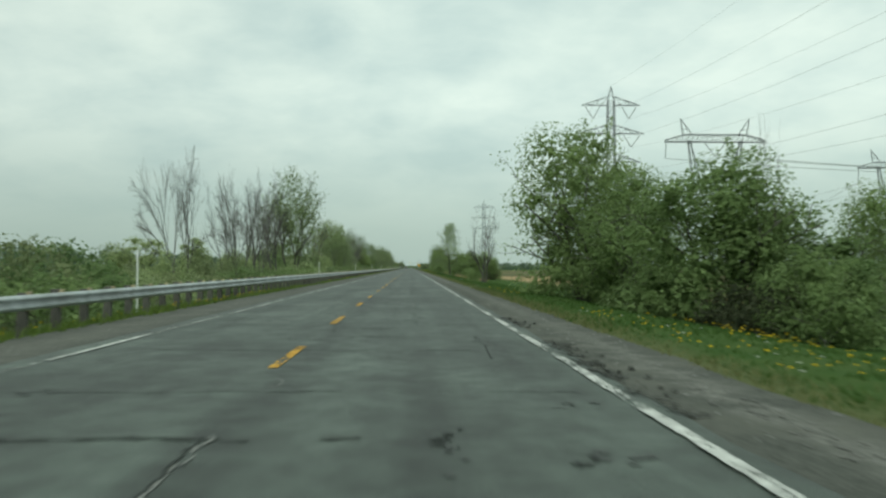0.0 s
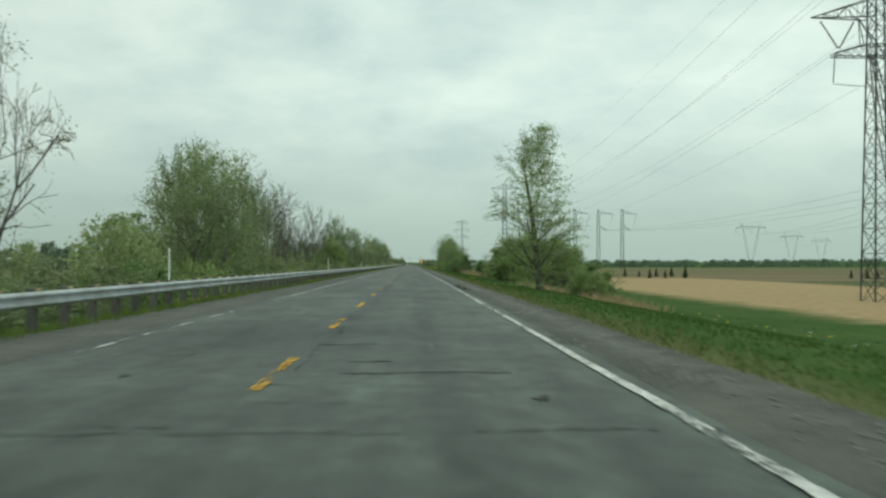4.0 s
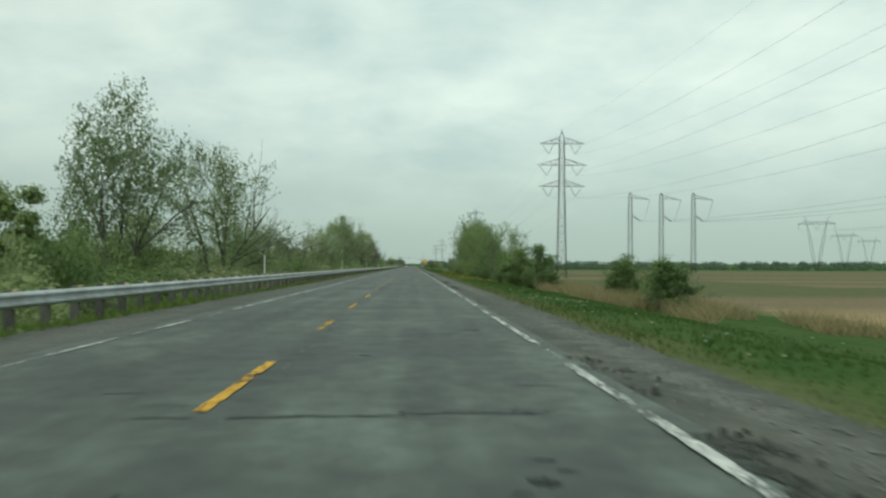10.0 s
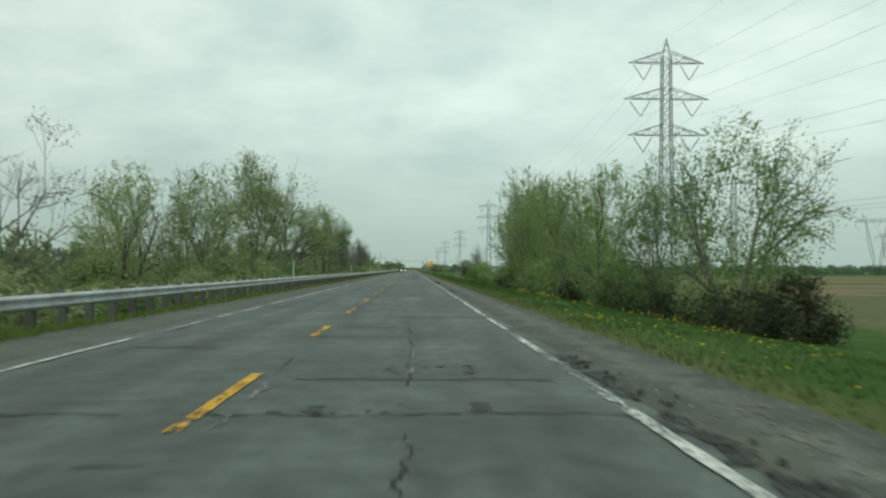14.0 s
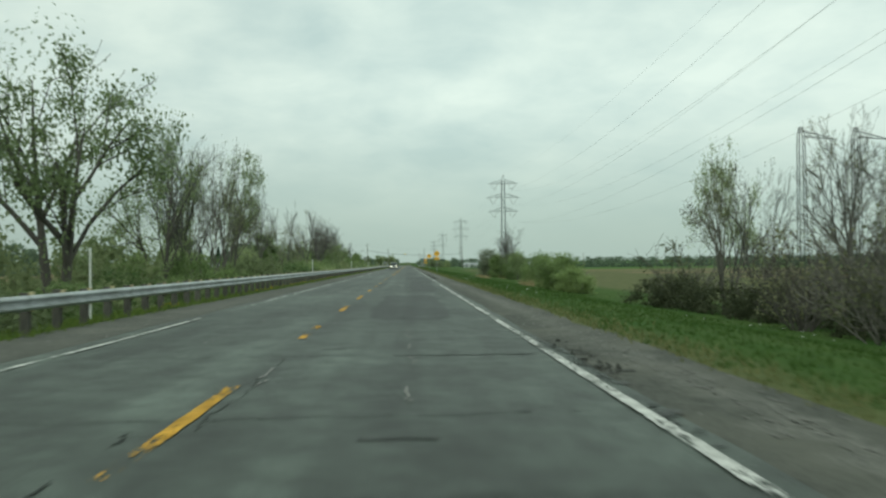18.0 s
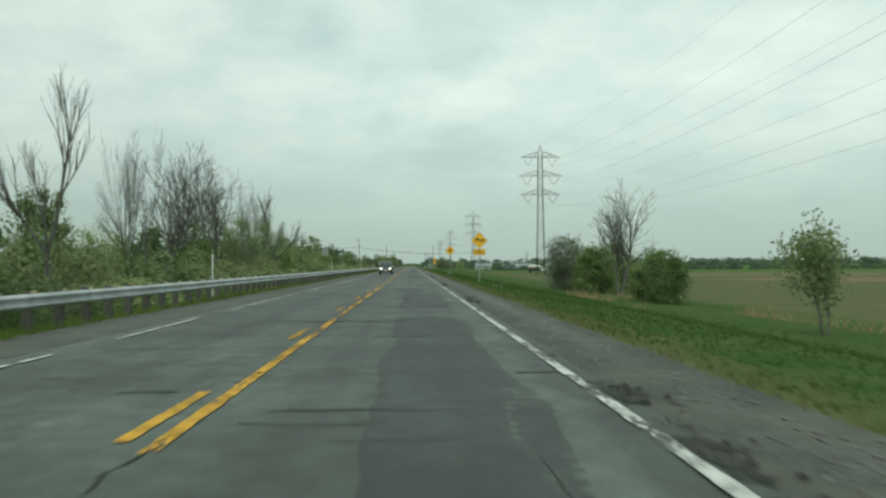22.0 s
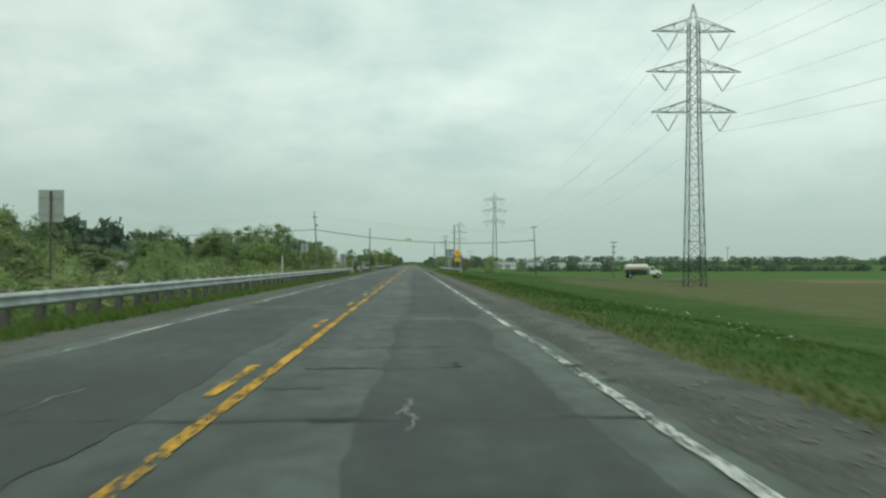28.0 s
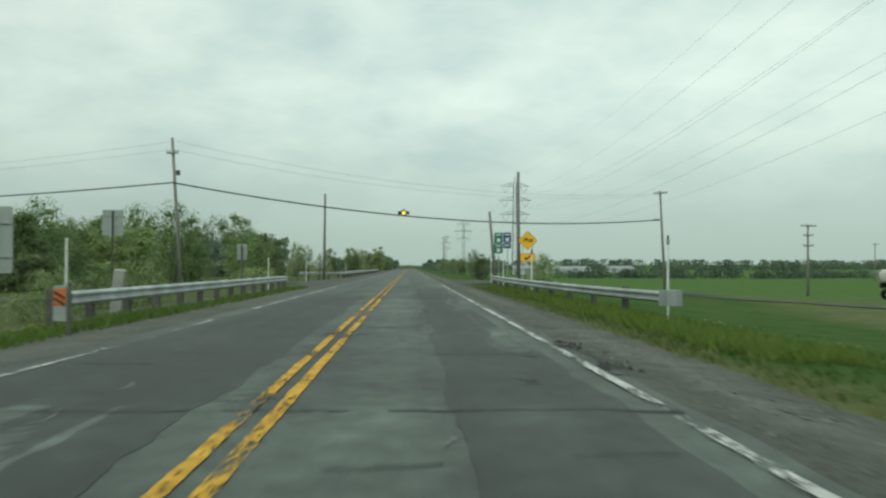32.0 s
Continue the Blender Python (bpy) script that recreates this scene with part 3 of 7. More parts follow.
for j in range(len(rows_y) - 1):
    for i in range(m - 1):
        rs.f.append((j * m + i, j * m + i + 1, (j + 1) * m + i + 1, (j + 1) * m + i))
road = tagged(part("road", rs, M_ASPHALT, None, "cracked grey two-lane asphalt road with worn paint", True), kind="structure", category="road")


def shoulder(name, x0, x1, z0, z1, seed):
    s = Shape()
    for y in rows_y:
        e = noise.noise((seed, y * 0.35, 1)) * 0.22 + noise.noise((seed, y * 1.3, 4)) * 0.08
        for k in range(5):
            u = k / 4
            x = x0 + (x1 - x0) * u + (e - (1.5 * min(1, max(0, y - 790) / 30) if x1 < 0 else 0) if k == 4 else 0)
            s.v.append((x, y, z0 + (z1 - z0) * u + noise.noise((x * 2, y * 0.9, seed)) * 0.004))
    for j in range(len(rows_y) - 1):
        for i in range(4):
            q = (j * 5 + i, j * 5 + i + 1, (j + 1) * 5 + i + 1, (j + 1) * 5 + i)
            s.f.append(q if x1 > x0 else q[::-1])
    return tagged(part(name, s, M_GRAVEL, None, "grey gravel shoulder with patches of grit", True), kind="structure", category="shoulder")


shoulder("shoulder_right", 2.5, 4.0, -0.022, -0.035, 11)
shoulder("shoulder_left", -5.0, -6.9, -0.022, -0.04, 23)


def side_road(name, sign, x_from, x_to):
    s = Shape()
    n = 40
    for i in range(n + 1):
        x = x_from + (x_to - x_from) * i / n
        half = 5.2 + 9.0 * max(0, 1 - (abs(x) - abs(x_from)) / 9.0) ** 2
        for k in range(5):
            y = 890 + sign * 0.03 * abs(x) + half * (k / 2 - 1)
            s.v.append((x, y, max(level(x, y), level(x, 890)) + 0.05))
    for i in range(n):
        for k in range(4):
            q = (i * 5 + k, i * 5 + k + 1, i * 5 + k + 6, i * 5 + k + 5)
            s.f.append(q[::-1] if sign > 0 else q)
    return tagged(part(name, s, M_GRAVEL, None, "grey side road meeting the main road", True), kind="structure", category="road")


side_road("side_road_east", 1, 2.6, 190.0)
side_road("side_road_west", -1, -5.1, -160.0)


def ground_z(x, y):
    """Height of the ground sheet between its points."""
    i, j = int(np.searchsorted(xs_, x)) - 1, int(np.searchsorted(ys_, y)) - 1
    u, v = (x - xs_[i]) / (xs_[i + 1] - xs_[i]), (y - ys_[j]) / (ys_[j + 1] - ys_[j])
    a, b, c, d = [gs.v[(j + q) * nx + i + p][2] for q in (0, 1) for p in (0, 1)]
    return (a * (1 - u) + b * u) * (1 - v) + (c * (1 - u) + d * u) * v


track = Shape()
bend = [(20.0, 882.0), (24.0, 880.8), (29.0, 877.5), (33.0, 874.0), (38.0, 871.0), (46.0, 868.5), (60.0, 866.0)]
for k in range(61):
    x = 20.0 + 40.0 * k / 60
    y = float(np.interp(x, [b[0] for b in bend], [b[1] for b in bend])) + 0.25 * noise.noise((x * 0.4, 2, 1))
    for q in (-1.3, -0.45, 0.45, 1.3):
        track.v.append((x, y + q + 0.2 * noise.noise((x * 0.9, q, 4)), ground_z(x, y + q) + 0.05))
    if k:
        a = 4 * k - 4
        track.f += [(a + i, a + 4 + i, a + 5 + i, a + 1 + i) for i in range(3)]
tagged(part("farm_track", track, M_GRAVEL, None, "pale gravel track bending off beside the crossing", True), kind="structure", category="track")


def surface_z(x, y):
    return noise.noise((x * 0.5, y * 0.25, 8)) * 0.012


# worn paint: short pieces with ragged edges, some of them gone
def paint_line(name, x_line, y0, y1, width, mat, keep, seed, label, swing=0.0):
    s, y, step = Shape(), y0, 0.12

    def side(y, k):
        return width * (0.5 + 0.10 * noise.noise((seed + k, y * 1.3, 1)) + 0.16 * noise.noise((seed + k, y * 6.0, 2)))

    def there(y):
        return noise.noise((seed * 3.1, y * 0.16, 2)) * 0.75 + noise.noise((seed, y * 1.1, 9)) * 0.35 < keep

    while y < y1:
        if there(y):
            u = min(1.0, max(0.0, (y - 792) / 24))
            x = x_line + swing * u * u * (3 - 2 * u)
            z0, z1 = surface_z(x, y) + 0.012, surface_z(x, y + step) + 0.012
            s.quad((x - side(y, 0), y, z0), (x + side(y, 40), y, z0), (x + side(y + step, 40), y + step, z1), (x - side(y + step, 0), y + step, z1))
        y += step
    return part(name, s, mat, road, label)


paint_line("edge_line", LINE_R, -60, 872, 0.125, M_WHITE, 0.45, 3, "worn solid white edge line")
paint_line("edge_line", LINE_L, -60, 868, 0.10, M_WHITE, 0.19, 7, "broken, half worn white edge line")
paint_line("edge_line", LINE_L, 910, 1400, 0.10, M_WHITE, 0.2, 8, "worn white edge line past the crossing")
paint_line("edge_line", LINE_R, 912, 1400, 0.12, M_WHITE, 0.3, 9, "worn white edge line past the crossing")
paint_line("centre_line", -1.265, 563, 1400, 0.13, M_YELLOW, 0.95, 5, "worn solid yellow centre line", 0.16)
paint_line("centre_line", -1.53, 812, 1400, 0.12, M_YELLOW, 0.6, 6, "worn second yellow centre line", 0.17)

dash_rng = random.Random(4)


def dash(y_end, x, length=3.1):
    s, n_ = Shape(), int(length / 0.12)
    sd = dash_rng.uniform(0, 90)
    for i in range(n_ + 1):
        y = y_end - length + length * i / n_
        l_, r_ = [0.066 + 0.012 * noise.noise((sd + q, y * 1.3, 1)) + 0.018 * noise.noise((sd + q, y * 6.0, 2)) for q in (0, 9)]
        s.v += [(x - l_, y, surface_z(x, y) + 0.012), (x + r_, y, surface_z(x, y) + 0.012)]
        if i:
            s.f.append((2 * i - 2, 2 * i - 1, 2 * i + 1, 2 * i))
    part("centre_dash", s, M_YELLOW, road)


ends = [(-34, 0), (14.39, 5), (66.2, 11), (143.7, 20), (170.3, 23), (197.3, 26), (215.7, 28), (242.6, 31), (269.2, 34), (295.8, 37), (322.6, 40), (342.5, 42), (369.8, 45), (441.5, 53), (469.2, 56), (496.4, 59), (522.0, 62), (538.2, 64), (546.8, 65)]
for k in range(66):
    dash(float(np.interp(k, [e[1] for e in ends], [e[0] for e in ends])), -1.48, {11: 4.8, 20: 2.1, 34: 3.9, 42: 4.5, 45: 3.9, 56: 4.05, 59: 4.1}.get(k, 3.1))
for k in range(28):
    dash(566.0 + 9 * k, -1.55, 2.6)


# cracks and repairs in the asphalt
def ribbon(s, pts, width, rng, lift=0.008):
    last = None
    for i, (x, y) in enumerate(pts):
        j = max(0, i - 1)
        d = Vector((pts[min(i + 1, len(pts) - 1)][0] - pts[j][0], pts[min(i + 1, len(pts) - 1)][1] - pts[j][1]))
        d = d.normalized() if d.length else Vector((1, 0))
        n_, w = Vector((-d.y, d.x)), width * rng.uniform(0.12, 1.1)
        z = surface_z(x, y) + lift
        now = ((x + n_.x * w / 2, y + n_.y * w / 2, z), (x - n_.x * w / 2, y - n_.y * w / 2, z))
        if last:
            s.quad(last[0], last[1], now[1], now[0])
        last = now


rng = random.Random(12)
tar, grit, halo = Shape(), Shape(), Shape()


def across(x0, x1, y, width, tilt=0.0):
    """A crack across the lanes, ragged and partly closed."""
    sh, n_ = rng.uniform(0, 99), int((x1 - x0) / 0.1) + 2
    run = []
    for i in range(n_):
        x = x0 + (x1 - x0) * i / (n_ - 1)
        p = (x, y + tilt * (x - x0) + noise.noise((x * 1.1, sh, 0)) * 0.12 + noise.noise((x * 4.5, sh, 3)) * 0.08 + noise.noise((x * 13, sh, 5)) * 0.05)
        if noise.noise((x * 1.7, sh, 8)) > -0.38:
            run.append(p)
        else:
            if len(run) > 2:
                ribbon(tar, run, width, rng)
            run = []
    if len(run) > 2:
        ribbon(tar, run, width, rng)
        if rng.random() < 0.35:
            ribbon(halo, run[::2], rng.uniform(0.08, 0.20), rng, 0.0055)
        if rng.random() < 0.3:
            k = rng.randrange(len(run))
            ribbon(grit, [(u, v + 0.03) for u, v in run[k:k + 7]], 0.03, rng)


y = -20.0
while y < 1000:
    x0, x1 = (-4.9, 2.4) if rng.random() < 0.35 else (rng.uniform(-4.8, -0.5), rng.uniform(0.0, 2.3))
    across(x0, x1, y, rng.choice((0.02, 0.03, 0.04, 0.055)), rng.uniform(-0.05, 0.05))
    y += rng.uniform(2.2, 6.5)
for _ in range(420):
    x0 = rng.uniform(-4.6, 1.4)
    across(x0, min(2.2, x0 + rng.uniform(0.4, 1.5)), rng.uniform(0, 880), rng.uniform(0.018, 0.045), rng.uniform(-0.1, 0.1))
# the plainest cracks across the lanes, where they lie
for x0, x1, y, w in ((-1.3, 0.5, 215.2, 0.07), (0.6, 1.1, 214.9, 0.06), (-4.6, -1.4, 214.6, 0.05), (-1.5, 1.0, 218.9, 0.05), (-1.2, 1.7, 613.8, 0.09), (-0.8, -0.4, 614.8, 0.06), (-4.6, 0.75, 6.6, 0.10), (1.6, 2.0, 164.9, 0.07), (-1.25, 0.4, 517.4, 0.09), (-0.6, 0.35, 513.9, 0.10), (-4.5, -1.0, 513.7, 0.06), (0.2, 0.9, 339.6, 0.08)):
    across(x0, x1, y, w)
for x, chance in ((-1.30, 0.6), (0.30, 0.3), (-3.0, 0.2), (1.35, 0.1), (-1.75, 0.2)):
    y = -20.0
    while y < 900:
        n_ = rng.randint(16, 70)
        if rng.random() < chance:
            sh = rng.uniform(0, 99)
            pts = [(x + noise.noise((i * 0.08, sh, 1)) * 0.10 + noise.noise((i * 0.55, sh, 4)) * 0.05 + noise.noise((i * 1.9, sh, 6)) * 0.05, y + i * 0.12) for i in range(n_)]
            for k in range(0, n_ - 4, 9):
                if rng.random() < 0.72:
                    ribbon(tar, pts[k:k + 10], rng.choice((0.012, 0.02, 0.03)), rng)
            if rng.random() < 0.4:
                k = rng.randrange(n_ - 8)
                ribbon(grit, [(u + 0.03, v) for u, v in pts[k:k + 9]], 0.04, rng)
        y += n_ * 0.12 + rng.uniform(0.5, 6)
tagged(part("asphalt_cracks", tar, M_TAR, road, "dark cracks and tar seams"), kind="stuff")
tagged(part("crack_margins", halo, M_MARGIN, road, "darkened margins along the cracks"), kind="stuff")
tagged(part("grit_cracks", grit, M_DUST, road, "pale grit lying in cracks"), kind="stuff")


def blot(s, x, y, rx, ry, rng, lift=0.006):
    """A ragged flat spot."""
    n_ = 18
    sh = rng.uniform(0, 99)
    k = len(s.v)
    for i in range(n_):
        a = 2 * math.pi * i / n_
        r = 1 + 0.5 * noise.noise((math.cos(a) * 1.5, math.sin(a) * 1.5, sh)) + 0.75 * noise.noise((math.cos(a) * 4.5, math.sin(a) * 4.5, sh + 7))
        px, py = x + rx * r * math.cos(a), y + ry * r * math.sin(a)
        s.v.append((px, py, surface_z(px, py) + lift))
    s.v.append((x, y, surface_z(x, y) + lift))
    s.f += [(k + i, k + (i + 1) % n_, k + n_) for i in range(n_)]


holes, worn_spots = Shape(), Shape()


def spall(x, y, rx, ry, count):
    """A ragged cluster of small dark spots."""
    for k in range(count):
        s = holes if rng.random() < 0.3 else worn_spots
        blot(s, x + rng.gauss(0, rx), y + rng.gauss(0, ry), rng.uniform(0.02, 0.09), rng.uniform(0.015, 0.07), rng, 0.0090 + 0.0003 * k)


for _ in range(70):
    x = rng.choice((rng.gauss(0.35, 0.3), rng.gauss(1.3, 0.4), rng.gauss(-3.2, 0.8)))
    spall(max(-4.5, min(1.7, x)), rng.uniform(0, 900), rng.uniform(0.04, 0.16), rng.uniform(0.04, 0.30), rng.randint(3, 7))
# the largest worn holes
for x, y, rx, ry in ((0.57, 339.5, 0.16, 0.10), (1.1, 216.9, 0.22, 0.16), (1.13, 214.5, 0.2, 0.12), (0.53, 619.1, 0.06, 0.35), (1.45, 5.9, 0.14, 0.12), (1.58, 15.3, 0.12, 0.2), (0.51, 6.3, 0.06, 0.4), (0.46, 169.2, 0.1, 0.1), (0.75, 179.8, 0.12, 0.3), (1.1, 446.6, 0.12, 0.12), (0.48, 370.2, 0.35, 0.3), (-0.2, 367.0, 0.3, 0.12)):
    spall(x, y, rx * 1.3, ry * 1.3, 9)
for _ in range(170):
    spall(rng.uniform(2.38, 2.50), rng.uniform(0, 870), 0.05, rng.uniform(0.1, 0.5), rng.randint(3, 8))
tagged(part("potholes", holes, M_TAR, road, "small dark potholes and broken edges"), kind="stuff")
tagged(part("worn_spots", worn_spots, M_MARGIN, road, "dull worn spots in the asphalt"), kind="stuff")


def patch(x0, x1, y0, y1, mat, seed, label):
    """A resurfaced strip with ragged edges."""
    s, n_ = Shape(), max(4, int((y1 - y0) / 0.3))
    for i in range(n_ + 1):
        y = y0 + (y1 - y0) * i / n_
        a = x0 + noise.noise((y * 0.3, seed, 0)) * 0.20 + noise.noise((y * 2.0, seed, 3)) * 0.06 + noise.noise((y * 5.0, seed, 4)) * 0.05
        b = x1 + noise.noise((y * 0.3, seed, 7)) * 0.22 + noise.noise((y * 2.0, seed, 5)) * 0.06 + noise.noise((y * 5.0, seed, 8)) * 0.05
        taper = min(1, 0.72 + min(i, n_ - i) * 0.07 + 0.2 * noise.noise((y * 1.5, seed, 9)))
        mid = (a + b) / 2
        for u in (-1, -0.5, 0, 0.5, 1):
            x = mid + (b - a) / 2 * u * taper
            s.v.append((x, y, surface_z(x, y) + 0.004))
    for i in range(n_):
        for k in range(4):
            s.f.append((i * 5 + k, i * 5 + k + 1, i * 5 + k + 6, i * 5 + k + 5))
    part("asphalt_patch", s, mat, road, label, True)


bands = Shape()
for _ in range(70):
    y, lane = rng.uniform(0, 880), rng.choice((-1, 1, 1))
    x0 = rng.uniform(-1.2, 0.6) if lane > 0 else rng.uniform(-4.5, -2.6)
    x1, half = x0 + rng.uniform(0.6, 1.6), rng.uniform(0.05, 0.22)
    n_ = 12
    low = [(x0 + (x1 - x0) * i / n_, y - half * (0.4 + abs(noise.noise((i * 0.4, y, 1)))) * min(1, i * 0.5, (n_ - i) * 0.5)) for i in range(n_ + 1)]
    top = [(x0 + (x1 - x0) * i / n_, y + half * (0.4 + abs(noise.noise((i * 0.4, y, 5)))) * min(1, i * 0.5, (n_ - i) * 0.5) + 0.01) for i in range(n_ + 1)]
    for i in range(n_):
        bands.quad(*[(min(2.0, px), py, surface_z(px, py) + 0.006) for px, py in (low[i], low[i + 1], top[i + 1], top[i])])
tagged(part("tar_bands", bands, M_SMEAR, road, "dark smears of tar across the lanes"), kind="stuff")

# loose stones and pale dust on the shoulders
stones, dust = Shape(), Shape()
for _ in range(5200):
    side = rng.random() < 0.75
    x = 2.7 + 1.25 * rng.random() if side else -5.1 - 1.3 * rng.random()
    y, r = rng.uniform(0, 872), rng.uniform(0.010, 0.026)
    z = -0.025
    a = rng.uniform(0, 6.28)
    k = len(stones.v)
    stones.v += [(x + r * math.cos(a), y + r * math.sin(a), z), (x - r * math.sin(a), y + r * math.cos(a), z), (x - r * math.cos(a), y - r * math.sin(a), z), (x + r * math.sin(a), y - r * math.cos(a), z), (x, y, z + r * 1.1), (x, y, z - r)]
    stones.f += [(k, k + 1, k + 4), (k + 1, k + 2, k + 4), (k + 2, k + 3, k + 4), (k + 3, k, k + 4)]
for _ in range(15000):
    y, side = rng.uniform(0, 872), rng.random() < 0.7
    if noise.noise((side * 7.0, y * 0.12, 4)) < -0.15:
        continue
    x, r = (rng.gauss(3.4, 0.22) if side else rng.gauss(-5.6, 0.3)), rng.uniform(0.010, 0.034)
    a, z = rng.uniform(0, 6.28), -0.0175 + 0.001 * rng.random()
    k = len(dust.v)
    dust.v += [(x + r * math.cos(a), y + 2.2 * r * math.sin(a), z), (x - r * math.sin(a), y + 2.2 * r * math.cos(a), z), (x - r * math.cos(a), y - 2.2 * r * math.sin(a), z), (x + r * math.sin(a), y - 2.2 * r * math.cos(a), z)]
    dust.f.append((k, k + 1, k + 2, k + 3))
tagged(part("loose_stones", stones, M_DUST, ground, "loose grey stones on the shoulders"), kind="stuff")
tagged(part("gravel_chips", dust, M_GRIT, ground, "pale flat chips strewn on the gravel"), kind="stuff")

DARK, PALE = "dark newer asphalt strip", "pale old asphalt patch"
for x0, x1, y0, y1 in ((0.45, 1.8, 501, 520), (0.55, 2.1, 520, 531), (0.4, 1.95, 532, 553), (0.15, 1.6, 561, 579), (0.2, 1.7, 583, 597), (-0.4, 1.0, 600, 606), (0.1, 1.5, 640, 668), (0.05, 1.68, 701, 728), (0.3, 2.08, 729, 762), (0.0, 1.95, 764.5, 770), (0.38, 1.85, 772, 812), (0.42, 1.9, 813, 862), (-0.6, 1.4, 480, 496), (-4.4, -2.0, 640, 700), (-4.6, -1.9, 704, 733), (-4.6, -1.8, 735, 785), (-4.5, -1.8, 788, 850)):
    patch(x0, x1, y0, y1, M_PATCH, x0 * 7 + y0, DARK)
for x0, x1, y0, y1 in ((-1.2, 0.1, 508, 519), (-1.1, 0.0, 521, 527), (-1.1, 0.1, 545, 556), (-3.9, -2.2, 748, 756), (-1.1, 0.0, 762, 772), (-1.2, 0.1, 792, 803), (-3.8, -2.2, 800, 818), (-1.1, -0.1, 212, 217), (-1.0, 0.1, 200, 209), (-3.8, -2.1, 545, 560), (-3.6, -2.2, 500, 508), (1.3, 2.0, 550, 566), (1.35, 2.05, 822, 845), (-1.1, 1.9, 433, 447), (-0.9, 1.7, 449, 463), (-3.9, -2.3, 20, 34), (-1.0, 0.4, 830, 846)):
    patch(x0, x1, y0, y1, M_PALE, x0 * 5 + y0, PALE)


rng = random.Random(57)
seam_grit = Shape()
for x, chance in ((-1.22, 0.8), (0.34, 0.6), (-2.95, 0.3)):
    y = -15.0
    while y < 870:
        run = rng.uniform(7, 34)
        if rng.random() < chance:
            for _ in range(int(run / 5)):
                yy, sh = y + rng.uniform(0, run), rng.uniform(0, 90)
                pts = [(x + 0.08 * noise.noise((sh, k * 0.5, 1)) + 0.12 * noise.noise((sh, k * 0.13, 3)), yy + 0.07 * k) for k in range(rng.randint(6, 16))]
                ribbon(seam_grit, pts, rng.uniform(0.015, 0.05), rng, 0.0105)
        y += run + rng.uniform(0, 12)
tagged(part("seam_grit", seam_grit, M_DUST, road, "pale grit lying in the seams"), kind="stuff")

# broken asphalt crumbling into the shoulder beside the edge line
crumbs, chunks = Shape(), Shape()
spots = [(11.5, 8), (153.5, 8), (217, 7), (262, 5), (368, 9), (446, 5), (541, 6), (564, 5), (590, 6), (615, 5), (806, 6)] + [(rng.uniform(20, 860), rng.uniform(2, 6)) for _ in range(12)]
for y0, run in spots:
    sh = rng.uniform(0, 90)
    for _ in range(int(run * 5)):
        yy = y0 + run * rng.uniform(-0.5, 0.5)
        x = 2.44 + 0.12 * rng.random() + max(0.0, rng.gauss(0.0, 0.16))
        blot(crumbs, x, yy, rng.uniform(0.05, 0.14), rng.uniform(0.10, 0.34), rng, 0.0012 + 0.0004 * rng.random() - (0.016 if x > 2.62 else 0.0))
    for _ in range(int(run * 6)):
        x, yy, r = 2.5 + abs(rng.gauss(0, 0.22)), y0 + run * rng.uniform(-0.5, 0.5), rng.uniform(0.015, 0.05)
        a, k = rng.uniform(0, 6.28), len(chunks.v)
        ca, sa = math.cos(a) * r, math.sin(a) * r
        chunks.v += [(x + ca, yy + sa, -0.02), (x - sa, yy + ca * 1.3, -0.02), (x - ca, yy - sa, -0.02), (x + sa, yy - ca * 1.3, -0.02), (x + ca * 0.6, yy + sa * 0.6, r * 0.55), (x - sa * 0.6, yy + ca * 0.6, r * 0.6), (x - ca * 0.6, yy - sa * 0.6, r * 0.5), (x + sa * 0.6, yy - ca * 0.6, r * 0.5)]
        chunks.f += [(k, k + 1, k + 5, k + 4), (k + 1, k + 2, k + 6, k + 5), (k + 2, k + 3, k + 7, k + 6), (k + 3, k, k + 4, k + 7), (k + 4, k + 5, k + 6, k + 7)]
tagged(part("crumbled_edge", crumbs, M_CRUMBLED, road, "dark crumbled asphalt along the edge line"), kind="stuff")
tagged(part("asphalt_chunks", chunks, M_CRUMBLED, ground, "loose chunks of broken asphalt"), kind="stuff")


# ---------------------------------------------------------------- guardrail
def beam_profile():
    """The W section of the rail, front and back skin, as (out, up) pairs."""
    front = [(0.0, 0.0), (0.025, 0.012), (0.08, 0.055), (0.08, 0.085), (0.02, 0.135), (0.02, 0.175), (0.08, 0.225), (0.08, 0.255), (0.025, 0.298), (0.0, 0.31)]
    return front + [(a - 0.006, b) for a, b in front[::-1]]


PANEL, POSTS = 3.36, 1.68


def beam_shape(p0, p1, face):
    """One rail panel from p0 to p1 (x, y), the face turned to x of that sign."""
    s = Shape()
    s.loft([[(x + face * (o - 0.04), y, z + u) for o, u in beam_profile()] for x, y, z in (p0, p1)])
    return s


beam_mesh = mesh_of(beam_shape((0, 0, 0), (0, PANEL + 0.25, 0.0), 1), M_STEEL, "beam")
post_mesh = mesh_of(Shape().box(-0.30, -0.09, -1.05, -0.12, 0.09, 0.36, 0.012), M_POST, "post")
block_mesh = mesh_of(Shape().box(-0.118, -0.08, -0.02, -0.048, 0.08, 0.37, 0.008), M_BLOCK, "spacer_block")
RAIL_X, RAIL_Z = -7.22, 0.39


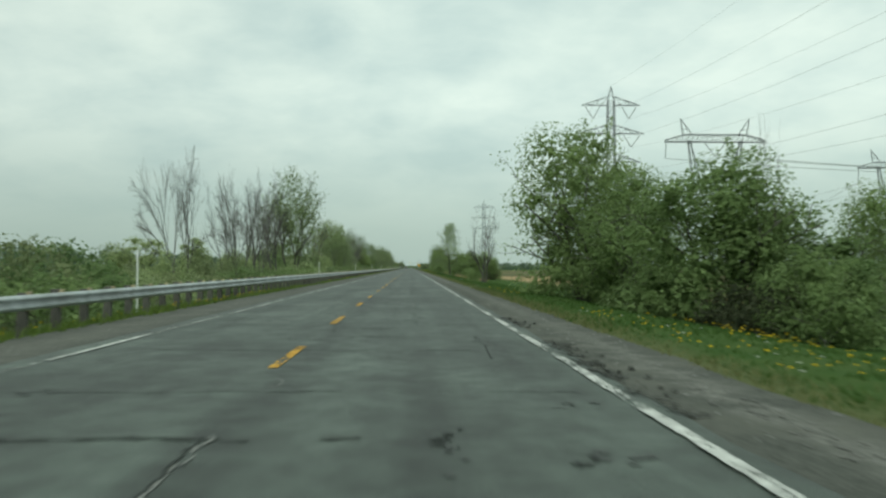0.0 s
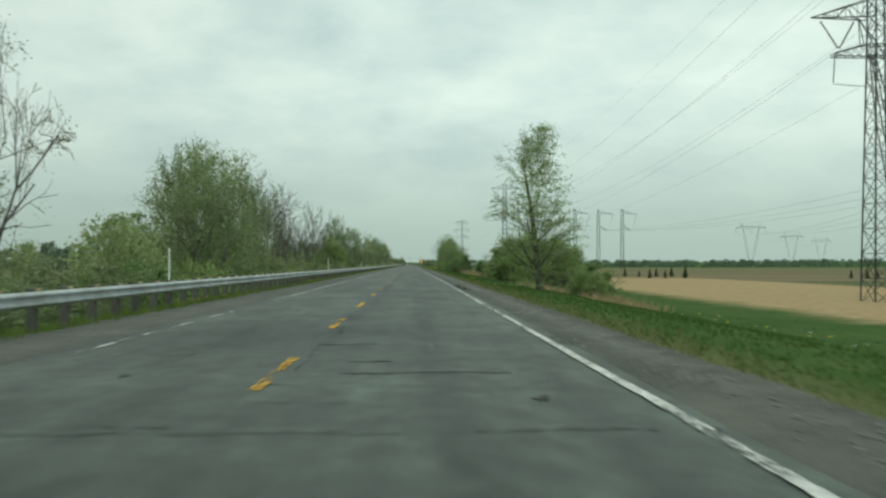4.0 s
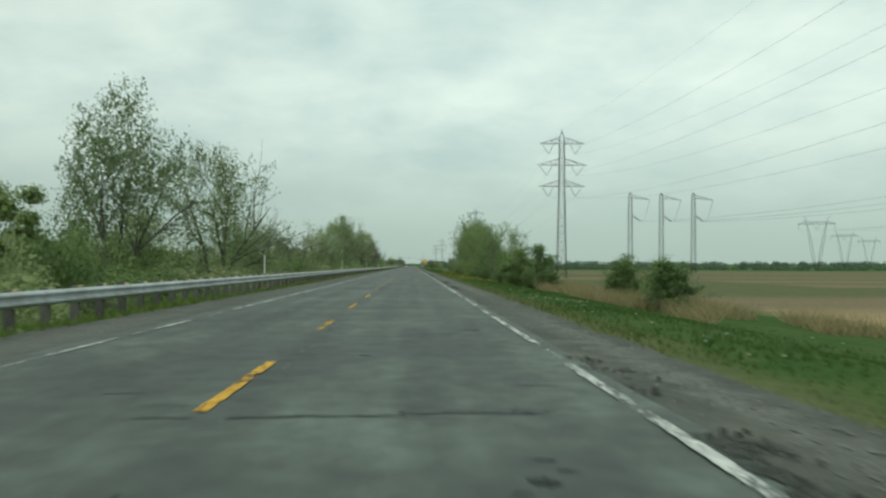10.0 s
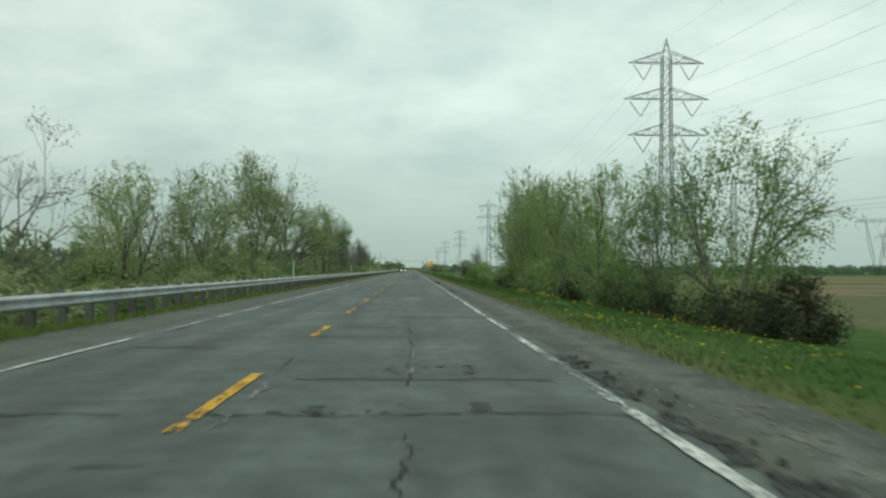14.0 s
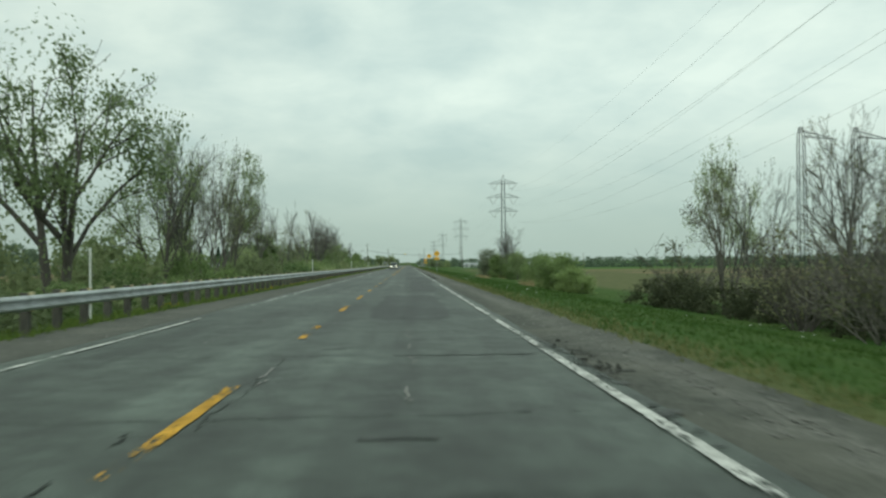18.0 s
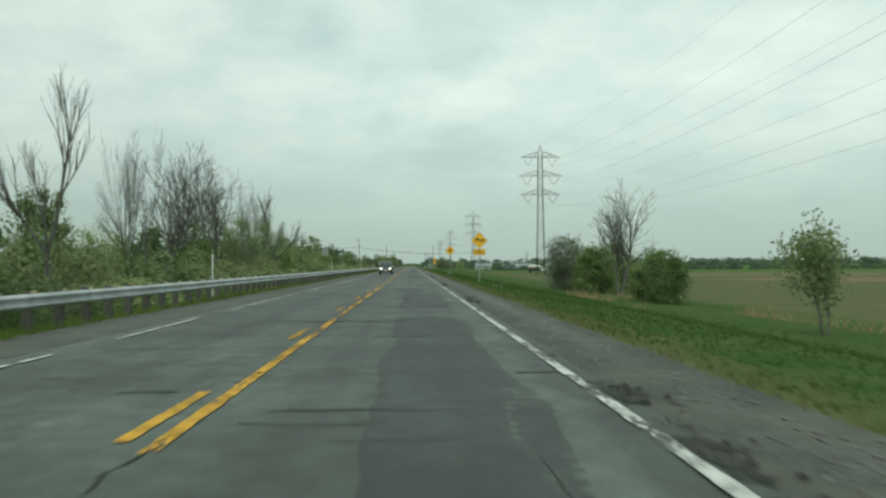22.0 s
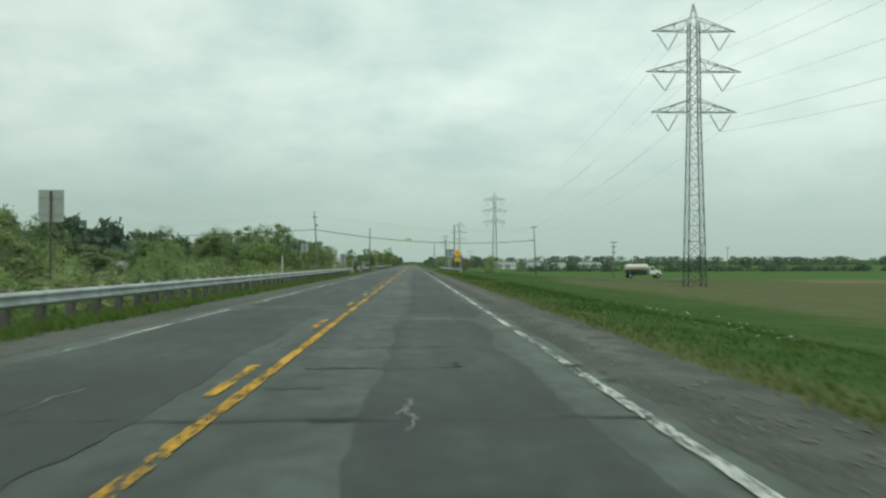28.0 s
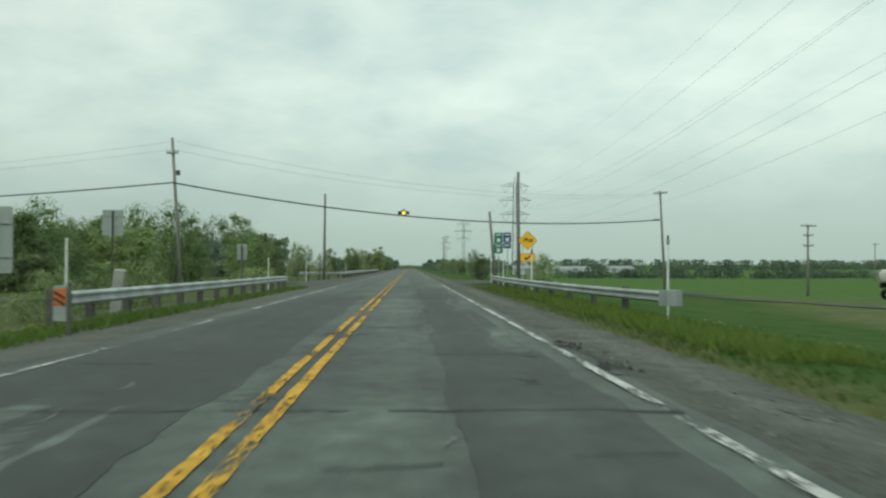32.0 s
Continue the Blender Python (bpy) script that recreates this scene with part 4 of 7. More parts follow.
def rail_section(x, y, panels, label, face=1):
    root = thing("guardrail", label, "guardrail", "guardrail along the road", at=pose(x, y, RAIL_Z, 0, 0, 0 if face > 0 else 180))
    for k in range(panels):
        part("beam", beam_mesh, None, root, at=pose(0.002 * (k % 2), k * PANEL, 0))
        for j in range(2):
            yy = k * PANEL + j * POSTS + 0.5
            part("post", post_mesh, None, root, at=pose(0, yy, 0, 0, 0, 0))
            part("spacer_block", block_mesh, None, root, "pale wooden spacer block", at=pose(0, yy, 0))
    return root


LBL = "galvanised steel guardrail on grey wooden posts beside the road"
first = rail_section(RAIL_X, -26.0, 5, LBL)
post_rng = random.Random(8)
y = -26.0 + 5 * PANEL
while y < 800:
    sec = copy_thing(first, pose(RAIL_X + noise.noise((0, y * 0.02, 0)) * 0.05, y, RAIL_Z))
    for ob in sec.children:
        if ob.name.startswith("post"):
            ob.matrix_basis = ob.matrix_basis @ pose(0, 0, post_rng.uniform(-0.03, 0.02), post_rng.uniform(-1.5, 1.5), post_rng.uniform(-2, 2), 0)
    y += 5 * PANEL
LAST_RAIL = y


def rail_run(points, label):
    """A short run of rail through points (x, y, z of its lower edge, face)."""
    root = thing("guardrail", label, "guardrail", "guardrails at the crossing", at=pose(*points[0][:3]))
    ox, oy, oz = points[0][:3]
    for a, b in zip(points, points[1:]):
        s = Shape()
        d = Vector((b[0] - a[0], b[1] - a[1], 0)).normalized()
        out = Vector((d.y, -d.x, 0)) * a[3]
        rings = []
        for p in (a, b):
            base = Vector((p[0] - ox, p[1] - oy, p[2] - oz))
            rings.append([base + out * (o - 0.04) + Vector((0, 0, u)) for o, u in beam_profile()])
        part("beam", s.loft(rings), M_STEEL, root)
        mid = Vector((a[0] - ox, a[1] - oy, a[2] - oz)) - out * 0.2
        g = level(a[0], a[1]) - oz - 0.1
        part("post", Shape().box(mid.x - 0.09, mid.y - 0.09, min(g, mid.z - 0.5), mid.x + 0.09, mid.y + 0.09, mid.z + 0.36, 0.012), M_POST, root)
    return root


end_rail = rail_run([(RAIL_X, LAST_RAIL + 0.2 + 2.4 * k, RAIL_Z, 1) for k in range(4)], "end of the galvanised guardrail with a flared end piece")
ez = Shape()
ez.loft([[(RAIL_X + o - 0.05, LAST_RAIL + 7.38 + d, z) for o, d in ((0.06, 0.0), (0.10, 0.45), (0.02, 0.62), (-0.22, 0.60), (-0.24, 0.52), (-0.02, 0.50), (0.04, 0.42), (0.02, 0.0))] for z in (RAIL_Z - 0.04, RAIL_Z + 0.36)])
part("end_shoe", ez.moved(Matrix.Translation(-end_rail.location)), M_STEEL, end_rail, "flared steel end piece")
rail_run([(-7.0, 828.3, 0.43, 1)] + [(-7.0, 830.5 + 2.7 * k, 0.43, 1) for k in range(12)] + [(-7.0 - 0.12 * k * k, 861 + 2.2 * k, 0.43 - 0.03 * k, 1) for k in range(1, 5)], "short galvanised guardrail beside dandelions before the crossing")
rail_run([(-11.5 + 0.9 * k, 905 + 2.0 * k, 0.38, 1) for k in range(5)] + [(-7.4, 914 + 3 * k, 0.42, 1) for k in range(40)], "galvanised guardrail beyond the crossing")
right_rail = rail_run([(5.0 + 0.25 * (2.3 ** (k / 3.2)) * 0.55, 866 - 3.2 * k, 0.42 - 0.013 * k, 1) for k in range(11)], "galvanised guardrail flaring away from the road")
ex, ey = 5.0 + 0.25 * (2.3 ** (10 / 3.2)) * 0.55, 866 - 32.0
es = Shape()
es.loft([[(ex - 0.10, ey - 0.02, z), (ex + 0.02, ey - 0.42, z), (ex + 0.22, ey - 0.52, z), (ex + 0.42, ey - 0.42, z), (ex + 0.3, ey + 0.02, z)] for z in (0.22, 0.64)])
part("end_shoe", es.moved(Matrix.Translation(-right_rail.location)), M_STEEL, right_rail, "flared steel end piece")

# ---------------------------------------------------------------- stakes, markers and signs
stake_mesh = mesh_of(Shape().tube([(0, 0, -0.5), (0, 0, 1.98)], [0.028, 0.026], 8), M_STAKE, "pole")
dark_cap_mesh = mesh_of(Shape().tube([(0, 0, 1.80), (0, 0, 2.0), (0, 0, 2.02)], [0.032, 0.032, 0.018], 8), M_BLACK, "cap")
cap_mesh = mesh_of(Shape().tube([(0, 0, 1.98), (0, 0, 2.0), (0, 0, 2.02)], [0.03, 0.03, 0.018], 8), M_STAKE, "cap")


def stake(x, y, z, lean=0.0, size=1.0):
    root = thing("marker_stake", "slim white marker stake beside the guardrail", "marker stake", "white marker stakes", at=pose(x, y, z, lean, lean * 0.5, 0) @ Matrix.Diagonal((1, 1, size, 1)))
    part("pole", stake_mesh, None, root)
    part("cap", dark_cap_mesh if size > 1.05 else cap_mesh, None, root)
    return root


for k, yy in enumerate((-26, 27.8, 82.3, 136.5, 194.5, 252.7, 309.3, 366.3, 423.3, 484.1, 540.5, 596.3, 655.0, 711.5, 766.8)):
    stake(-8.06, yy, level(-8.06, yy) + 0.0, (0.6, -0.8, 0.3, 0.0)[k % 4])
for x, yy in ((-7.7, 830.4), (-8.06, 862), (-9.4, 893), (-8.4, 930), (-8.4, 975), (7.15, 834.5), (6.5, 857.7), (7.2, 878.9), (6.9, 886)):
    stake(x, yy, level(x, yy), 0.4, 1.18 if x in (7.15, 6.5) else 1.04 if yy < 831 else 1.0)
stake(-7.9, 551, -0.3, 14, 0.62)


def plate(s, x0, z0, x1, z1, y0, y1, corner=0.04):
    """A flat plate in the x-z plane with rounded corners."""
    ring = []
    for cx, cz, a0 in ((x1 - corner, z1 - corner, 0), (x0 + corner, z1 - corner, 90), (x0 + corner, z0 + corner, 180), (x1 - corner, z0 + corner, 270)):
        ring += [(cx + corner * math.cos(radians(a0 + k * 30)), cz + corner * math.sin(radians(a0 + k * 30))) for k in range(4)]
    return s.loft([[(a, y1, b) for a, b in ring], [(a, y0, b) for a, b in ring]])


def diamond(s, cx, cz, half, y0, y1):
    r = half * 0.09
    ring = []
    for a0, (dx, dz) in ((0, (1, 0)), (90, (0, 1)), (180, (-1, 0)), (270, (0, -1))):
        px, pz = cx + dx * (half - 1.4 * r), cz + dz * (half - 1.4 * r)
        ring += [(px + r * math.cos(radians(a0 + k)), pz + r * math.sin(radians(a0 + k))) for k in (-45, -15, 15, 45)]
    return s.loft([[(a, y1, b) for a, b in ring], [(a, y0, b) for a, b in ring]])


def flat(points, y0, y1):
    return Shape().loft([[(a, y1, b) for a, b in points], [(a, y0, b) for a, b in points]])


def letters(text, size, mat, parent, x, z, y, label):
    cu = bpy.data.curves.new("lettering", "FONT")
    cu.body, cu.size, cu.extrude, cu.align_x, cu.align_y = text, size, 0.002, "CENTER", "CENTER"
    cu.offset = 0.006
    cu.materials.append(mat)
    ob = new("lettering", cu)
    ob.parent, ob.matrix_basis = parent, pose(x, y, z, 90, 0, 0)
    return tagged(ob, label)


def sled_symbol(face, cx, cz, k):
    """The snowmobile of the warning sign: cowl, seat, track and ski."""
    part("symbol_cowl", flat([(cx + a * k, cz + b * k) for a, b in ((-0.30, 0.02), (-0.28, 0.06), (-0.12, 0.17), (-0.06, 0.17), (0.02, 0.02))], -0.014, -0.008), M_BLACK, face)
    part("symbol_seat", flat([(cx + a * k, cz + b * k) for a, b in ((0.05, 0.02), (0.04, 0.08), (0.26, 0.08), (0.34, 0.11), (0.34, 0.02))], -0.014, -0.008), M_BLACK, face)
    part("symbol_track", flat([(cx + a * k, cz + b * k) for a, b in ((-0.02, -0.02), (0.04, -0.08), (0.30, -0.08), (0.34, -0.04), (0.32, -0.02))], -0.014, -0.008), M_BLACK, face)
    part("symbol_ski", flat([(cx + a * k, cz + b * k) for a, b in ((-0.34, -0.02), (-0.31, -0.08), (-0.05, -0.08), (-0.05, -0.06), (-0.30, -0.06), (-0.32, -0.02))], -0.014, -0.008), M_BLACK, face)


def warning_sign(x, y, centre, half, label, legs=(0.0,), low=None):
    z = level(x, y)
    root = thing("warning_sign", label, "road sign", "yellow warning signs", at=pose(x, y, z))
    for lx in legs:
        part("sign_post", Shape().box(lx - 0.03, 0.012, -0.4, lx + 0.03, 0.06, centre - z + half * 0.6 - abs(lx), 0.006), M_STEEL, root)
    part("rim", diamond(Shape(), 0, centre - z, half, -0.004, 0.01), M_BLACK, root, "thin black rim")
    face = part("face", diamond(Shape(), 0, centre - z, half * 0.965, -0.008, -0.004), M_SIGNY, root, "yellow face")
    return root, face, centre - z


r1, f1, c1 = warning_sign(5.8, 627.2, 3.14, 0.645, "yellow snowmobile warning diamond with a distance plate on a post")
sled_symbol(f1, 0, c1, 1.2)
part("distance_plate", plate(Shape(), -0.475, c1 - 1.12, 0.475, c1 - 0.66, -0.004, 0.01), M_BLACK, r1, "black-edged plate")
p1 = part("plate_face", plate(Shape(), -0.458, c1 - 1.103, 0.458, c1 - 0.677, -0.008, -0.004), M_SIGNY, r1)
letters("230", 0.34, M_BLACK, p1, -0.13, c1 - 0.89, -0.011, "black figures")
letters("m", 0.24, M_BLACK, p1, 0.29, c1 - 0.93, -0.011, "black letter")
r2, f2, c2 = warning_sign(5.45, 672, 3.08, 0.625, "yellow diamond crossroads warning sign on a steel post")
part("symbol_upright", flat([(-0.05, c2 - 0.36), (0.05, c2 - 0.36), (0.05, c2 + 0.36), (-0.05, c2 + 0.36)], -0.014, -0.008), M_BLACK, f2)
part("symbol_arm", flat([(0.052, c2 - 0.04), (0.25, c2 - 0.04), (0.25, c2 + 0.06), (0.052, c2 + 0.06)], -0.014, -0.008), M_BLACK, f2)
part("symbol_arm", flat([(-0.25, c2 - 0.04), (-0.052, c2 - 0.04), (-0.052, c2 + 0.06), (-0.25, c2 + 0.06)], -0.014, -0.008), M_BLACK, f2)
r3, f3, c3 = warning_sign(8.7, 876, 3.2, 0.73, "yellow snowmobile warning diamond with an arrow plate on two posts", (-0.36, 0.36))
sled_symbol(f3, 0, c3, 1.15)
part("arrow_plate", plate(Shape(), -0.56, c3 - 1.55, 0.56, c3 - 0.93, -0.004, 0.01), M_BLACK, r3, "black-edged plate")
p3 = part("plate_face", plate(Shape(), -0.54, c3 - 1.53, 0.54, c3 - 0.95, -0.008, -0.004), M_SIGNY, r3)
part("arrow_shaft", flat([(-0.08, c3 - 1.30), (-0.02, c3 - 1.36), (0.28, c3 - 1.10), (0.22, c3 - 1.04)], -0.014, -0.008), M_BLACK, p3)
part("arrow_head", flat([(-0.25, c3 - 1.42), (0.02, c3 - 1.40), (-0.02, c3 - 1.33), (-0.11, c3 - 1.24), (-0.17, c3 - 1.20)], -0.014, -0.008), M_BLACK, p3)


def route_signs(x, y):
    z = level(x, y)
    root = thing("route_sign", "green and blue route markers with pale lettering bars on slim posts", "road sign", at=pose(x, y, z))
    for lx in (-0.35, 0.35):
        part("sign_post", Shape().box(lx - 0.03, 0.012, -0.4, lx + 0.03, 0.06, 4.1, 0.006), M_STEEL, root)
    for name, mat, x0, x1, z0, z1 in (("green_plate", M_GREENS, -0.70, -0.02, 3.25, 4.10), ("blue_plate", M_BLUES, 0.02, 0.66, 3.30, 4.12), ("green_arrow_plate", M_GREENS, -0.72, -0.02, 2.45, 3.22), ("blue_arrow_plate", M_BLUES, 0.02, 0.64, 2.85, 3.27)):
        p = part(name, plate(Shape(), x0, z0, x1, z1, -0.006, 0.01), mat, root)
        m_ = (x0 + x1) / 2
        part("lettering_bar", flat([(m_ - 0.2, z1 - 0.22), (m_ + 0.2, z1 - 0.22), (m_ + 0.2, z1 - 0.12), (m_ - 0.2, z1 - 0.12)], -0.012, -0.006), M_SIGNW, p)
        if z1 - z0 > 0.5:
            part("lettering_bar", flat([(m_ - 0.14, z0 + 0.12), (m_ + 0.14, z0 + 0.12), (m_ + 0.14, z0 + 0.4), (m_ - 0.14, z0 + 0.4)], -0.012, -0.006), M_SIGNW, p)
    return root


route_signs(7.5, 882)


def sign_back(x, y, z0, z1, width, label, turn=0.0, post=0.0):
    g = level(x, y)
    root = thing("sign_back", label, "road sign", "signs facing the other way", at=pose(x, y, g, 0, 0, turn))
    part("panel", plate(Shape(), -width / 2, z0 - g, width / 2, z1 - g, 0.0, 0.02, 0.06), M_ALU, root)
    for zz in (0.25, 0.75):
        h = z0 - g + (z1 - z0) * zz
        part("stiffener", Shape().box(-width * 0.46, -0.03, h - 0.02, width * 0.46, -0.002, h + 0.02, 0.004), M_ALU, root)
    part("sign_post", Shape().box(post - 0.045, -0.10, -0.4, post + 0.045, -0.032, z1 - g - 0.05, 0.01), M_POST, root)
    return root


sign_back(-18.2, 755, 3.4, 5.05, 1.3, "grey aluminium back of a road sign on a wooden post")
sign_back(-18.5, 867, 3.2, 4.8, 1.3, "grey aluminium back of a road sign on a wooden post")
sign_back(-8.95, 829.6, 1.1, 2.55, 0.8, "tall grey back of a road sign")
sign_back(-9.2, 860, 1.65, 2.5, 0.55, "pale sign beside the crossing on a steel post")
sign_back(-9.4, 905.6, 1.1, 1.7, 0.7, "small pale plate low on a utility pole")

mk = thing("hazard_marker", "orange and black striped hazard board at the guardrail end", "road sign", at=pose(-6.45, 826.8, level(-6.45, 827)))
part("backing", plate(Shape(), -0.14, 0.30, 0.10, 0.96, 0.0, 0.03), M_ALU, mk)
part("post", Shape().box(0.10, 0.0, -0.4, 0.17, 0.10, 1.02, 0.01), M_POST, mk)
bd = part("board", plate(Shape(), -0.13, 0.58, 0.09, 0.90, -0.006, 0.0, 0.02), M_ORANGE, mk, "orange board")
for k in range(3):
    zb = 0.80 - 0.12 * k
    part("stripe", flat([(-0.12, zb + 0.07), (-0.12, zb + 0.01), (0.08, zb - 0.12), (0.08, zb - 0.06)] if k < 2 else [(-0.12, 0.62), (-0.12, 0.59), (-0.07, 0.59)], -0.012, -0.006), M_BLACK, bd)
for x, yy, h, w in ((-11.6, 846, 1.8, 0.42), (-7.6, 823.5, 0.9, 0.16)):
    p = thing("concrete_block", "pale leaning concrete marker in the grass", "concrete block", at=pose(x, yy, level(x, yy) - 0.1, 4, 6, 10))
    part("body", Shape().box(-w / 2, -w / 2, 0, w / 2, w / 2, h + 0.1, 0.03), M_CONCRETE, p)


# ---------------------------------------------------------------- utility poles and the flashing beacon
def utility_pole(x, y, z0, z1, lean, label, arms=(), r=0.15):
    g = min(z0, level(x, y))
    root = thing("utility_pole", label, "utility pole", "utility poles at the crossing", at=pose(x, y, g, 0, lean, 0))
    h = z1 - g
    part("pole", Shape().tube([(0, 0, -0.5), (0, 0, h * 0.5), (0, 0, h)], [r, r * 0.88, r * 0.72], 10), M_POLE, root, smooth=True)
    for zz, half in arms:
        a = part("crossarm", Shape().box(-half, -0.2, h - zz - 0.06, half, -0.1, h - zz + 0.06, 0.01), M_POLE, root)
        for k in (-0.92, -0.45, 0.45, 0.92):
            part("insulator", Shape().tube([(half * k, -0.15, h - zz + 0.06), (half * k, -0.15, h - zz + 0.12), (half * k, -0.15, h - zz + 0.2)], [0.02, 0.05, 0.035], 8), M_INSUL, a)
    return root


pl = utility_pole(-17.5, 880.0, 0.0, 11.2, -3.6, "tall weathered wooden utility pole with a small crossarm", ((0.9 + 0.3, 0.45),))
part("transformer_bracket", Shape().box(0.15, -0.1, 8.9, 0.45, 0.1, 9.3, 0.03), M_INSUL, pl)
utility_pole(-9.0, 906, 0.0, 9.0, 0.5, "bare grey wooden utility pole")
utility_pole(27.5, 906.3, -0.6, 9.5, -2.6, "wooden utility pole with one crossarm and a cable clamp", ((0.25, 0.75),))
utility_pole(46.1, 913, -1.5, 6.25, 0.3, "wooden utility pole with three crossarms", ((0.2, 0.9), (1.3, 0.6), (2.5, 0.6)))
utility_pole(8.2, 877.4, 0.0, 8.4, -0.2, "straight grey wooden pole near the road signs")
utility_pole(7.2, 885, 0.0, 5.9, -5.0, "short leaning wooden pole")
utility_pole(64.0, 905, -1.5, 5.9, 0.0, "distant plain wooden pole", (), 0.12)
utility_pole(110, 1020, -2, 7.0, 0.0, "distant wooden pole with a crossarm", ((0.3, 0.8),))
utility_pole(-30, 1010, -1.5, 8.5, 0.0, "distant slim wooden utility pole", ((0.3, 0.8),))
utility_pole(7.6, 1010, -0.2, 8.0, 0.0, "distant bare wooden pole")


def hang(a, b, sag, n=14):
    a, b = Vector(a), Vector(b)
    return [a.lerp(b, i / n) - Vector((0, 0, 4 * sag * (i / n) * (1 - i / n))) for i in range(n + 1)]


def cable(name, pts, r, mat, parent):
    return part(name, Shape().tube(pts, r, 5), mat, parent)


CBL = thing("beacon_cable", "thick dark span cable over the crossing", "cable")
A_, B_, C_ = Vector((-18.15, 879.8, 7.7)), Vector((26.9, 906.1, 6.35)), Vector((-80, 905, 7.4))
cable("span_cable", hang(A_, B_, 1.45), 0.06, M_CABLE, CBL)
cable("span_cable", hang(C_, A_, 0.7), 0.055, M_CABLE, CBL)
cable("clamp", [B_ - Vector((0.75, 0.4, 0.02)), B_ - Vector((0.05, 0.03, 0))], 0.10, M_INSUL, CBL)
for k, (za, zb) in enumerate(((10.3, 9.0), (10.9, 9.2))):
    cable("thin_wire", hang((-18.3 + 0.4 * k, 880.0, za), (26.8 + 0.6 * k, 906.3, zb), 1.6), 0.009, M_WIRE, CBL)
    cable("thin_wire", hang((-80, 905, 9.5 + k * 0.5), (-18.1, 880.0, za), 1.0), 0.009, M_WIRE, CBL)

bx, by, bz = -0.5, 890.1, 6.1
beacon = thing("flashing_beacon", "dark traffic beacon with a lit amber lens hung from the cable", "traffic light", at=pose(bx, by, bz))
part("hanger", Shape().tube([(0, 0, 0.10), (0, 0, 0.32)], 0.03, 6), M_BLACK, beacon)
part("housing", Shape().box(-0.17, -0.14, -0.24, 0.17, 0.2, 0.12, 0.04), M_BLACK, beacon)
part("roof", Shape().loft([[(-0.26, -0.24, 0.12), (0.26, -0.24, 0.12), (0.26, 0.24, 0.12), (-0.26, 0.24, 0.12)], [(-0.08, -0.08, 0.2), (0.08, -0.08, 0.2), (0.08, 0.08, 0.2), (-0.08, 0.08, 0.2)]]), M_BLACK, beacon)
for sx in (-1, 1):
    part("side_visor", Shape().tube([(sx * 0.18, 0, -0.05), (sx * 0.5, 0, -0.05)], [0.14, 0.15], 12), M_BLACK, beacon)
part("lens", Shape().disc((0, -0.16, -0.06), (0, 1, 0), 0.145, 0.03, 18), M_BEACON, beacon, "lit amber lens")


# ---------------------------------------------------------------- transmission towers
def brace(s, a, b, r):
    s.tube([a, b], r, 4, False)


def lattice_tower(root, levels, r_leg, r_brace):
    """A lattice column with its four legs as parts of their own."""
    for a, b in ((-1, -1), (1, -1), (1, 1), (-1, 1)):
        part("leg", Shape().tube([(a * w, b * w, z) for z, w in levels], r_leg, 4, False), M_RUSTY, root)
    s = Shape()
    for (z0, w0), (z1, w1) in zip(levels, levels[1:]):
        for k in range(4):
            (a, b), (c, d) = [((-1, -1), (1, -1), (1, 1), (-1, 1))[(k + j) % 4] for j in (0, 1)]
            brace(s, (a * w0, b * w0, z0), (c * w1, d * w1, z1), r_brace)
            brace(s, (c * w0, d * w0, z0), (a * w1, b * w1, z1), r_brace)
            brace(s, (a * w1, b * w1, z1), (c * w1, d * w1, z1), r_brace)
    tagged(part("bracing", s, M_RUSTY, root), kind="stuff")


def insulator_string(s, a, b, r=0.13, n=9):
    a, b = Vector(a), Vector(b)
    pts, rad = [], []
    for i in range(n):
        for u, q in ((0.1, 0.35), (0.35, 1.0), (0.6, 0.35)):
            pts.append(a.lerp(b, (i + u) / n))
            rad.append(r * q)
    s.tube(pts, rad, 6)


ARMS = ((34.4, 6.1, 2.1), (28.6, 6.9, 2.1), (22.8, 6.2, 2.1))


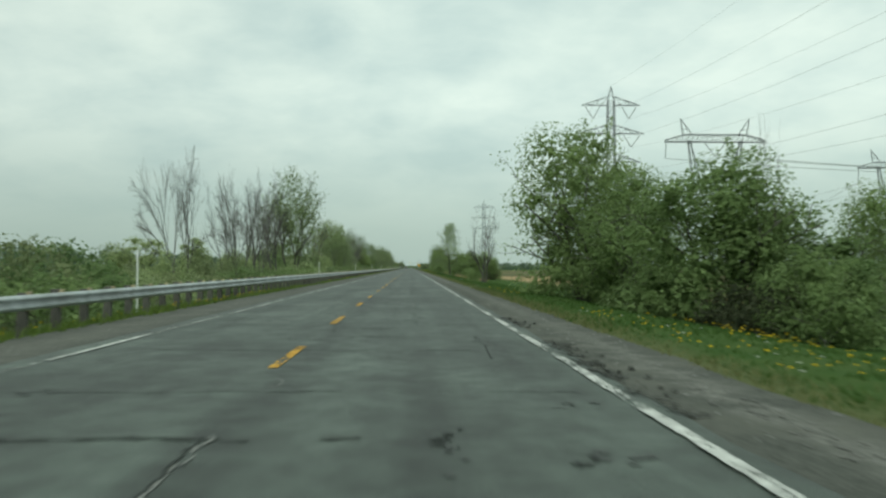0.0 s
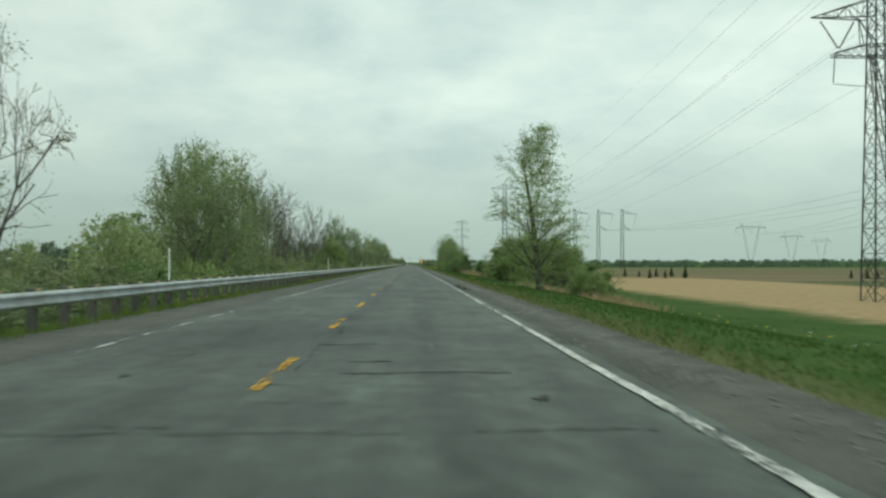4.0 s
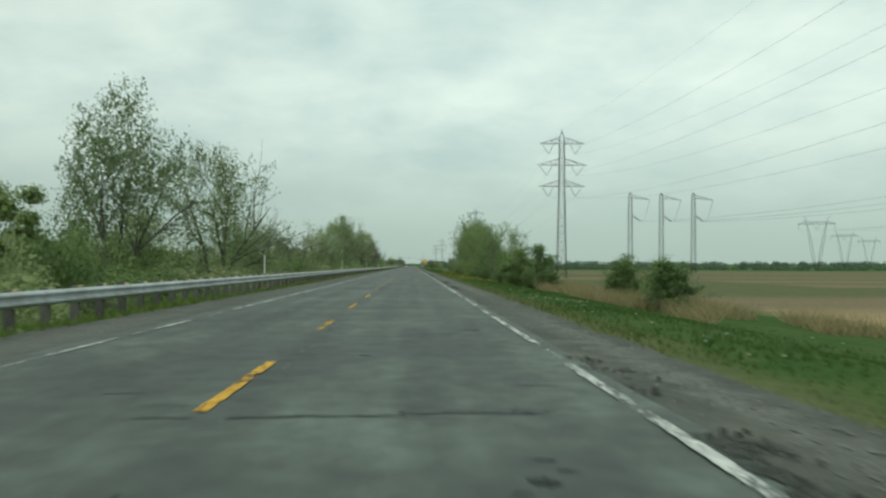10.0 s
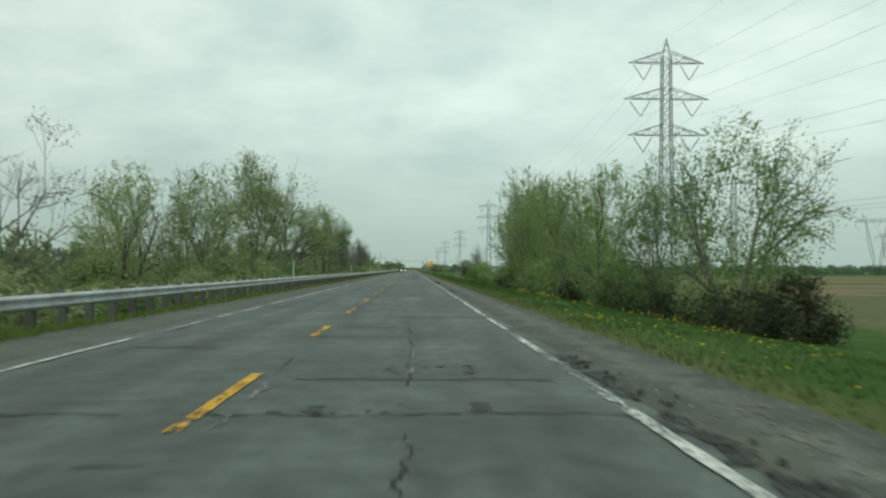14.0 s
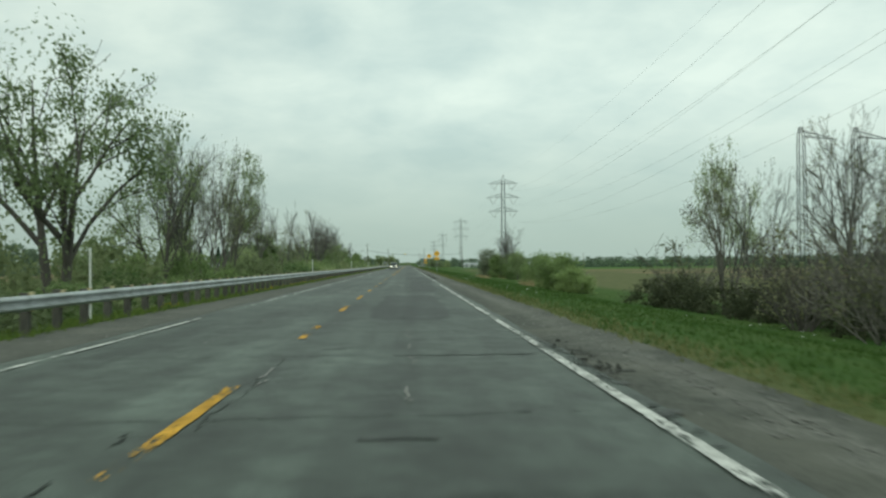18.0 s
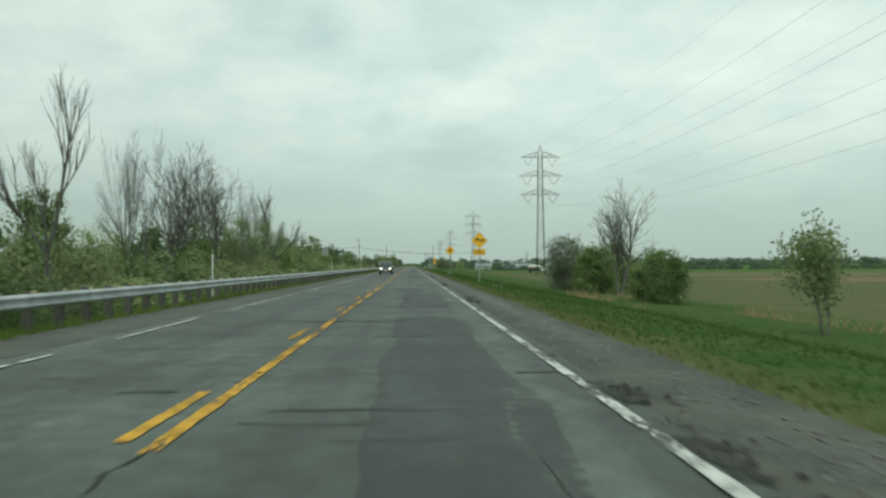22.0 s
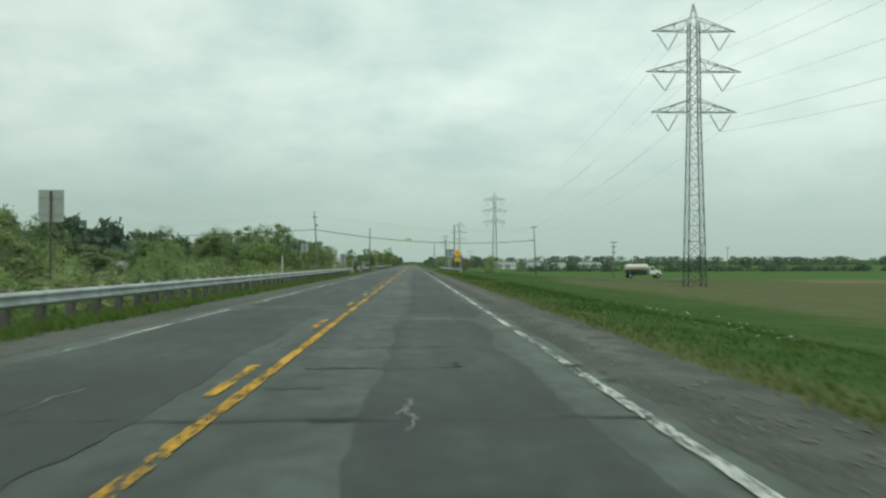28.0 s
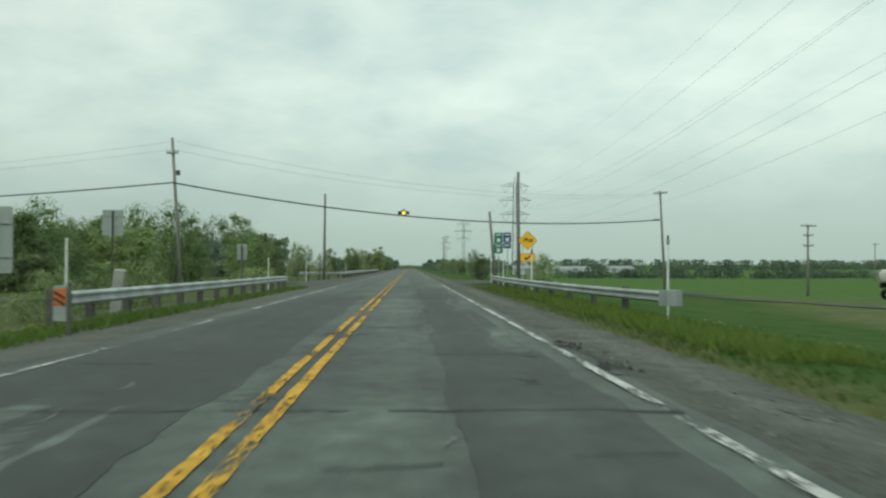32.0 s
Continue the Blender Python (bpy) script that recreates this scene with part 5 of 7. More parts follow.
def pylon(at):
    """Three-armed lattice tower, origin at the level of the road."""
    root = thing("transmission_tower", "grey steel lattice tower with three pairs of arms in a field", "transmission tower", "power line towers", at=at)
    low = [(-2.2 + 2.2 * k, 1.28 - 0.0455 * k) for k in range(12)]
    high = [(22.0 + 1.34 * k, 0.78 - 0.011 * k) for k in range(11)]
    lattice_tower(root, low + high[1:], 0.078, 0.032)
    s = Shape()
    for a, b in ((-1, -1), (1, -1), (1, 1), (-1, 1)):
        brace(s, (a * 0.67, b * 0.67, 35.4), (0, 0, 38.4), 0.05)
    for z in (36.4, 37.3):
        w = 0.67 * (38.8 - z) / 3.4
        for p, q in (((-w, -w), (w, -w)), ((w, -w), (w, w)), ((w, w), (-w, w)), ((-w, w), (-w, -w))):
            brace(s, (*p, z), (*q, z), 0.03)
    part("peak", s, M_RUSTY, root)
    for z, half, rise in ARMS:
        for sx in (-1, 1):
            s = Shape()
            tip = Vector((sx * half, 0, z))
            for sy in (-0.68, 0.68):
                lo, hi = Vector((sx * 0.68, sy, z)), Vector((sx * 0.68, sy, z + rise * 0.85))
                brace(s, lo, tip, 0.06)
                brace(s, hi, tip, 0.056)
                last = hi
                for k in range(1, 5):
                    on = lo.lerp(tip, k / 5) if k % 2 else hi.lerp(tip, k / 5)
                    brace(s, last, on, 0.034)
                    brace(s, lo.lerp(tip, k / 5), hi.lerp(tip, k / 5), 0.024)
                    last = on
            for k in range(1, 5):
                brace(s, Vector((sx * 0.68, -0.68, z)).lerp(tip, k / 5), Vector((sx * 0.68, 0.68, z)).lerp(tip, (k - 1) / 5), 0.024)
            arm = part("arm", s, M_RUSTY, root)
            s = Shape()
            foot = (sx * half * 0.60, 0, z - 2.75)
            insulator_string(s, (sx * half * 0.86, 0, z - 0.3), foot)
            part("insulator", s, M_INSUL, arm)
            s = Shape()
            insulator_string(s, (sx * half * 0.38, 0, z - 0.3), foot)
            part("insulator", s, M_INSUL, arm)
    return root


TOWERS = [(41.1, -150), (41.1, 183.6), (40.8, 502.2), (40.5, 835.6), (43.2, 1179.8), (41.5, 1505), (41.5, 1840)]
p0 = pylon(pose(TOWERS[0][0], TOWERS[0][1], 0))
for x, y in TOWERS[1:]:
    copy_thing(p0, pose(x, y, 0))
line = thing("power_line", "dark power line wires between the lattice towers", "power line")
for (xa, ya), (xb, yb) in zip(TOWERS, TOWERS[1:]):
    for z, half, rise in ARMS:
        for sx in (-1, 1):
            cable("conductor", hang((xa + sx * half * 0.60, ya, z - 2.8), (xb + sx * half * 0.60, yb, z - 2.8), 7.5, 24), 0.014, M_WIRE, line)
    cable("earth_wire", hang((xa, ya, 38.4), (xb, yb, 38.4), 5.5, 24), 0.010, M_WIRE, line)


def mast(at):
    """One of three terminal masts: a slim lattice column with a single arm and a hanging jumper."""
    root = thing("terminal_mast", "slim grey lattice mast with one side arm and hanging insulators", "transmission tower", "three terminal masts", at=at)
    lattice_tower(root, [(-2.3 + 2.1 * k, 1.0 - 0.015 * k) for k in range(16)] + [(32.6, 0.7), (34.6, 0.3)], 0.08, 0.03)
    s = Shape()
    for sy in (-0.7, 0.7):
        brace(s, (0.8, sy, 32.2), (9.2, 0, 31.4), 0.08)
        brace(s, (0.6, sy, 33.6), (9.2, 0, 31.4), 0.07)
        for k in range(1, 5):
            brace(s, Vector((0.8, sy, 32.2)).lerp(Vector((9.2, 0, 31.4)), k / 5), Vector((0.6, sy, 33.6)).lerp(Vector((9.2, 0, 31.4)), k / 5), 0.04)
    part("arm", s, M_RUSTY, root)
    s = Shape()
    insulator_string(s, (9.0, 0, 31.3), (7.2, 0, 25.0), 0.15, 12)
    part("insulator", s, M_INSUL, root)
    s = Shape()
    for k in (-0.5, 0.5):
        insulator_string(s, (1.2, k, 24.2), (4.6, k * 0.5, 21.6), 0.3, 10)
    part("insulator", s, M_INSUL, root)
    cable("jumper", hang((7.2, 0, 25.0), (4.6, 0, 21.7), 1.2, 8), 0.06, M_WIRE, root)
    return root


m0 = mast(pose(108.2, 703, 0) @ Matrix.Diagonal((1.09, 1.09, 1.09, 1)))
for x, y in ((124.0, 704), (139.5, 702)):
    copy_thing(m0, pose(x, y, 0))


def v_tower(at):
    """Tall tower on two legs that meet at one foot, under a wide lattice beam."""
    root = thing("v_shaped_tower", "tall guyed lattice tower with two legs meeting at one foot", "transmission tower", "guyed power line towers", at=at)
    for sx in (-1, 1):
        s = Shape()
        foot, head = Vector((sx * 0.6, 0, -1.8)), Vector((sx * 7.8, 0, 39.0))
        n_ = 16
        for k in range(n_):
            a, b = foot.lerp(head, k / n_), foot.lerp(head, (k + 1) / n_)
            wa = 0.35 + 0.65 * min(1, 3 * k / n_, 3.5 * (n_ - k) / n_)
            wb = 0.35 + 0.65 * min(1, 3 * (k + 1) / n_, 3.5 * (n_ - k - 1) / n_)
            ca = [a + Vector((p * wa, q * wa, 0)) for p, q in ((-1, -1), (1, -1), (1, 1), (-1, 1))]
            cb = [b + Vector((p * wb, q * wb, 0)) for p, q in ((-1, -1), (1, -1), (1, 1), (-1, 1))]
            for j in range(4):
                brace(s, ca[j], cb[j], 0.10)
                brace(s, ca[j], cb[(j + 1) % 4], 0.042)
        part("leg", s, M_RUSTY, root)
        s = Shape()
        for q in (-0.7, 0.7):
            brace(s, (sx * 7.0, q, 40.6), (sx * 10.3, 0, 45.4), 0.08)
            brace(s, (sx * 9.6, q, 40.4), (sx * 10.3, 0, 45.4), 0.08)
            brace(s, (sx * 8.0, q, 42.0), (sx * 9.9, q * 0.5, 42.2), 0.045)
        part("horn", s, M_RUSTY, root)
        s = Shape()
        insulator_string(s, (sx * 14.6, 0, 38.4), (sx * 14.9, 0, 33.6), 0.2, 12)
        part("insulator", s, M_INSUL, root)
        s = Shape()
        insulator_string(s, (sx * 3.4, 0, 38.6), (0, 0, 34.2), 0.2, 12)
        part("insulator", s, M_INSUL, root)
    s = Shape()
    xs = [-15 + 1.5 * k for k in range(21)]
    for a, b in zip(xs, xs[1:]):
        ha = 1.8 if abs(a) <= 9 else 1.8 * (15 - abs(a)) / 6 + 0.1
        hb = 1.8 if abs(b) <= 9 else 1.8 * (15 - abs(b)) / 6 + 0.1
        for q in (-0.8, 0.8):
            brace(s, (a, q, 38.4), (b, q, 38.4), 0.11)
            brace(s, (a, q, 38.8 + ha), (b, q, 38.8 + hb), 0.11)
            brace(s, (a, q, 38.4), (b, q, 38.8 + hb), 0.045)
            brace(s, (a, q, 38.8 + ha), (b, q, 38.4), 0.045)
        brace(s, (a, -0.8, 38.4), (b, 0.8, 38.4), 0.045)
        brace(s, (a, -0.8, 38.8 + ha), (b, 0.8, 38.8 + hb), 0.045)
    part("beam", s, M_RUSTY, root)
    return root


v0 = v_tower(pose(90.3, 265, 0))
for x, y, turn in ((350, 1030, -20), (660, 1545, -25), (520, 1330, -22)):
    copy_thing(v0, pose(x, y, 0, 0, 0, turn))
far_line = thing("power_line", "dark bundled wires of the guyed towers", "power line")
VT = [(182, 330), (350, 1030), (520, 1330), (660, 1545)]
for (xa, ya), (xb, yb) in zip(VT, VT[1:]):
    for off, z in ((-14.9, 33.5), (0, 34.1), (14.9, 33.5)):
        for d in (-0.25, 0.25):
            cable("conductor", hang((xa + off + d, ya, z), (xb + off + d, yb, z), 9.0 if ya < 800 else 5, 24), 0.03, M_WIRE, far_line)
for k, (x, y) in enumerate(((108.2, 703), (124.0, 704), (139.5, 702))):
    for d in (-0.3, 0.3):
        cable("conductor", hang((x + 5.0, y + d, 23.6), (168 + 14 * k, 330 + d, 33), 6.0, 24), 0.04, M_WIRE, far_line)
copy_thing(v0, pose(182, 330, 0, 0, 0, -10))
for off, z in ((-14.9, 33.5), (0, 34.1), (14.9, 33.5)):
    for d in (-0.25, 0.25):
        cable("conductor", hang((90.3 + off, 265 + d, z), (430 + off, 262 + d, z + 3), 7.0, 24), 0.04, M_WIRE, far_line)



# ---------------------------------------------------------------- vehicles
def wheel(parent, x, y, r, w, name="wheel"):
    t = Shape()
    t.tube([(x - w / 2, y, r), (x - w / 2 + 0.03, y, r), (x + w / 2 - 0.03, y, r), (x + w / 2, y, r)], [r * 0.9, r, r, r * 0.9], 24)
    tyre = part(name, t, M_TYRE, parent, "black tyre", True)
    part("rim", Shape().tube([(x - w / 2 - 0.01, y, r), (x, y, r), (x + w / 2 + 0.01, y, r)], [r * 0.5, r * 0.58, r * 0.5], 14), M_CHROME, tyre)


def minivan(at):
    """Facing its own -y, its wheels on z = 0."""
    root = thing("minivan", "dark grey-green minivan with beige trim and lit headlamps", "car", at=at)

    def ring(y, halves):
        return [(-w, y, z) for w, z in halves] + [(w, y, z) for w, z in halves[::-1]]

    lower = [
        ring(-2.38, ((0.62, 0.36), (0.70, 0.50), (0.70, 0.66), (0.62, 0.74))),
        ring(-2.25, ((0.78, 0.28), (0.87, 0.45), (0.87, 0.70), (0.76, 0.86))),
        ring(-1.7, ((0.86, 0.26), (0.93, 0.45), (0.93, 0.80), (0.82, 0.98))),
        ring(-1.15, ((0.88, 0.26), (0.95, 0.45), (0.95, 0.90), (0.85, 1.06))),
        ring(1.9, ((0.88, 0.26), (0.95, 0.45), (0.95, 0.92), (0.88, 1.08))),
        ring(2.35, ((0.80, 0.34), (0.90, 0.48), (0.90, 0.92), (0.84, 1.06))),
    ]
    part("body", Shape().loft(lower), M_CARBODY, root, smooth=False)
    cabin = [ring(-1.25, ((0.84, 1.02), (0.83, 1.06), (0.80, 1.09))), ring(-0.35, ((0.86, 1.05), (0.74, 1.60), (0.62, 1.68))), ring(0.6, ((0.87, 1.05), (0.74, 1.66), (0.62, 1.75))), ring(1.9, ((0.87, 1.05), (0.74, 1.64), (0.62, 1.72))), ring(2.28, ((0.84, 1.05), (0.76, 1.30), (0.68, 1.36)))]
    part("cabin", Shape().loft(cabin), M_CARBODY, root)
    part("windscreen", Shape().loft([[(-0.76, -1.21, 1.10), (0.76, -1.21, 1.10), (0.66, -0.44, 1.60), (-0.66, -0.44, 1.60)], [(-0.76, -1.15, 1.04), (0.76, -1.15, 1.04), (0.66, -0.38, 1.54), (-0.66, -0.38, 1.54)]]), M_GLASS, root, "dark windscreen")
    for sx in (-1, 1):
        for y0, y1 in ((-0.75, 0.25), (0.32, 1.15), (1.22, 1.95)):
            z0 = 1.12
            front = max(0.0, (-0.4 - y0))
            part("side_window", Shape().loft([[(sx * 0.868, y0, z0), (sx * 0.868, y1, z0), (sx * 0.775, y1, 1.55), (sx * 0.775, y0 + front * 1.1, 1.55)], [(sx * 0.83, y0, z0), (sx * 0.83, y1, z0), (sx * 0.74, y1, 1.55), (sx * 0.74, y0 + front * 1.1, 1.55)]]), M_GLASS, root, "dark side window")
        part("lower_trim", Shape().box(sx * 0.90 - 0.06, -1.2, 0.28, sx * 0.90 + 0.06, 1.9, 0.48, 0.02), M_CARTRIM, root, "beige lower trim")
        part("headlamp", Shape().box(sx * 0.60 - 0.17, -2.40, 0.70, sx * 0.60 + 0.13, -2.2, 0.85, 0.03), M_LAMP, root, "lit headlamp")
        part("indicator", Shape().box(sx * 0.795 - 0.055, -2.34, 0.70, sx * 0.795 + 0.055, -2.1, 0.84, 0.02), M_ORANGE, root)
        mir = part("wing_mirror", Shape().box(sx * 1.06 - 0.10, -0.98, 1.06, sx * 1.06 + 0.10, -0.86, 1.24, 0.03), M_FRAME, root)
        part("mirror_arm", Shape().box(sx * 0.91 - 0.06, -0.95, 1.08, sx * 0.91 + 0.06, -0.89, 1.13, 0.01), M_FRAME, mir)
        part("roof_rail", Shape().tube([(sx * 0.60, -0.2, 1.73), (sx * 0.60, 0.6, 1.79), (sx * 0.60, 1.8, 1.77)], 0.02, 6), M_CHROME, root)
        for yy in (-1.5, 1.45):
            wheel(root, sx * 0.82, yy, 0.34, 0.22)
    part("bumper", Shape().box(-0.86, -2.50, 0.42, 0.86, -2.24, 0.62, 0.06), M_CARTRIM, root, "beige front bumper")
    part("air_dam", Shape().box(-0.70, -2.46, 0.24, 0.70, -2.25, 0.40, 0.04), M_FRAME, root)
    grille = part("grille", Shape().box(-0.40, -2.43, 0.68, 0.40, -2.30, 0.84, 0.02), M_FRAME, root, "dark grille")
    for z in (0.70, 0.76, 0.82):
        part("grille_bar", Shape().box(-0.40, -2.45, z - 0.012, 0.40, -2.432, z + 0.012, 0.003), M_CHROME, grille)
    part("number_plate", Shape().box(-0.16, -2.525, 0.46, 0.16, -2.505, 0.58, 0.004), M_SIGNW, root)
    part("wiper", Shape().tube([(-0.6, -1.22, 1.12), (0.1, -1.2, 1.15)], 0.012, 5), M_BLACK, root)
    return root


minivan(pose(-3.0, 684, 0.015))


def tanker(at):
    """Facing its own +x."""
    root = thing("tanker_truck", "short white-cabbed tanker truck with a cream tank over dark lockers", "truck", at=at)
    part("chassis", Shape().box(-2.5, -0.45, 0.75, 3.4, 0.45, 1.0, 0.03), M_FRAME, root)
    s = Shape()
    rings = []
    for x, k in ((-2.75, 0.62), (-2.68, 0.85), (-2.5, 1.0), (1.5, 1.0), (1.72, 0.85), (1.82, 0.6)):
        ring = []
        for i in range(24):
            a = 2 * math.pi * i / 24
            c, q = math.cos(a), math.sin(a)
            ring.append((x, 1.2 * k * math.copysign(abs(c) ** 0.7, c), 2.2 + 0.62 * k * math.copysign(abs(q) ** 0.7, q)))
        rings.append(ring)
    tank = part("tank", s.loft(rings), M_TANK, root, "cream rounded tank", True)
    for sy in (-1, 1):
        part("stripe", Shape().box(-2.4, sy * 1.19 - 0.03, 2.10, 1.4, sy * 1.19 + 0.03, 2.2, 0.01), M_STRIPE, tank, "dull red stripe")
        part("side_locker", Shape().box(-1.1, sy * 1.05 - 0.1, 0.62, 1.3, sy * 1.05 + 0.1, 1.58, 0.04), M_FRAME, root)
        part("mudguard", Shape().box(-2.55, sy * 1.0 - 0.2, 1.08, -1.15, sy * 1.0 + 0.2, 1.58, 0.05), M_FRAME, root)
        part("tail_rail", Shape().tube([(-2.9, sy * 0.9, 1.9), (-2.95, sy * 0.9, 2.6), (-2.6, sy * 0.9, 2.75)], 0.05, 6), M_ALU, tank)
    part("walkway", Shape().box(-2.3, -0.35, 2.8, 1.2, 0.35, 2.88, 0.02), M_ALU, tank)
    for x in (-1.6, -0.4, 0.8):
        part("manhole", Shape().tube([(x, 0, 2.84), (x, 0, 3.0)], 0.28, 14), M_ALU, tank)
    cab = [(2.0, 0.9, 2.40), (2.85, 0.95, 2.40), (3.2, 1.0, 1.75), (3.2, 1.0, 0.85), (2.0, 1.0, 0.85)]
    part("cab", Shape().loft([[(x, -w, z) for x, w, z in cab], [(x, w, z) for x, w, z in cab]]), M_CABW, root, "white cab")
    hood = [(3.2, 0.92, 1.72), (4.2, 0.80, 1.48), (4.4, 0.78, 1.30), (4.4, 0.78, 0.75), (3.2, 0.95, 0.75)]
    part("bonnet", Shape().loft([[(x, -w, z) for x, w, z in hood], [(x, w, z) for x, w, z in hood]]), M_CABW, root, "white bonnet")
    for sy in (-1, 1):
        part("side_window", Shape().loft([[(2.2, sy * 1.005, 1.65), (3.05, sy * 1.005, 1.65), (2.78, sy * 0.972, 2.22), (2.2, sy * 0.96, 2.22)], [(2.2, sy * 0.93, 1.65), (3.05, sy * 0.93, 1.65), (2.78, sy * 0.9, 2.22), (2.2, sy * 0.9, 2.22)]]), M_GLASS, root, "dark side window")
        part("fender", Shape().tube([(3.1, sy * 0.95, 0.7), (3.3, sy * 0.95, 1.13), (3.75, sy * 0.95, 1.2), (4.1, sy * 0.95, 1.08), (4.3, sy * 0.95, 0.8)], 0.17, 8), M_CABW, root)
        for x in (-1.95, 3.7):
            t = Shape()
            t.tube([(x, sy * 1.0 - 0.17, 0.5), (x, sy * 1.0 - 0.13, 0.5), (x, sy * 1.0 + 0.13, 0.5), (x, sy * 1.0 + 0.17, 0.5)], [0.45, 0.5, 0.5, 0.45], 24)
            ty = part("wheel", t, M_TYRE, root, "black tyre", True)
            part("rim", Shape().tube([(x, sy * 1.0 - 0.18, 0.5), (x, sy * 1.0 + 0.18, 0.5)], 0.27, 14), M_CHROME, ty)
    part("windscreen", Shape().loft([[(2.90, -0.85, 2.34), (2.90, 0.85, 2.34), (3.205, 0.9, 1.78), (3.205, -0.9, 1.78)], [(2.8, -0.85, 2.32), (2.8, 0.85, 2.32), (3.12, 0.9, 1.76), (3.12, -0.9, 1.76)]]), M_GLASS, root, "dark windscreen")
    part("bumper", Shape().box(4.35, -1.05, 0.45, 4.5, 1.05, 0.75, 0.03), M_CHROME, root)
    return root


tanker(pose(46.7, 892.2, level(46.7, 890) + 0.06))


# ---------------------------------------------------------------- farm buildings far across the fields
def barn(x, y, w, d, h, roof_h, label, turn=0):
    z = level(40) - 0.2
    root = thing("barn", label, "barn", "farm buildings", at=pose(x, y, z, 0, 0, turn))
    part("wall", Shape().box(-w / 2, -d / 2, 0, w / 2, d / 2, h, 0.02), M_BARN, root)
    o = 0.4
    part("roof", Shape().loft([[(-w / 2 - o, -d / 2 - o, h - 0.1), (-w / 2 - o, 0, h + roof_h), (-w / 2 - o, d / 2 + o, h - 0.1), (-w / 2 - o, 0, h + roof_h - 0.25)], [(w / 2 + o, -d / 2 - o, h - 0.1), (w / 2 + o, 0, h + roof_h), (w / 2 + o, d / 2 + o, h - 0.1), (w / 2 + o, 0, h + roof_h - 0.25)]]), M_ROOF, root)
    part("gable", Shape().loft([[(xx, -d / 2, h), (xx, d / 2, h), (xx, 0, h + roof_h - 0.25)] for xx in (-w / 2 + 0.02, w / 2 - 0.02)]), M_BARN, root)
    for k in (-0.3, 0.1):
        part("door", Shape().box(w * k - 1.5, -d / 2 - 0.06, 0, w * k + 1.5, -d / 2 - 0.004, 3.0, 0.02), M_ROOF, root)
    return root


barn(92, 1330, 26, 12, 2.6, 1.6, "long pale metal barn far across the field")
barn(128, 1360, 16, 10, 2.6, 1.8, "pale metal barn with a grey roof", 8)
barn(55, 1240, 12, 9, 2.6, 1.8, "small pale farmhouse among trees", -5)
barn(-62, 905, 14, 8, 2.6, 1.6, "low white shed between the trees", 30)
barn(-75, 820, 12, 8, 2.8, 1.8, "low white shed between the trees", 60)


# ---------------------------------------------------------------- trees
BOUGHS = set()


def grow(wood, tips, p, d, length, r, depth, rng, spread, rise, kids, most, first=0.28, short=1.0):
    """One limb in three bends, then its branches. tips gathers places for leaves."""
    pts, rad, q, e = [p], [r], Vector(p), Vector(d)
    bends = (4, 3, 2, 2, 2)[min(depth, 4)]
    for k in range(bends):
        e = (e + Vector((rng.gauss(0, 0.13), rng.gauss(0, 0.13), rng.gauss(0, 0.07) + rise))).normalized()
        q = q + e * (length / bends)
        pts.append(q.copy())
        rad.append(max(0.009, r * (1 - (0.62 if depth else 0.9) * (k + 1) / bends)))
    before = len(wood.f)
    wood.tube(pts, rad, (6, 4, 3, 3, 3)[min(depth, 4)], False)
    if depth:
        BOUGHS.update(range(before, len(wood.f)))
    if depth >= most - 1:
        for a, b in zip(pts, pts[1:]):
            tips.append((a, b))
    if depth < most:
        for k in range(kids[min(depth, len(kids) - 1)]):
            u = rng.uniform(0.3 if depth else first, 1.0)
            i = min(bends - 1, int(u * bends))
            start = pts[i].lerp(pts[i + 1], u * bends - i)
            axis = (pts[i + 1] - pts[i]).normalized()
            side = axis.orthogonal().normalized()
            side.rotate(Quaternion(axis, rng.uniform(0, 2 * math.pi)))
            a = spread * rng.uniform(0.6, 1.25)
            grow(wood, tips, start, axis * math.cos(a) + side * math.sin(a), short * length * rng.uniform(0.42, 0.68) * (1.15 - 0.4 * u), rad[i] * rng.uniform(0.45, 0.65) * (0.32 if kids[0] > 20 and not depth else 1.0), depth + 1, rng, spread, rise, kids, most)


def leaf(s, p, size, rng, out=None):
    """One pointed leaf or leaf spray, facing roughly out of the crown."""
    n_ = Vector((rng.gauss(0, 1), rng.gauss(0, 1), rng.gauss(0.5, 0.8)))
    if out is not None:
        n_ = n_ * 0.55 + out + Vector((0, 0, 0.4))
    n_ = n_.normalized() if n_.length > 0.01 else Vector((0, 0, 1))
    a = n_.orthogonal().normalized()
    a.rotate(Quaternion(n_, rng.uniform(0, 6.28)))
    b = n_.cross(a)
    a, b = a * size * rng.uniform(0.7, 1.2), b * size * rng.uniform(0.4, 0.7)
    k = len(s.v)
    s.v += [tuple(p - a), tuple(p + a * 0.75 - b), tuple(p + a * 0.6 + b)]
    s.f.append((k, k + 1, k + 2))


HABIT = {}
# stems, length, radius, spread, rise, kids, depth, leaves on twigs, leaf size, scatter
HABIT["bare"] = ((1, 2), 6.8, 0.15, 0.54, 0.035, (9, 6, 4), 3, 0, 0.1, 0.1)
HABIT["fork"] = ((1, 1), 6.0, 0.2, 0.40, 0.03, (8, 10, 6), 3, 0, 0.1, 0.1)
HABIT["dead"] = ((2, 2), 6.2, 0.26, 0.55, 0.03, (7, 5, 3), 3, 0, 0.1, 0.1)
HABIT["bud"] = ((2, 3), 6.4, 0.12, 0.70, 0.02, (6, 5, 3), 3, 1700, 0.06, 0.20)
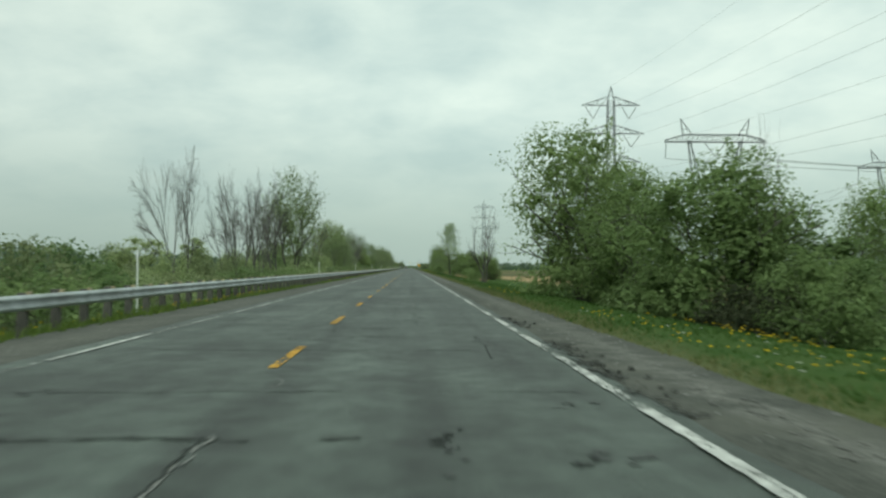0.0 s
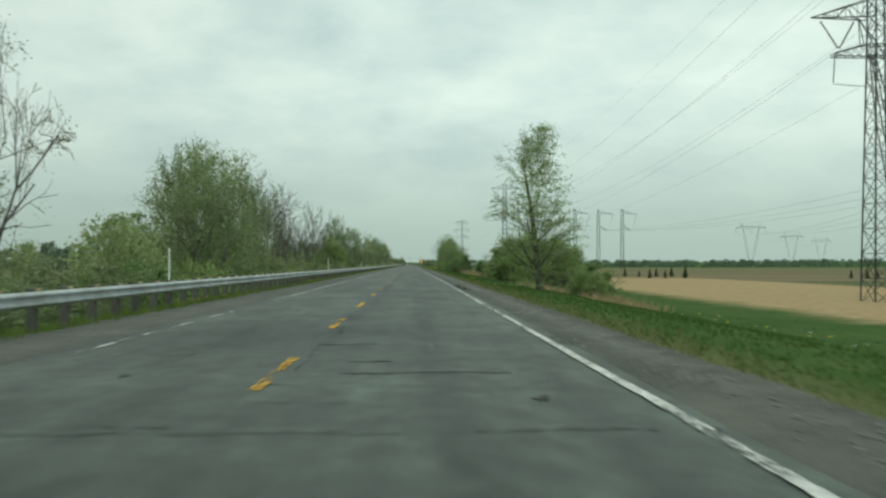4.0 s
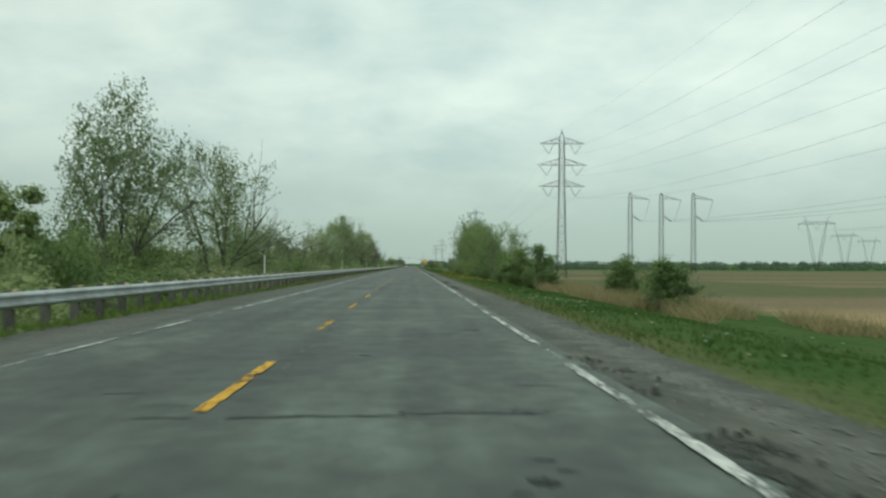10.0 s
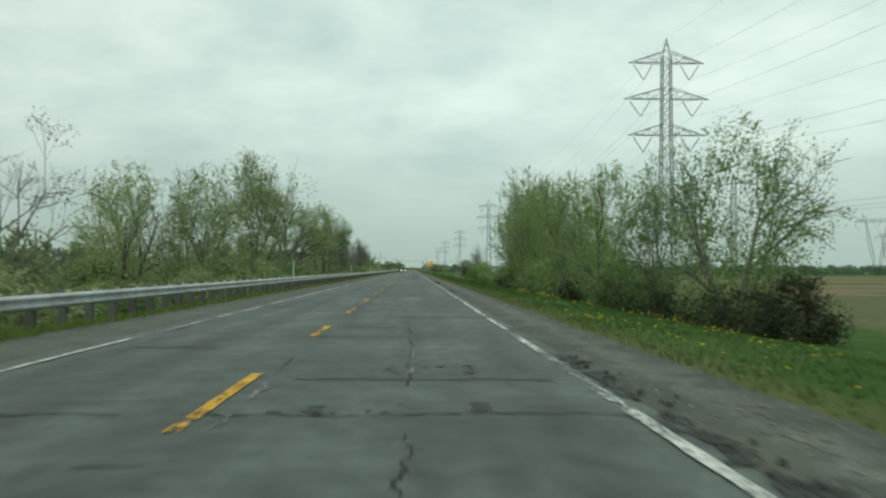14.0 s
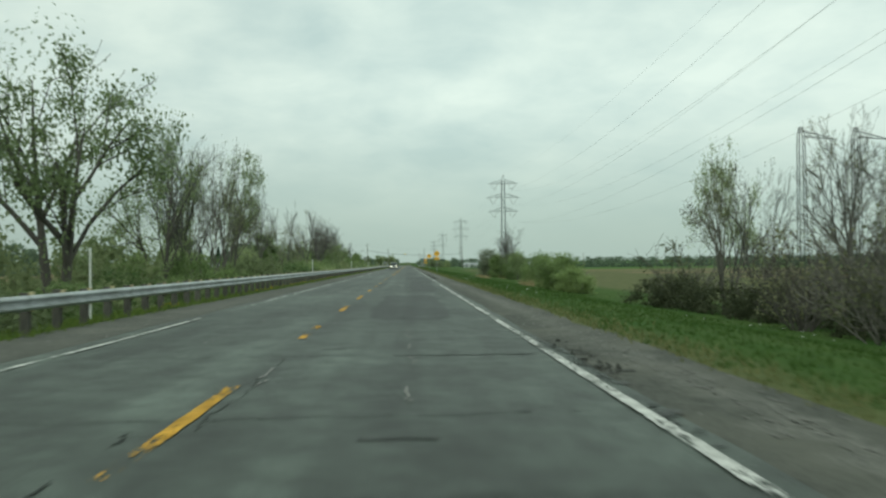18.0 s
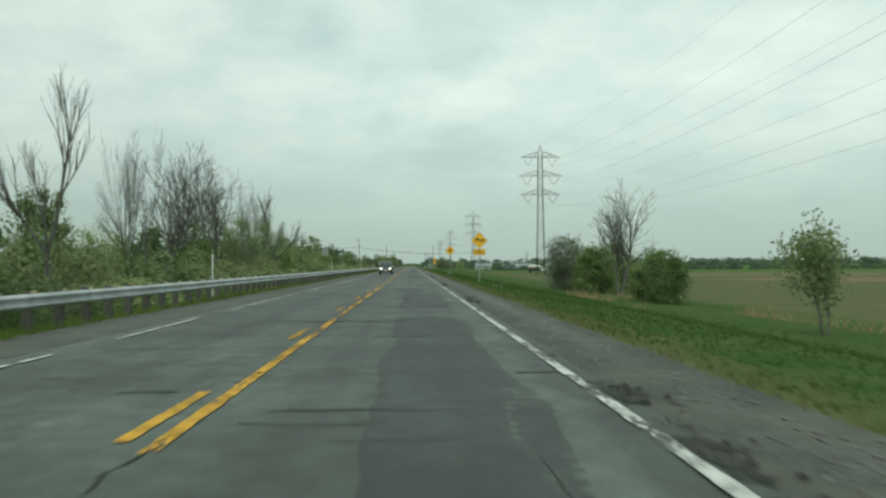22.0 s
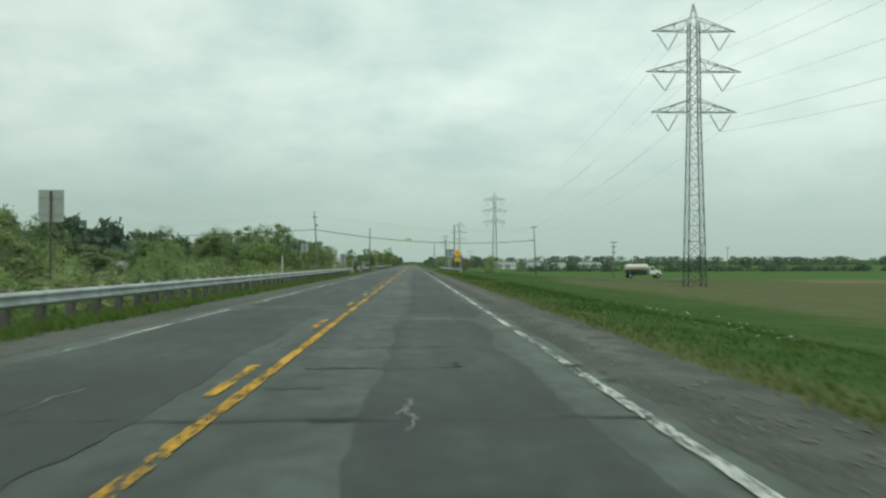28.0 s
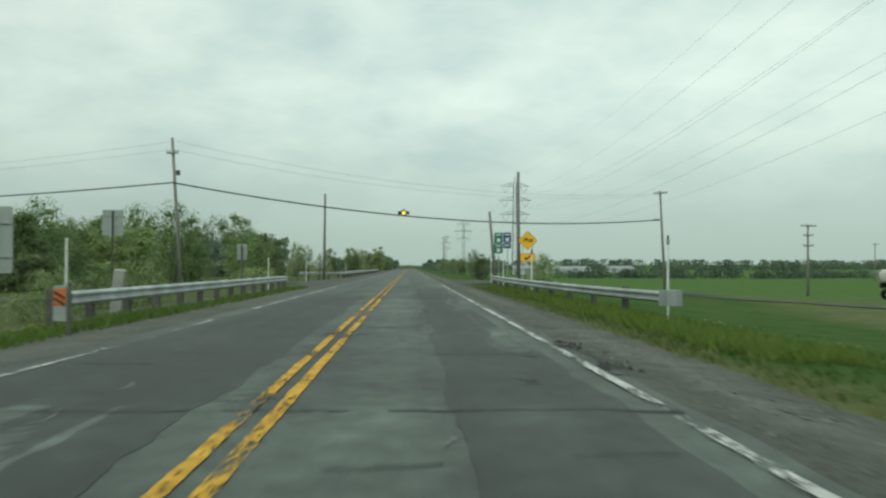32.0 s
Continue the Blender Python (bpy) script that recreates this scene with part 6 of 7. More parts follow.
HABIT["light"] = ((2, 4), 6.6, 0.20, 0.72, 0.015, (6, 5, 2), 3, 6200, 0.085, 0.24)
HABIT["spire"] = ((1, 1), 8.6, 0.33, 0.92, 0.035, (46, 6), 2, 9000, 0.055, 0.15)
HABIT["dense"] = ((3, 4), 6.0, 0.18, 0.74, 0.012, (6, 5), 2, 3600, 0.074, 0.22)
HABIT["thick"] = ((3, 5), 5.4, 0.18, 0.80, 0.01, (6, 4), 2, 2600, 0.072, 0.28)
HABIT["full"] = ((3, 4), 5.6, 0.18, 0.80, 0.01, (5, 4), 2, 1300, 0.12, 0.34)
HABIT["poplar"] = ((3, 4), 6.6, 0.18, 0.60, 0.03, (6, 5), 2, 1900, 0.12, 0.34)
HABIT["shrub"] = ((5, 6), 2.4, 0.05, 0.75, 0.02, (3, 2), 2, 600, 0.062, 0.2)
HABIT["under"] = ((3, 3), 1.1, 0.03, 0.9, 0.02, (2, 1), 1, 160, 0.056, 0.15)
HABIT["far"] = ((2, 3), 6.4, 0.18, 0.75, 0.02, (4, 2), 2, 700, 0.125, 0.4)
HABIT["brush"] = ((14, 18), 2.8, 0.035, 0.5, 0.04, (5, 3), 2, 420, 0.09, 0.25)
HABIT["sapling"] = ((1, 2), 3.4, 0.06, 0.60, 0.06, (9, 5), 2, 2600, 0.10, 0.3)


def tree_meshes(kind, seed):
    """Trunk and crown meshes of a tree about 10 m high, or a shrub about 4 m high, unit sized."""
    rng, wood, tips, crown = random.Random(seed), Shape(), [], Shape()
    spec = HABIT[kind]
    stems, length, radius, spread, rise, kids, most, leaves, size, scatter = spec
    low_wood = kind in ("shrub", "brush", "under")
    n_ = rng.randint(*stems)
    if kind == "fork":
        wood.tube([(0, 0, -0.3), (0.04, 0, 1.2), (0.1, 0, 2.6)], [0.24, 0.19, 0.16], 8, False)
        for d, reach_, r in (((-0.42, 0.05, 1.0), 5.0, 0.12), ((0.80, -0.1, 0.80), 3.6, 0.10), ((-0.1, 0.3, 1.0), 3.0, 0.07)):
            grow(wood, tips, Vector((0.1, 0, 2.5)), Vector(d).normalized(), reach_, r, 1, rng, spread, rise, kids, most)
        n_ = 0
    for k in range(n_):
        a = 2 * math.pi * (k + rng.uniform(-0.3, 0.3)) / n_
        out = (0.0 if n_ == 1 else rng.uniform(0.16, 0.46)) + (0.4 * rng.random() if low_wood else 0)
        base = Vector((math.cos(a), math.sin(a), 0)) * (0.09 * (n_ > 1))
        grow(wood, tips, base - Vector((0, 0, 0.3)), Vector((math.cos(a) * out, math.sin(a) * out, 1)).normalized(), length * rng.uniform(0.72, 1.1), radius * rng.uniform(0.75, 1.1), 0, rng, spread, rise, kids, most, 0.08 if kind == "spire" else 0.28, 0.5 if kind == "spire" else 1.0)
    reach = sorted(math.hypot(v[0], v[1]) for v in wood.v)[int(len(wood.v) * 0.9)]
    tall = max(v[2] for v in wood.v) * 0.97
    if kind in ("thick", "full", "shrub", "poplar", "far"):
        wood.v = [(x * 0.84, y * 0.84, z * 0.86) for x, y, z in wood.v]
        tips = [tuple(Vector((p.x * 0.84, p.y * 0.84, p.z * 0.86)) for p in ab) for ab in tips]
    if kind == "under":
        reach, tall = 1.75, 1.25
    # rounded masses of leaves: lobes, outer leaves, inner leaves, lowest and widest level of the crown
    mass = {"light": (6, 1100, 0, 0.30, 0.55), "full": (17, 5200, 3300, 0.06, 0.34), "poplar": (19, 5600, 3300, 0.08, 0.40), "shrub": (15, 4300, 1700, 0.02, 0.26), "thick": (28, 13500, 2600, 0.05, 0.32), "dense": (22, 10500, 900, 0.12, 0.42), "under": (19, 1750, 420, 0.02, 0.28), "far": (18, 3400, 700, 0.05, 0.36)}.get(kind)
    if mass:
        lobes, outer, inner, low, belly = mass
        balls = []
        for k in range(lobes):
            u = low + (0.97 - low) * ((k + rng.random()) / lobes) ** 1.15
            edge = math.sqrt(max(0.04, 1 - ((u - belly) / (1.0 - belly if u > belly else belly + 0.35)) ** 2))
            a = k * 2.4 + rng.uniform(-0.6, 0.6)
            r = reach * edge * rng.uniform(0.30, 0.80)
            size_r = reach * rng.uniform(0.26, 0.50) * (0.62 + 0.38 * edge) * (0.62 if kind == "under" else 1.0)
            balls.append((Vector((r * math.cos(a), r * math.sin(a), max(tall * u * 0.95, size_r * 0.5))), size_r))
        total = sum(r * r for _, r in balls)
        for c, r in balls:
            for many, near, far_, grown in ((outer, 0.72, 1.12, 1.0), (inner, 0.1, 0.8, 1.9 if kind == "under" else 2.1)):
                for _ in range(int(many * r * r / total)):
                    d = Vector((rng.gauss(0, 1), rng.gauss(0, 1), rng.gauss(0.12, 0.9)))
                    d = d.normalized() if d.length > 0.01 else Vector((0, 0, 1))
                    q = c + Vector((d.x, d.y, d.z * 0.9)) * r * rng.uniform(near, far_)
                    if grown > 1 or noise.noise((q.x * 1.3 + seed, q.y * 1.3, q.z * 1.3)) > -0.30:
                        q.z = max(q.z, 0.05)
                        leaf(crown, q, size * grown, rng, d)
    for _ in range({"dense": 60, "thick": 60, "shrub": 30}.get(kind, 0)):
        c, r = rng.choice(balls)
        d = Vector((rng.gauss(0, 1), rng.gauss(0, 1), rng.uniform(-0.2, 1.2))).normalized()
        start, run = c + d * r * 0.85, (d * 0.9 + Vector((rng.gauss(0, 0.3), rng.gauss(0, 0.3), 0.6))).normalized()
        for k in range(24):
            u = (k + rng.random()) / 24 * (0.5 if kind != "shrub" else 0.35)
            leaf(crown, start + run * u + Vector((rng.gauss(0, 0.09), rng.gauss(0, 0.09), 0)) * (1.1 - 0.5 * u), size, rng)
    if kind == "spire":
        for _ in range(900):
            u, a = rng.random() ** 0.9, rng.uniform(0, 6.28)
            wide_u = reach * (1.15 - 0.95 * u) * min(1.0, 0.55 + 2.2 * u)
            c = Vector((math.cos(a), math.sin(a), 0)) * wide_u * rng.random() ** 0.55
            for _ in range(13):
                q = rng.gauss(0, 0.34)
                leaf(crown, c + Vector((math.cos(a) * q + rng.gauss(0, 0.1), math.sin(a) * q + rng.gauss(0, 0.1), tall * (0.03 + 0.97 * u) + rng.gauss(0, 0.07) + 0.12 * q)), size * 1.15, rng)
    for _ in range(leaves // 12):
        a, b = rng.choice(tips)
        c = a.lerp(b, rng.random())
        for _ in range(12):
            leaf(crown, c + Vector((rng.gauss(0, scatter), rng.gauss(0, scatter), rng.gauss(0, scatter * 0.7))), size, rng)
    every = wood.v + crown.v
    zs, hs = sorted(v[2] for v in every), sorted(math.hypot(v[0], v[1]) for v in every)
    top, wide = zs[int(len(zs) * 0.997)], hs[int(len(hs) * 0.97)]
    for s in (wood, crown):
        s.v = [(x / (2 * wide), y / (2 * wide), z / top) for x, y, z in s.v]
    return wood, crown


def pick(s, faces):
    """The part of a shape that these faces make up."""
    out, at = Shape(), {}
    for f in faces:
        for i in f:
            if i not in at:
                at[i] = len(out.v)
                out.v.append(s.v[i])
        out.f.append(tuple(at[i] for i in f))
    return out


PROTO, COUNT = {}, {}
VARIANTS = {"bare": 6, "dead": 1, "bud": 5, "light": 5, "full": 3, "dense": 3, "spire": 1, "thick": 4, "poplar": 2, "shrub": 5, "under": 4, "far": 4, "brush": 2, "sapling": 1, "fork": 1}
LEAVES = {"bud": M_LEAF_BUD, "light": M_LEAF_PALE, "full": M_LEAF, "poplar": M_LEAF, "dense": M_LEAF, "spire": M_LEAF, "thick": M_LEAF, "shrub": M_LEAF, "under": M_LEAF, "far": M_LEAF_PALE, "brush": M_LEAF_BUD, "sapling": M_LEAF_PALE}
WORDS = {
    "bare": ("tree", "tall bare grey tree with fine upright twigs"),
    "dead": ("tree", "dead forked tree with dark trunk and bare branches"),
    "bud": ("tree", "thin grey tree with sparse brownish buds"),
    "light": ("tree", "tree with airy pale green spring leaves"),
    "full": ("tree", "rounded tree in dense green leaf"),
    "spire": ("tree", "conical young tree with level sprays of green leaves"),
    "dense": ("tree", "tall many-stemmed tree in fresh green leaf"),
    "thick": ("tree", "broad bushy tree in dense green leaf to the ground"),
    "poplar": ("tree", "upright poplar-like tree in green leaf"),
    "shrub": ("shrub", "dense rounded green shrub on the bank"),
    "under": ("shrub", "green roadside undergrowth behind the guardrail"),
    "far": ("tree", "leafy green tree in the wood beside the road"),
    "brush": ("shrub", "brown leafless thicket with a few buds"),
    "fork": ("tree", "bare grey tree forked into two spreading limbs"),
    "sapling": ("tree", "young sapling with pale green leaves"),
}


def plant(kind, x, y, top, wide, label="", group="", foliage=None, turn=None):
    k = COUNT[kind] = COUNT.get(kind, -1) + 1
    key = (kind, k % VARIANTS[kind], foliage)
    g = level(x, y) - 0.08
    turn = (k * 137.5) % 360 if turn is None else turn
    if kind in ("bare", "bud", "light"):
        wide = max(wide * {"bare": 1.3, "bud": 1.25, "light": 1.15}[kind], 0.5 * top)
    m = pose(x, y, g, 0, 0, turn) @ Matrix.Diagonal((wide, wide, top - g, 1))
    if key not in PROTO:
        BOUGHS.clear()
        wood, crown = tree_meshes(kind, 40 + 10 * list(VARIANTS).index(kind) + key[1])
        root = thing(WORDS[kind][0], WORDS[kind][1], WORDS[kind][0], group)
        bark = {"dead": M_BARK_DARK, "spire": M_BARK_DARK, "bare": M_BARK_PALE, "fork": M_BARK_PALE}.get(kind, M_BARK)
        if crown.v:
            part("trunk" if WORDS[kind][0] == "tree" else "woody_base", wood, bark, root)
        else:
            part("trunk", pick(wood, [f for i, f in enumerate(wood.f) if i not in BOUGHS]), bark, root)
            part("crown", pick(wood, [f for i, f in enumerate(wood.f) if i in BOUGHS]), bark, root)
        if crown.v:
            part("crown" if WORDS[kind][0] == "tree" else "foliage", crown, foliage or LEAVES[kind], root)
        PROTO[key] = root
        root.matrix_basis = m
        ob = root
    else:
        src = PROTO[key]
        sx, sy, sz = src.scale
        ob = copy_thing(src, pose(x, y, g, 0, 0, turn) @ Matrix.Diagonal((wide / sx, wide / sy, (top - g) / sz, 1)))
    return tagged(ob, label or WORDS[kind][1], "", group)


LEFT_WOOD = "trees behind the guardrail"

def left_trees(kind, rows):
    for x, y, top, wide in rows:
        plant(kind, x, y, top, wide, "", LEFT_WOOD, M_LEAF_PALE if kind == "dense" or (kind == "full" and y > 690) else None)


left_trees("bare", [(-16.0, 65.2, 9.8, 5.3), (-16.0, 79.2, 9.5, 3.5), (-15.0, 81.7, 9.4, 2.4), (-14.6, 88.5, 9.4, 4.4), (-15.6, 84.1, 10.0, 3.4), (-15.0, 102.0, 11.1, 2.7), (-15.0, 91.6, 9.0, 3.0), (-15.4, 98.2, 11.9, 3.1), (-15.0, 244.0, 10.6, 4.9), (-15.0, 197.0, 10.2, 6.6), (-15.5, 204.8, 9.9, 3.6), (-14.8, 224.9, 8.2, 4.2), (-15.3, 212.8, 8.2, 4.6), (-14.9, 218.4, 8.0, 4.4), (-15.0, 232.0, 9.2, 4.8)])
left_trees("bud", [(-15.0, 137.5, 10.4, 7.9), (-15.8, 189.4, 9.4, 4.6), (-15.0, 203.3, 10.5, 5.8), (-15.0, 209.1, 8.0, 3.6), (-15.2, 244.3, 10.6, 5.2)])
left_trees("dense", [(-13.0, 163.7, 8.4, 7.4), (-15.0, 172.0, 10.1, 8.6), (-14.2, 178.5, 9.0, 7.0)])
left_trees("dense", [(-15.0, 115.2, 13.6, 9.0)])
left_trees("light", [(-15.5, 168.9, 9.2, 3.4), (-15.2, 192.4, 10.3, 3.4)])
left_trees("bare", [(-16.5, 361.6, 7.9, 5.0), (-18.0, 357.6, 7.3, 2.4)])
left_trees("bud", [(-17.0, 396.2, 8.0, 7.4), (-19.0, 423.3, 7.9, 7.6)])
left_trees("full", [(-13.4, 254.9, 5.5, 6.4), (-24.0, 312.2, 6.2, 7.0), (-22.0, 263.2, 5.7, 4.2), (-18.0, 355.3, 4.4, 3.8)])
left_trees("dense", [(-14.0, 324.0, 9.9, 9.2), (-13.6, 341.0, 5.4, 5.0)])
left_trees("light", [(-20.0, 354.6, 5.7, 4.1), (-13.6, 460.0, 11.9, 13.6), (-14.5, 482.1, 8.3, 5.4), (-13.8, 496.5, 10.8, 8.8)])
left_trees("dense", [(-17.4, 312.0, 12.0, 8.8), (-12.8, 434.9, 10.8, 7.4), (-15.9, 410.6, 7.2, 7.2), (-14.6, 423.0, 8.5, 6.4)])
left_trees("bare", [(-14.0, 515.0, 9.8, 4.5), (-14.5, 552.1, 9.4, 3.5), (-14.3, 517.7, 10.1, 3.4), (-14.3, 522.6, 9.5, 2.6), (-13.8, 548.6, 8.3, 2.6), (-14.5, 569.7, 8.8, 3.6), (-14.5, 613.8, 9.1, 5.9)])
left_trees("bare", [(-14.5, 605.4, 8.5, 3.0), (-15.8, 611.9, 9.4, 3.8), (-14.8, 618.7, 9.3, 3.5), (-15.0, 629.8, 10.0, 3.1), (-15.6, 621.6, 9.4, 3.9), (-14.2, 625.8, 10.4, 4.0), (-15.5, 644.7, 9.3, 3.1), (-15.5, 650.8, 9.9, 3.7)])
left_trees("bud", [(-12.6, 553.2, 6.2, 5.1), (-14.0, 532.8, 10.8, 5.4), (-14.6, 527.1, 10.2, 5.3), (-14.3, 529.9, 10.8, 4.1), (-14.5, 580.2, 8.6, 4.6)])
left_trees("full", [(-15.0, 557.4, 4.6, 3.6), (-18.0, 675.2, 3.4, 4.2), (-30.0, 744.4, 5.3, 6.3), (-22.0, 758.8, 3.0, 4.7), (-34.0, 783.0, 5.8, 8.4), (-38.0, 839.5, 4.6, 8.6), (-46.0, 918.0, 7.6, 11.0)])
left_trees("light", [(-14.0, 513.3, 10.5, 5.5), (-14.5, 536.0, 10.7, 4.7), (-15.0, 562.8, 5.8, 3.0), (-15.0, 635.5, 6.0, 4.0), (-15.6, 642.8, 6.2, 5.3), (-14.2, 646.1, 6.6, 5.0), (-20.0, 689.5, 6.2, 6.0)])

plant("fork", -14.5, 657.0, 9.6, 6.0, "", LEFT_WOOD, None, 0)
plant("fork", -14.5, 595.0, 9.8, 4.6, "", LEFT_WOOD, None, 180)
left_trees("dense", [(-44.0, 408.0, 11.0, 9.0)])
left_trees("full", [(-65.0, 720.0, 15.3, 13.0)])
left_trees("far", [(-76.0, 505.0, 14.5, 13.0), (-88.0, 498.0, 13.5, 12.0)])

BANK = "bushes and trees on the field side bank"

def bank_plants(kind, rows):
    for x, y, top, wide in rows:
        label, foliage = "", None
        if abs(y - 661.5) < 0.2:
            label, foliage = "rounded bushy tree covered in pale blossom", M_BLOSSOM
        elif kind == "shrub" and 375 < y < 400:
            label, foliage = "dark brown bramble bush on the bank", M_BRAMBLE_SHADE
        plant(kind, x, y, top, wide, label, BANK, foliage)


bank_plants("bare", [(7.0, 86.9, 5.6, 1.7), (18.5, 496.9, 7.6, 3.9), (19.0, 506.6, 6.3, 3.2), (20.9, 645.0, 9.5, 5.4), (21.4, 645.6, 8.6, 5.0), (16.7, 484.7, 9.9, 3.2), (19.8, 498.2, 8.3, 5.0), (17.2, 487.0, 6.4, 3.4), (20.2, 492.0, 6.2, 3.0), (21.6, 499.0, 6.0, 3.2)])
bank_plants("dead", [(7.6, 90.0, 6.9, 4.2), (16.2, 40.0, 8.3, 1.8)])
bank_plants("bud", [(20.3, 497.4, 7.6, 4.6), (17.5, 508.0, 7.2, 5.1)])
bank_plants("dense", [(12.9, 450.3, 8.6, 6.0), (13.6, 433.7, 9.2, 7.6), (14.0, 423.1, 8.8, 6.0), (13.2, 460.7, 12.6, 7.8), (13.0, 466.6, 10.2, 5.8), (15.0, 462.5, 11.6, 6.4), (16.0, 458.3, 11.4, 6.0), (12.8, 455.0, 10.4, 5.4), (13.5, 407.5, 6.0, 5.0), (14.5, 398.6, 7.9, 7.8)])
bank_plants("spire", [(7.0, 154.4, 8.7, 5.4)])
bank_plants("thick", [(9.9, 50.5, 9.2, 8.6), (12.2, 35.0, 5.7, 8.0), (11.5, 46.1, 6.4, 6.8), (21.2, 39.6, 5.2, 6.2), (13.0, 225.4, 4.9, 5.6), (15.5, 219.7, 5.0, 6.4), (18.5, 220.4, 5.1, 6.4), (20.0, 217.6, 3.8, 5.0), (17.0, 40.0, 2.6, 5.0)])
bank_plants("thick", [(19.5, 452.0, 5.0, 5.0), (19.0, 463.5, 6.0, 6.0), (15.5, 466.0, 5.6, 6.0), (17.5, 473.0, 5.4, 5.6), (15.0, 456.0, 5.0, 5.4)])
bank_plants("light", [(17.7, 508.8, 7.9, 3.6)])
bank_plants("sapling", [(16.7, 591.8, 3.1, 4.4)])
bank_plants("brush", [(18.0, 515.9, 2.6, 7.0), (18.5, 502.7, 3.1, 6.4), (20.0, 525.2, 1.2, 5.1), (13.5, 482, 2.8, 5.0), (15.2, 487.4, 3.2, 5.4), (17.6, 491.5, 3.4, 5.6), (20.4, 495.5, 3.2, 5.6), (15.4, 494.0, 2.2, 4.6), (17.2, 497.5, 2.8, 5.0), (21.8, 503.5, 3.0, 5.4)])
bank_plants("shrub", [(11.5, 212.1, 4.2, 5.8), (15.0, 223.4, 4.9, 5.1), (14.0, 255.3, 1.8, 4.6), (15.5, 271.2, 1.6, 3.8), (17.5, 268.3, 1.9, 4.4), (19.5, 266.1, 1.6, 3.8), (16.0, 312.1, 1.7, 3.9), (17.0, 329.1, 2.2, 4.0), (18.0, 321.3, 1.9, 3.4), (12.0, 366.4, 2.7, 4.5), (12.1, 360.0, 3.2, 4.5), (15.0, 354.2, 0.9, 3.1), (13.0, 355.6, 1.1, 2.2)])
bank_plants("shrub", [(15.0, 393.0, 1.4, 3.6), (13.5, 369.6, 3.7, 4.3), (15.5, 367.1, 3.8, 5.0), (14.4, 372.0, 2.4, 4.3), (13.8, 541.3, 2.1, 5.0), (15.0, 547.0, 2.2, 4.3), (14.6, 536.9, 1.0, 4.3), (20.6, 630.4, 2.5, 4.8), (19.5, 651.0, 3.3, 4.8), (20.2, 626.6, 2.3, 4.0)])
bank_plants("thick", [(13.4, 232.3, 3.6, 4.4), (17.3, 574.4, 2.7, 5.8), (18.6, 661.5, 4.6, 6.8), (21.0, 656.0, 3.2, 5.6), (24.3, 662.0, 4.0, 7.0)])
bank_plants("shrub", [(19.3, 667.9, 2.5, 3.4), (13.5, 29.0, 1.9, 4.4), (16.5, 34.0, 2.5, 4.8), (11.0, 55.0, 2.6, 3.6), (14.0, 58.0, 2.2, 3.2), (6.4, 89.6, 0.9, 1.6), (10.2, 158.0, 1.0, 3.0), (12.0, 165.0, 1.3, 3.4), (12.4, 446.0, 2.0, 4.0), (13.6, 417.0, 2.2, 4.4), (12.2, 477.0, 2.0, 4.0), (16.4, 383.0, 1.8, 4.0), (13.8, 454.0, 2.6, 4.4)])

BACK = {}


def thicket(spots, mat, label):
    """Brush too dense to count, as one mass of leaves."""
    s = Shape()
    for k, (x, y, top, wide) in enumerate(spots):
        crown = THICKET[k % len(THICKET)]
        g = level(x, y) - 0.08
        m = np.array(pose(x, y, g, 0, 0, k * 137.5 % 360) @ Matrix.Diagonal((wide, wide, top - g, 1)))
        n_ = len(s.v)
        s.v += [tuple(v) for v in (np.array(crown.v) @ m[:3, :3].T + m[:3, 3]).tolist()]
        s.f += [(a + n_, b + n_, c + n_) for a, b, c in crown.f]
    return tagged(part("undergrowth", s, mat, None, label), kind="stuff", category="undergrowth")


THICKET = [tree_meshes("under", 300 + k)[1] for k in range(4)]

# low brush at the foot of the bushes, its leaf colour darkened for shade
rng = random.Random(14)
BANK_BRUSH = []
for y0, y1, x0, x1, top in ((30, 57, 11.5, 16.5, 0.9), (208, 229, 12, 20, 0.5), (356, 374, 11.5, 16, 0.6), (396, 440, 13, 16, 0.8), (444, 482, 12.2, 17, 1.0), (486, 520, 15.5, 19, 0.5)):
    for k in range(int((y1 - y0) / 3.6) + 1):
        BANK_BRUSH.append((rng.uniform(x0, x1), y0 + 3.6 * k + rng.uniform(-1, 1), top * rng.uniform(0.3, 1.2), rng.uniform(3.4, 5.2)))
thicket(BANK_BRUSH, M_BRAMBLE_SHADE, "brownish brush under the bushes, shade painted into its colour")

# dense undergrowth behind the guardrail
rng = random.Random(31)
y = -14.0
while y < 690:
    gap = 55 < y < 112 or 345 < y < 400
    for row, (x, h) in enumerate(((rng.uniform(-12.6, -10.4), rng.uniform(0.5, 1.5) + 0.9 * (rng.random() < 0.2)), (rng.uniform(-19.5, -14.5), (rng.uniform(1.5, 3.6) + (0.9 if y > 560 else 1.0 if 150 < y < 262 else 0)) * (0.75 if gap else 1)))):
        tint, spot = rng.randrange(5), (x, y + rng.uniform(-1.8, 1.8), h, rng.uniform(4.2, 7.0))
        if row:
            BACK.setdefault((M_LEAF, M_LEAF_PALE, M_LEAF_DARK, M_LEAF_OLIVE, M_LEAF_OLIVE)[tint], []).append(spot)
        else:
            plant("under", *spot, "", "undergrowth", (None, M_LEAF_PALE, M_LEAF_DARK, M_LEAF_OLIVE, M_LEAF_OLIVE)[tint])
    y += rng.uniform(3.9, 6.2)
for mat, spots in BACK.items():
    thicket(spots, mat, "tangled undergrowth between the roadside trees")
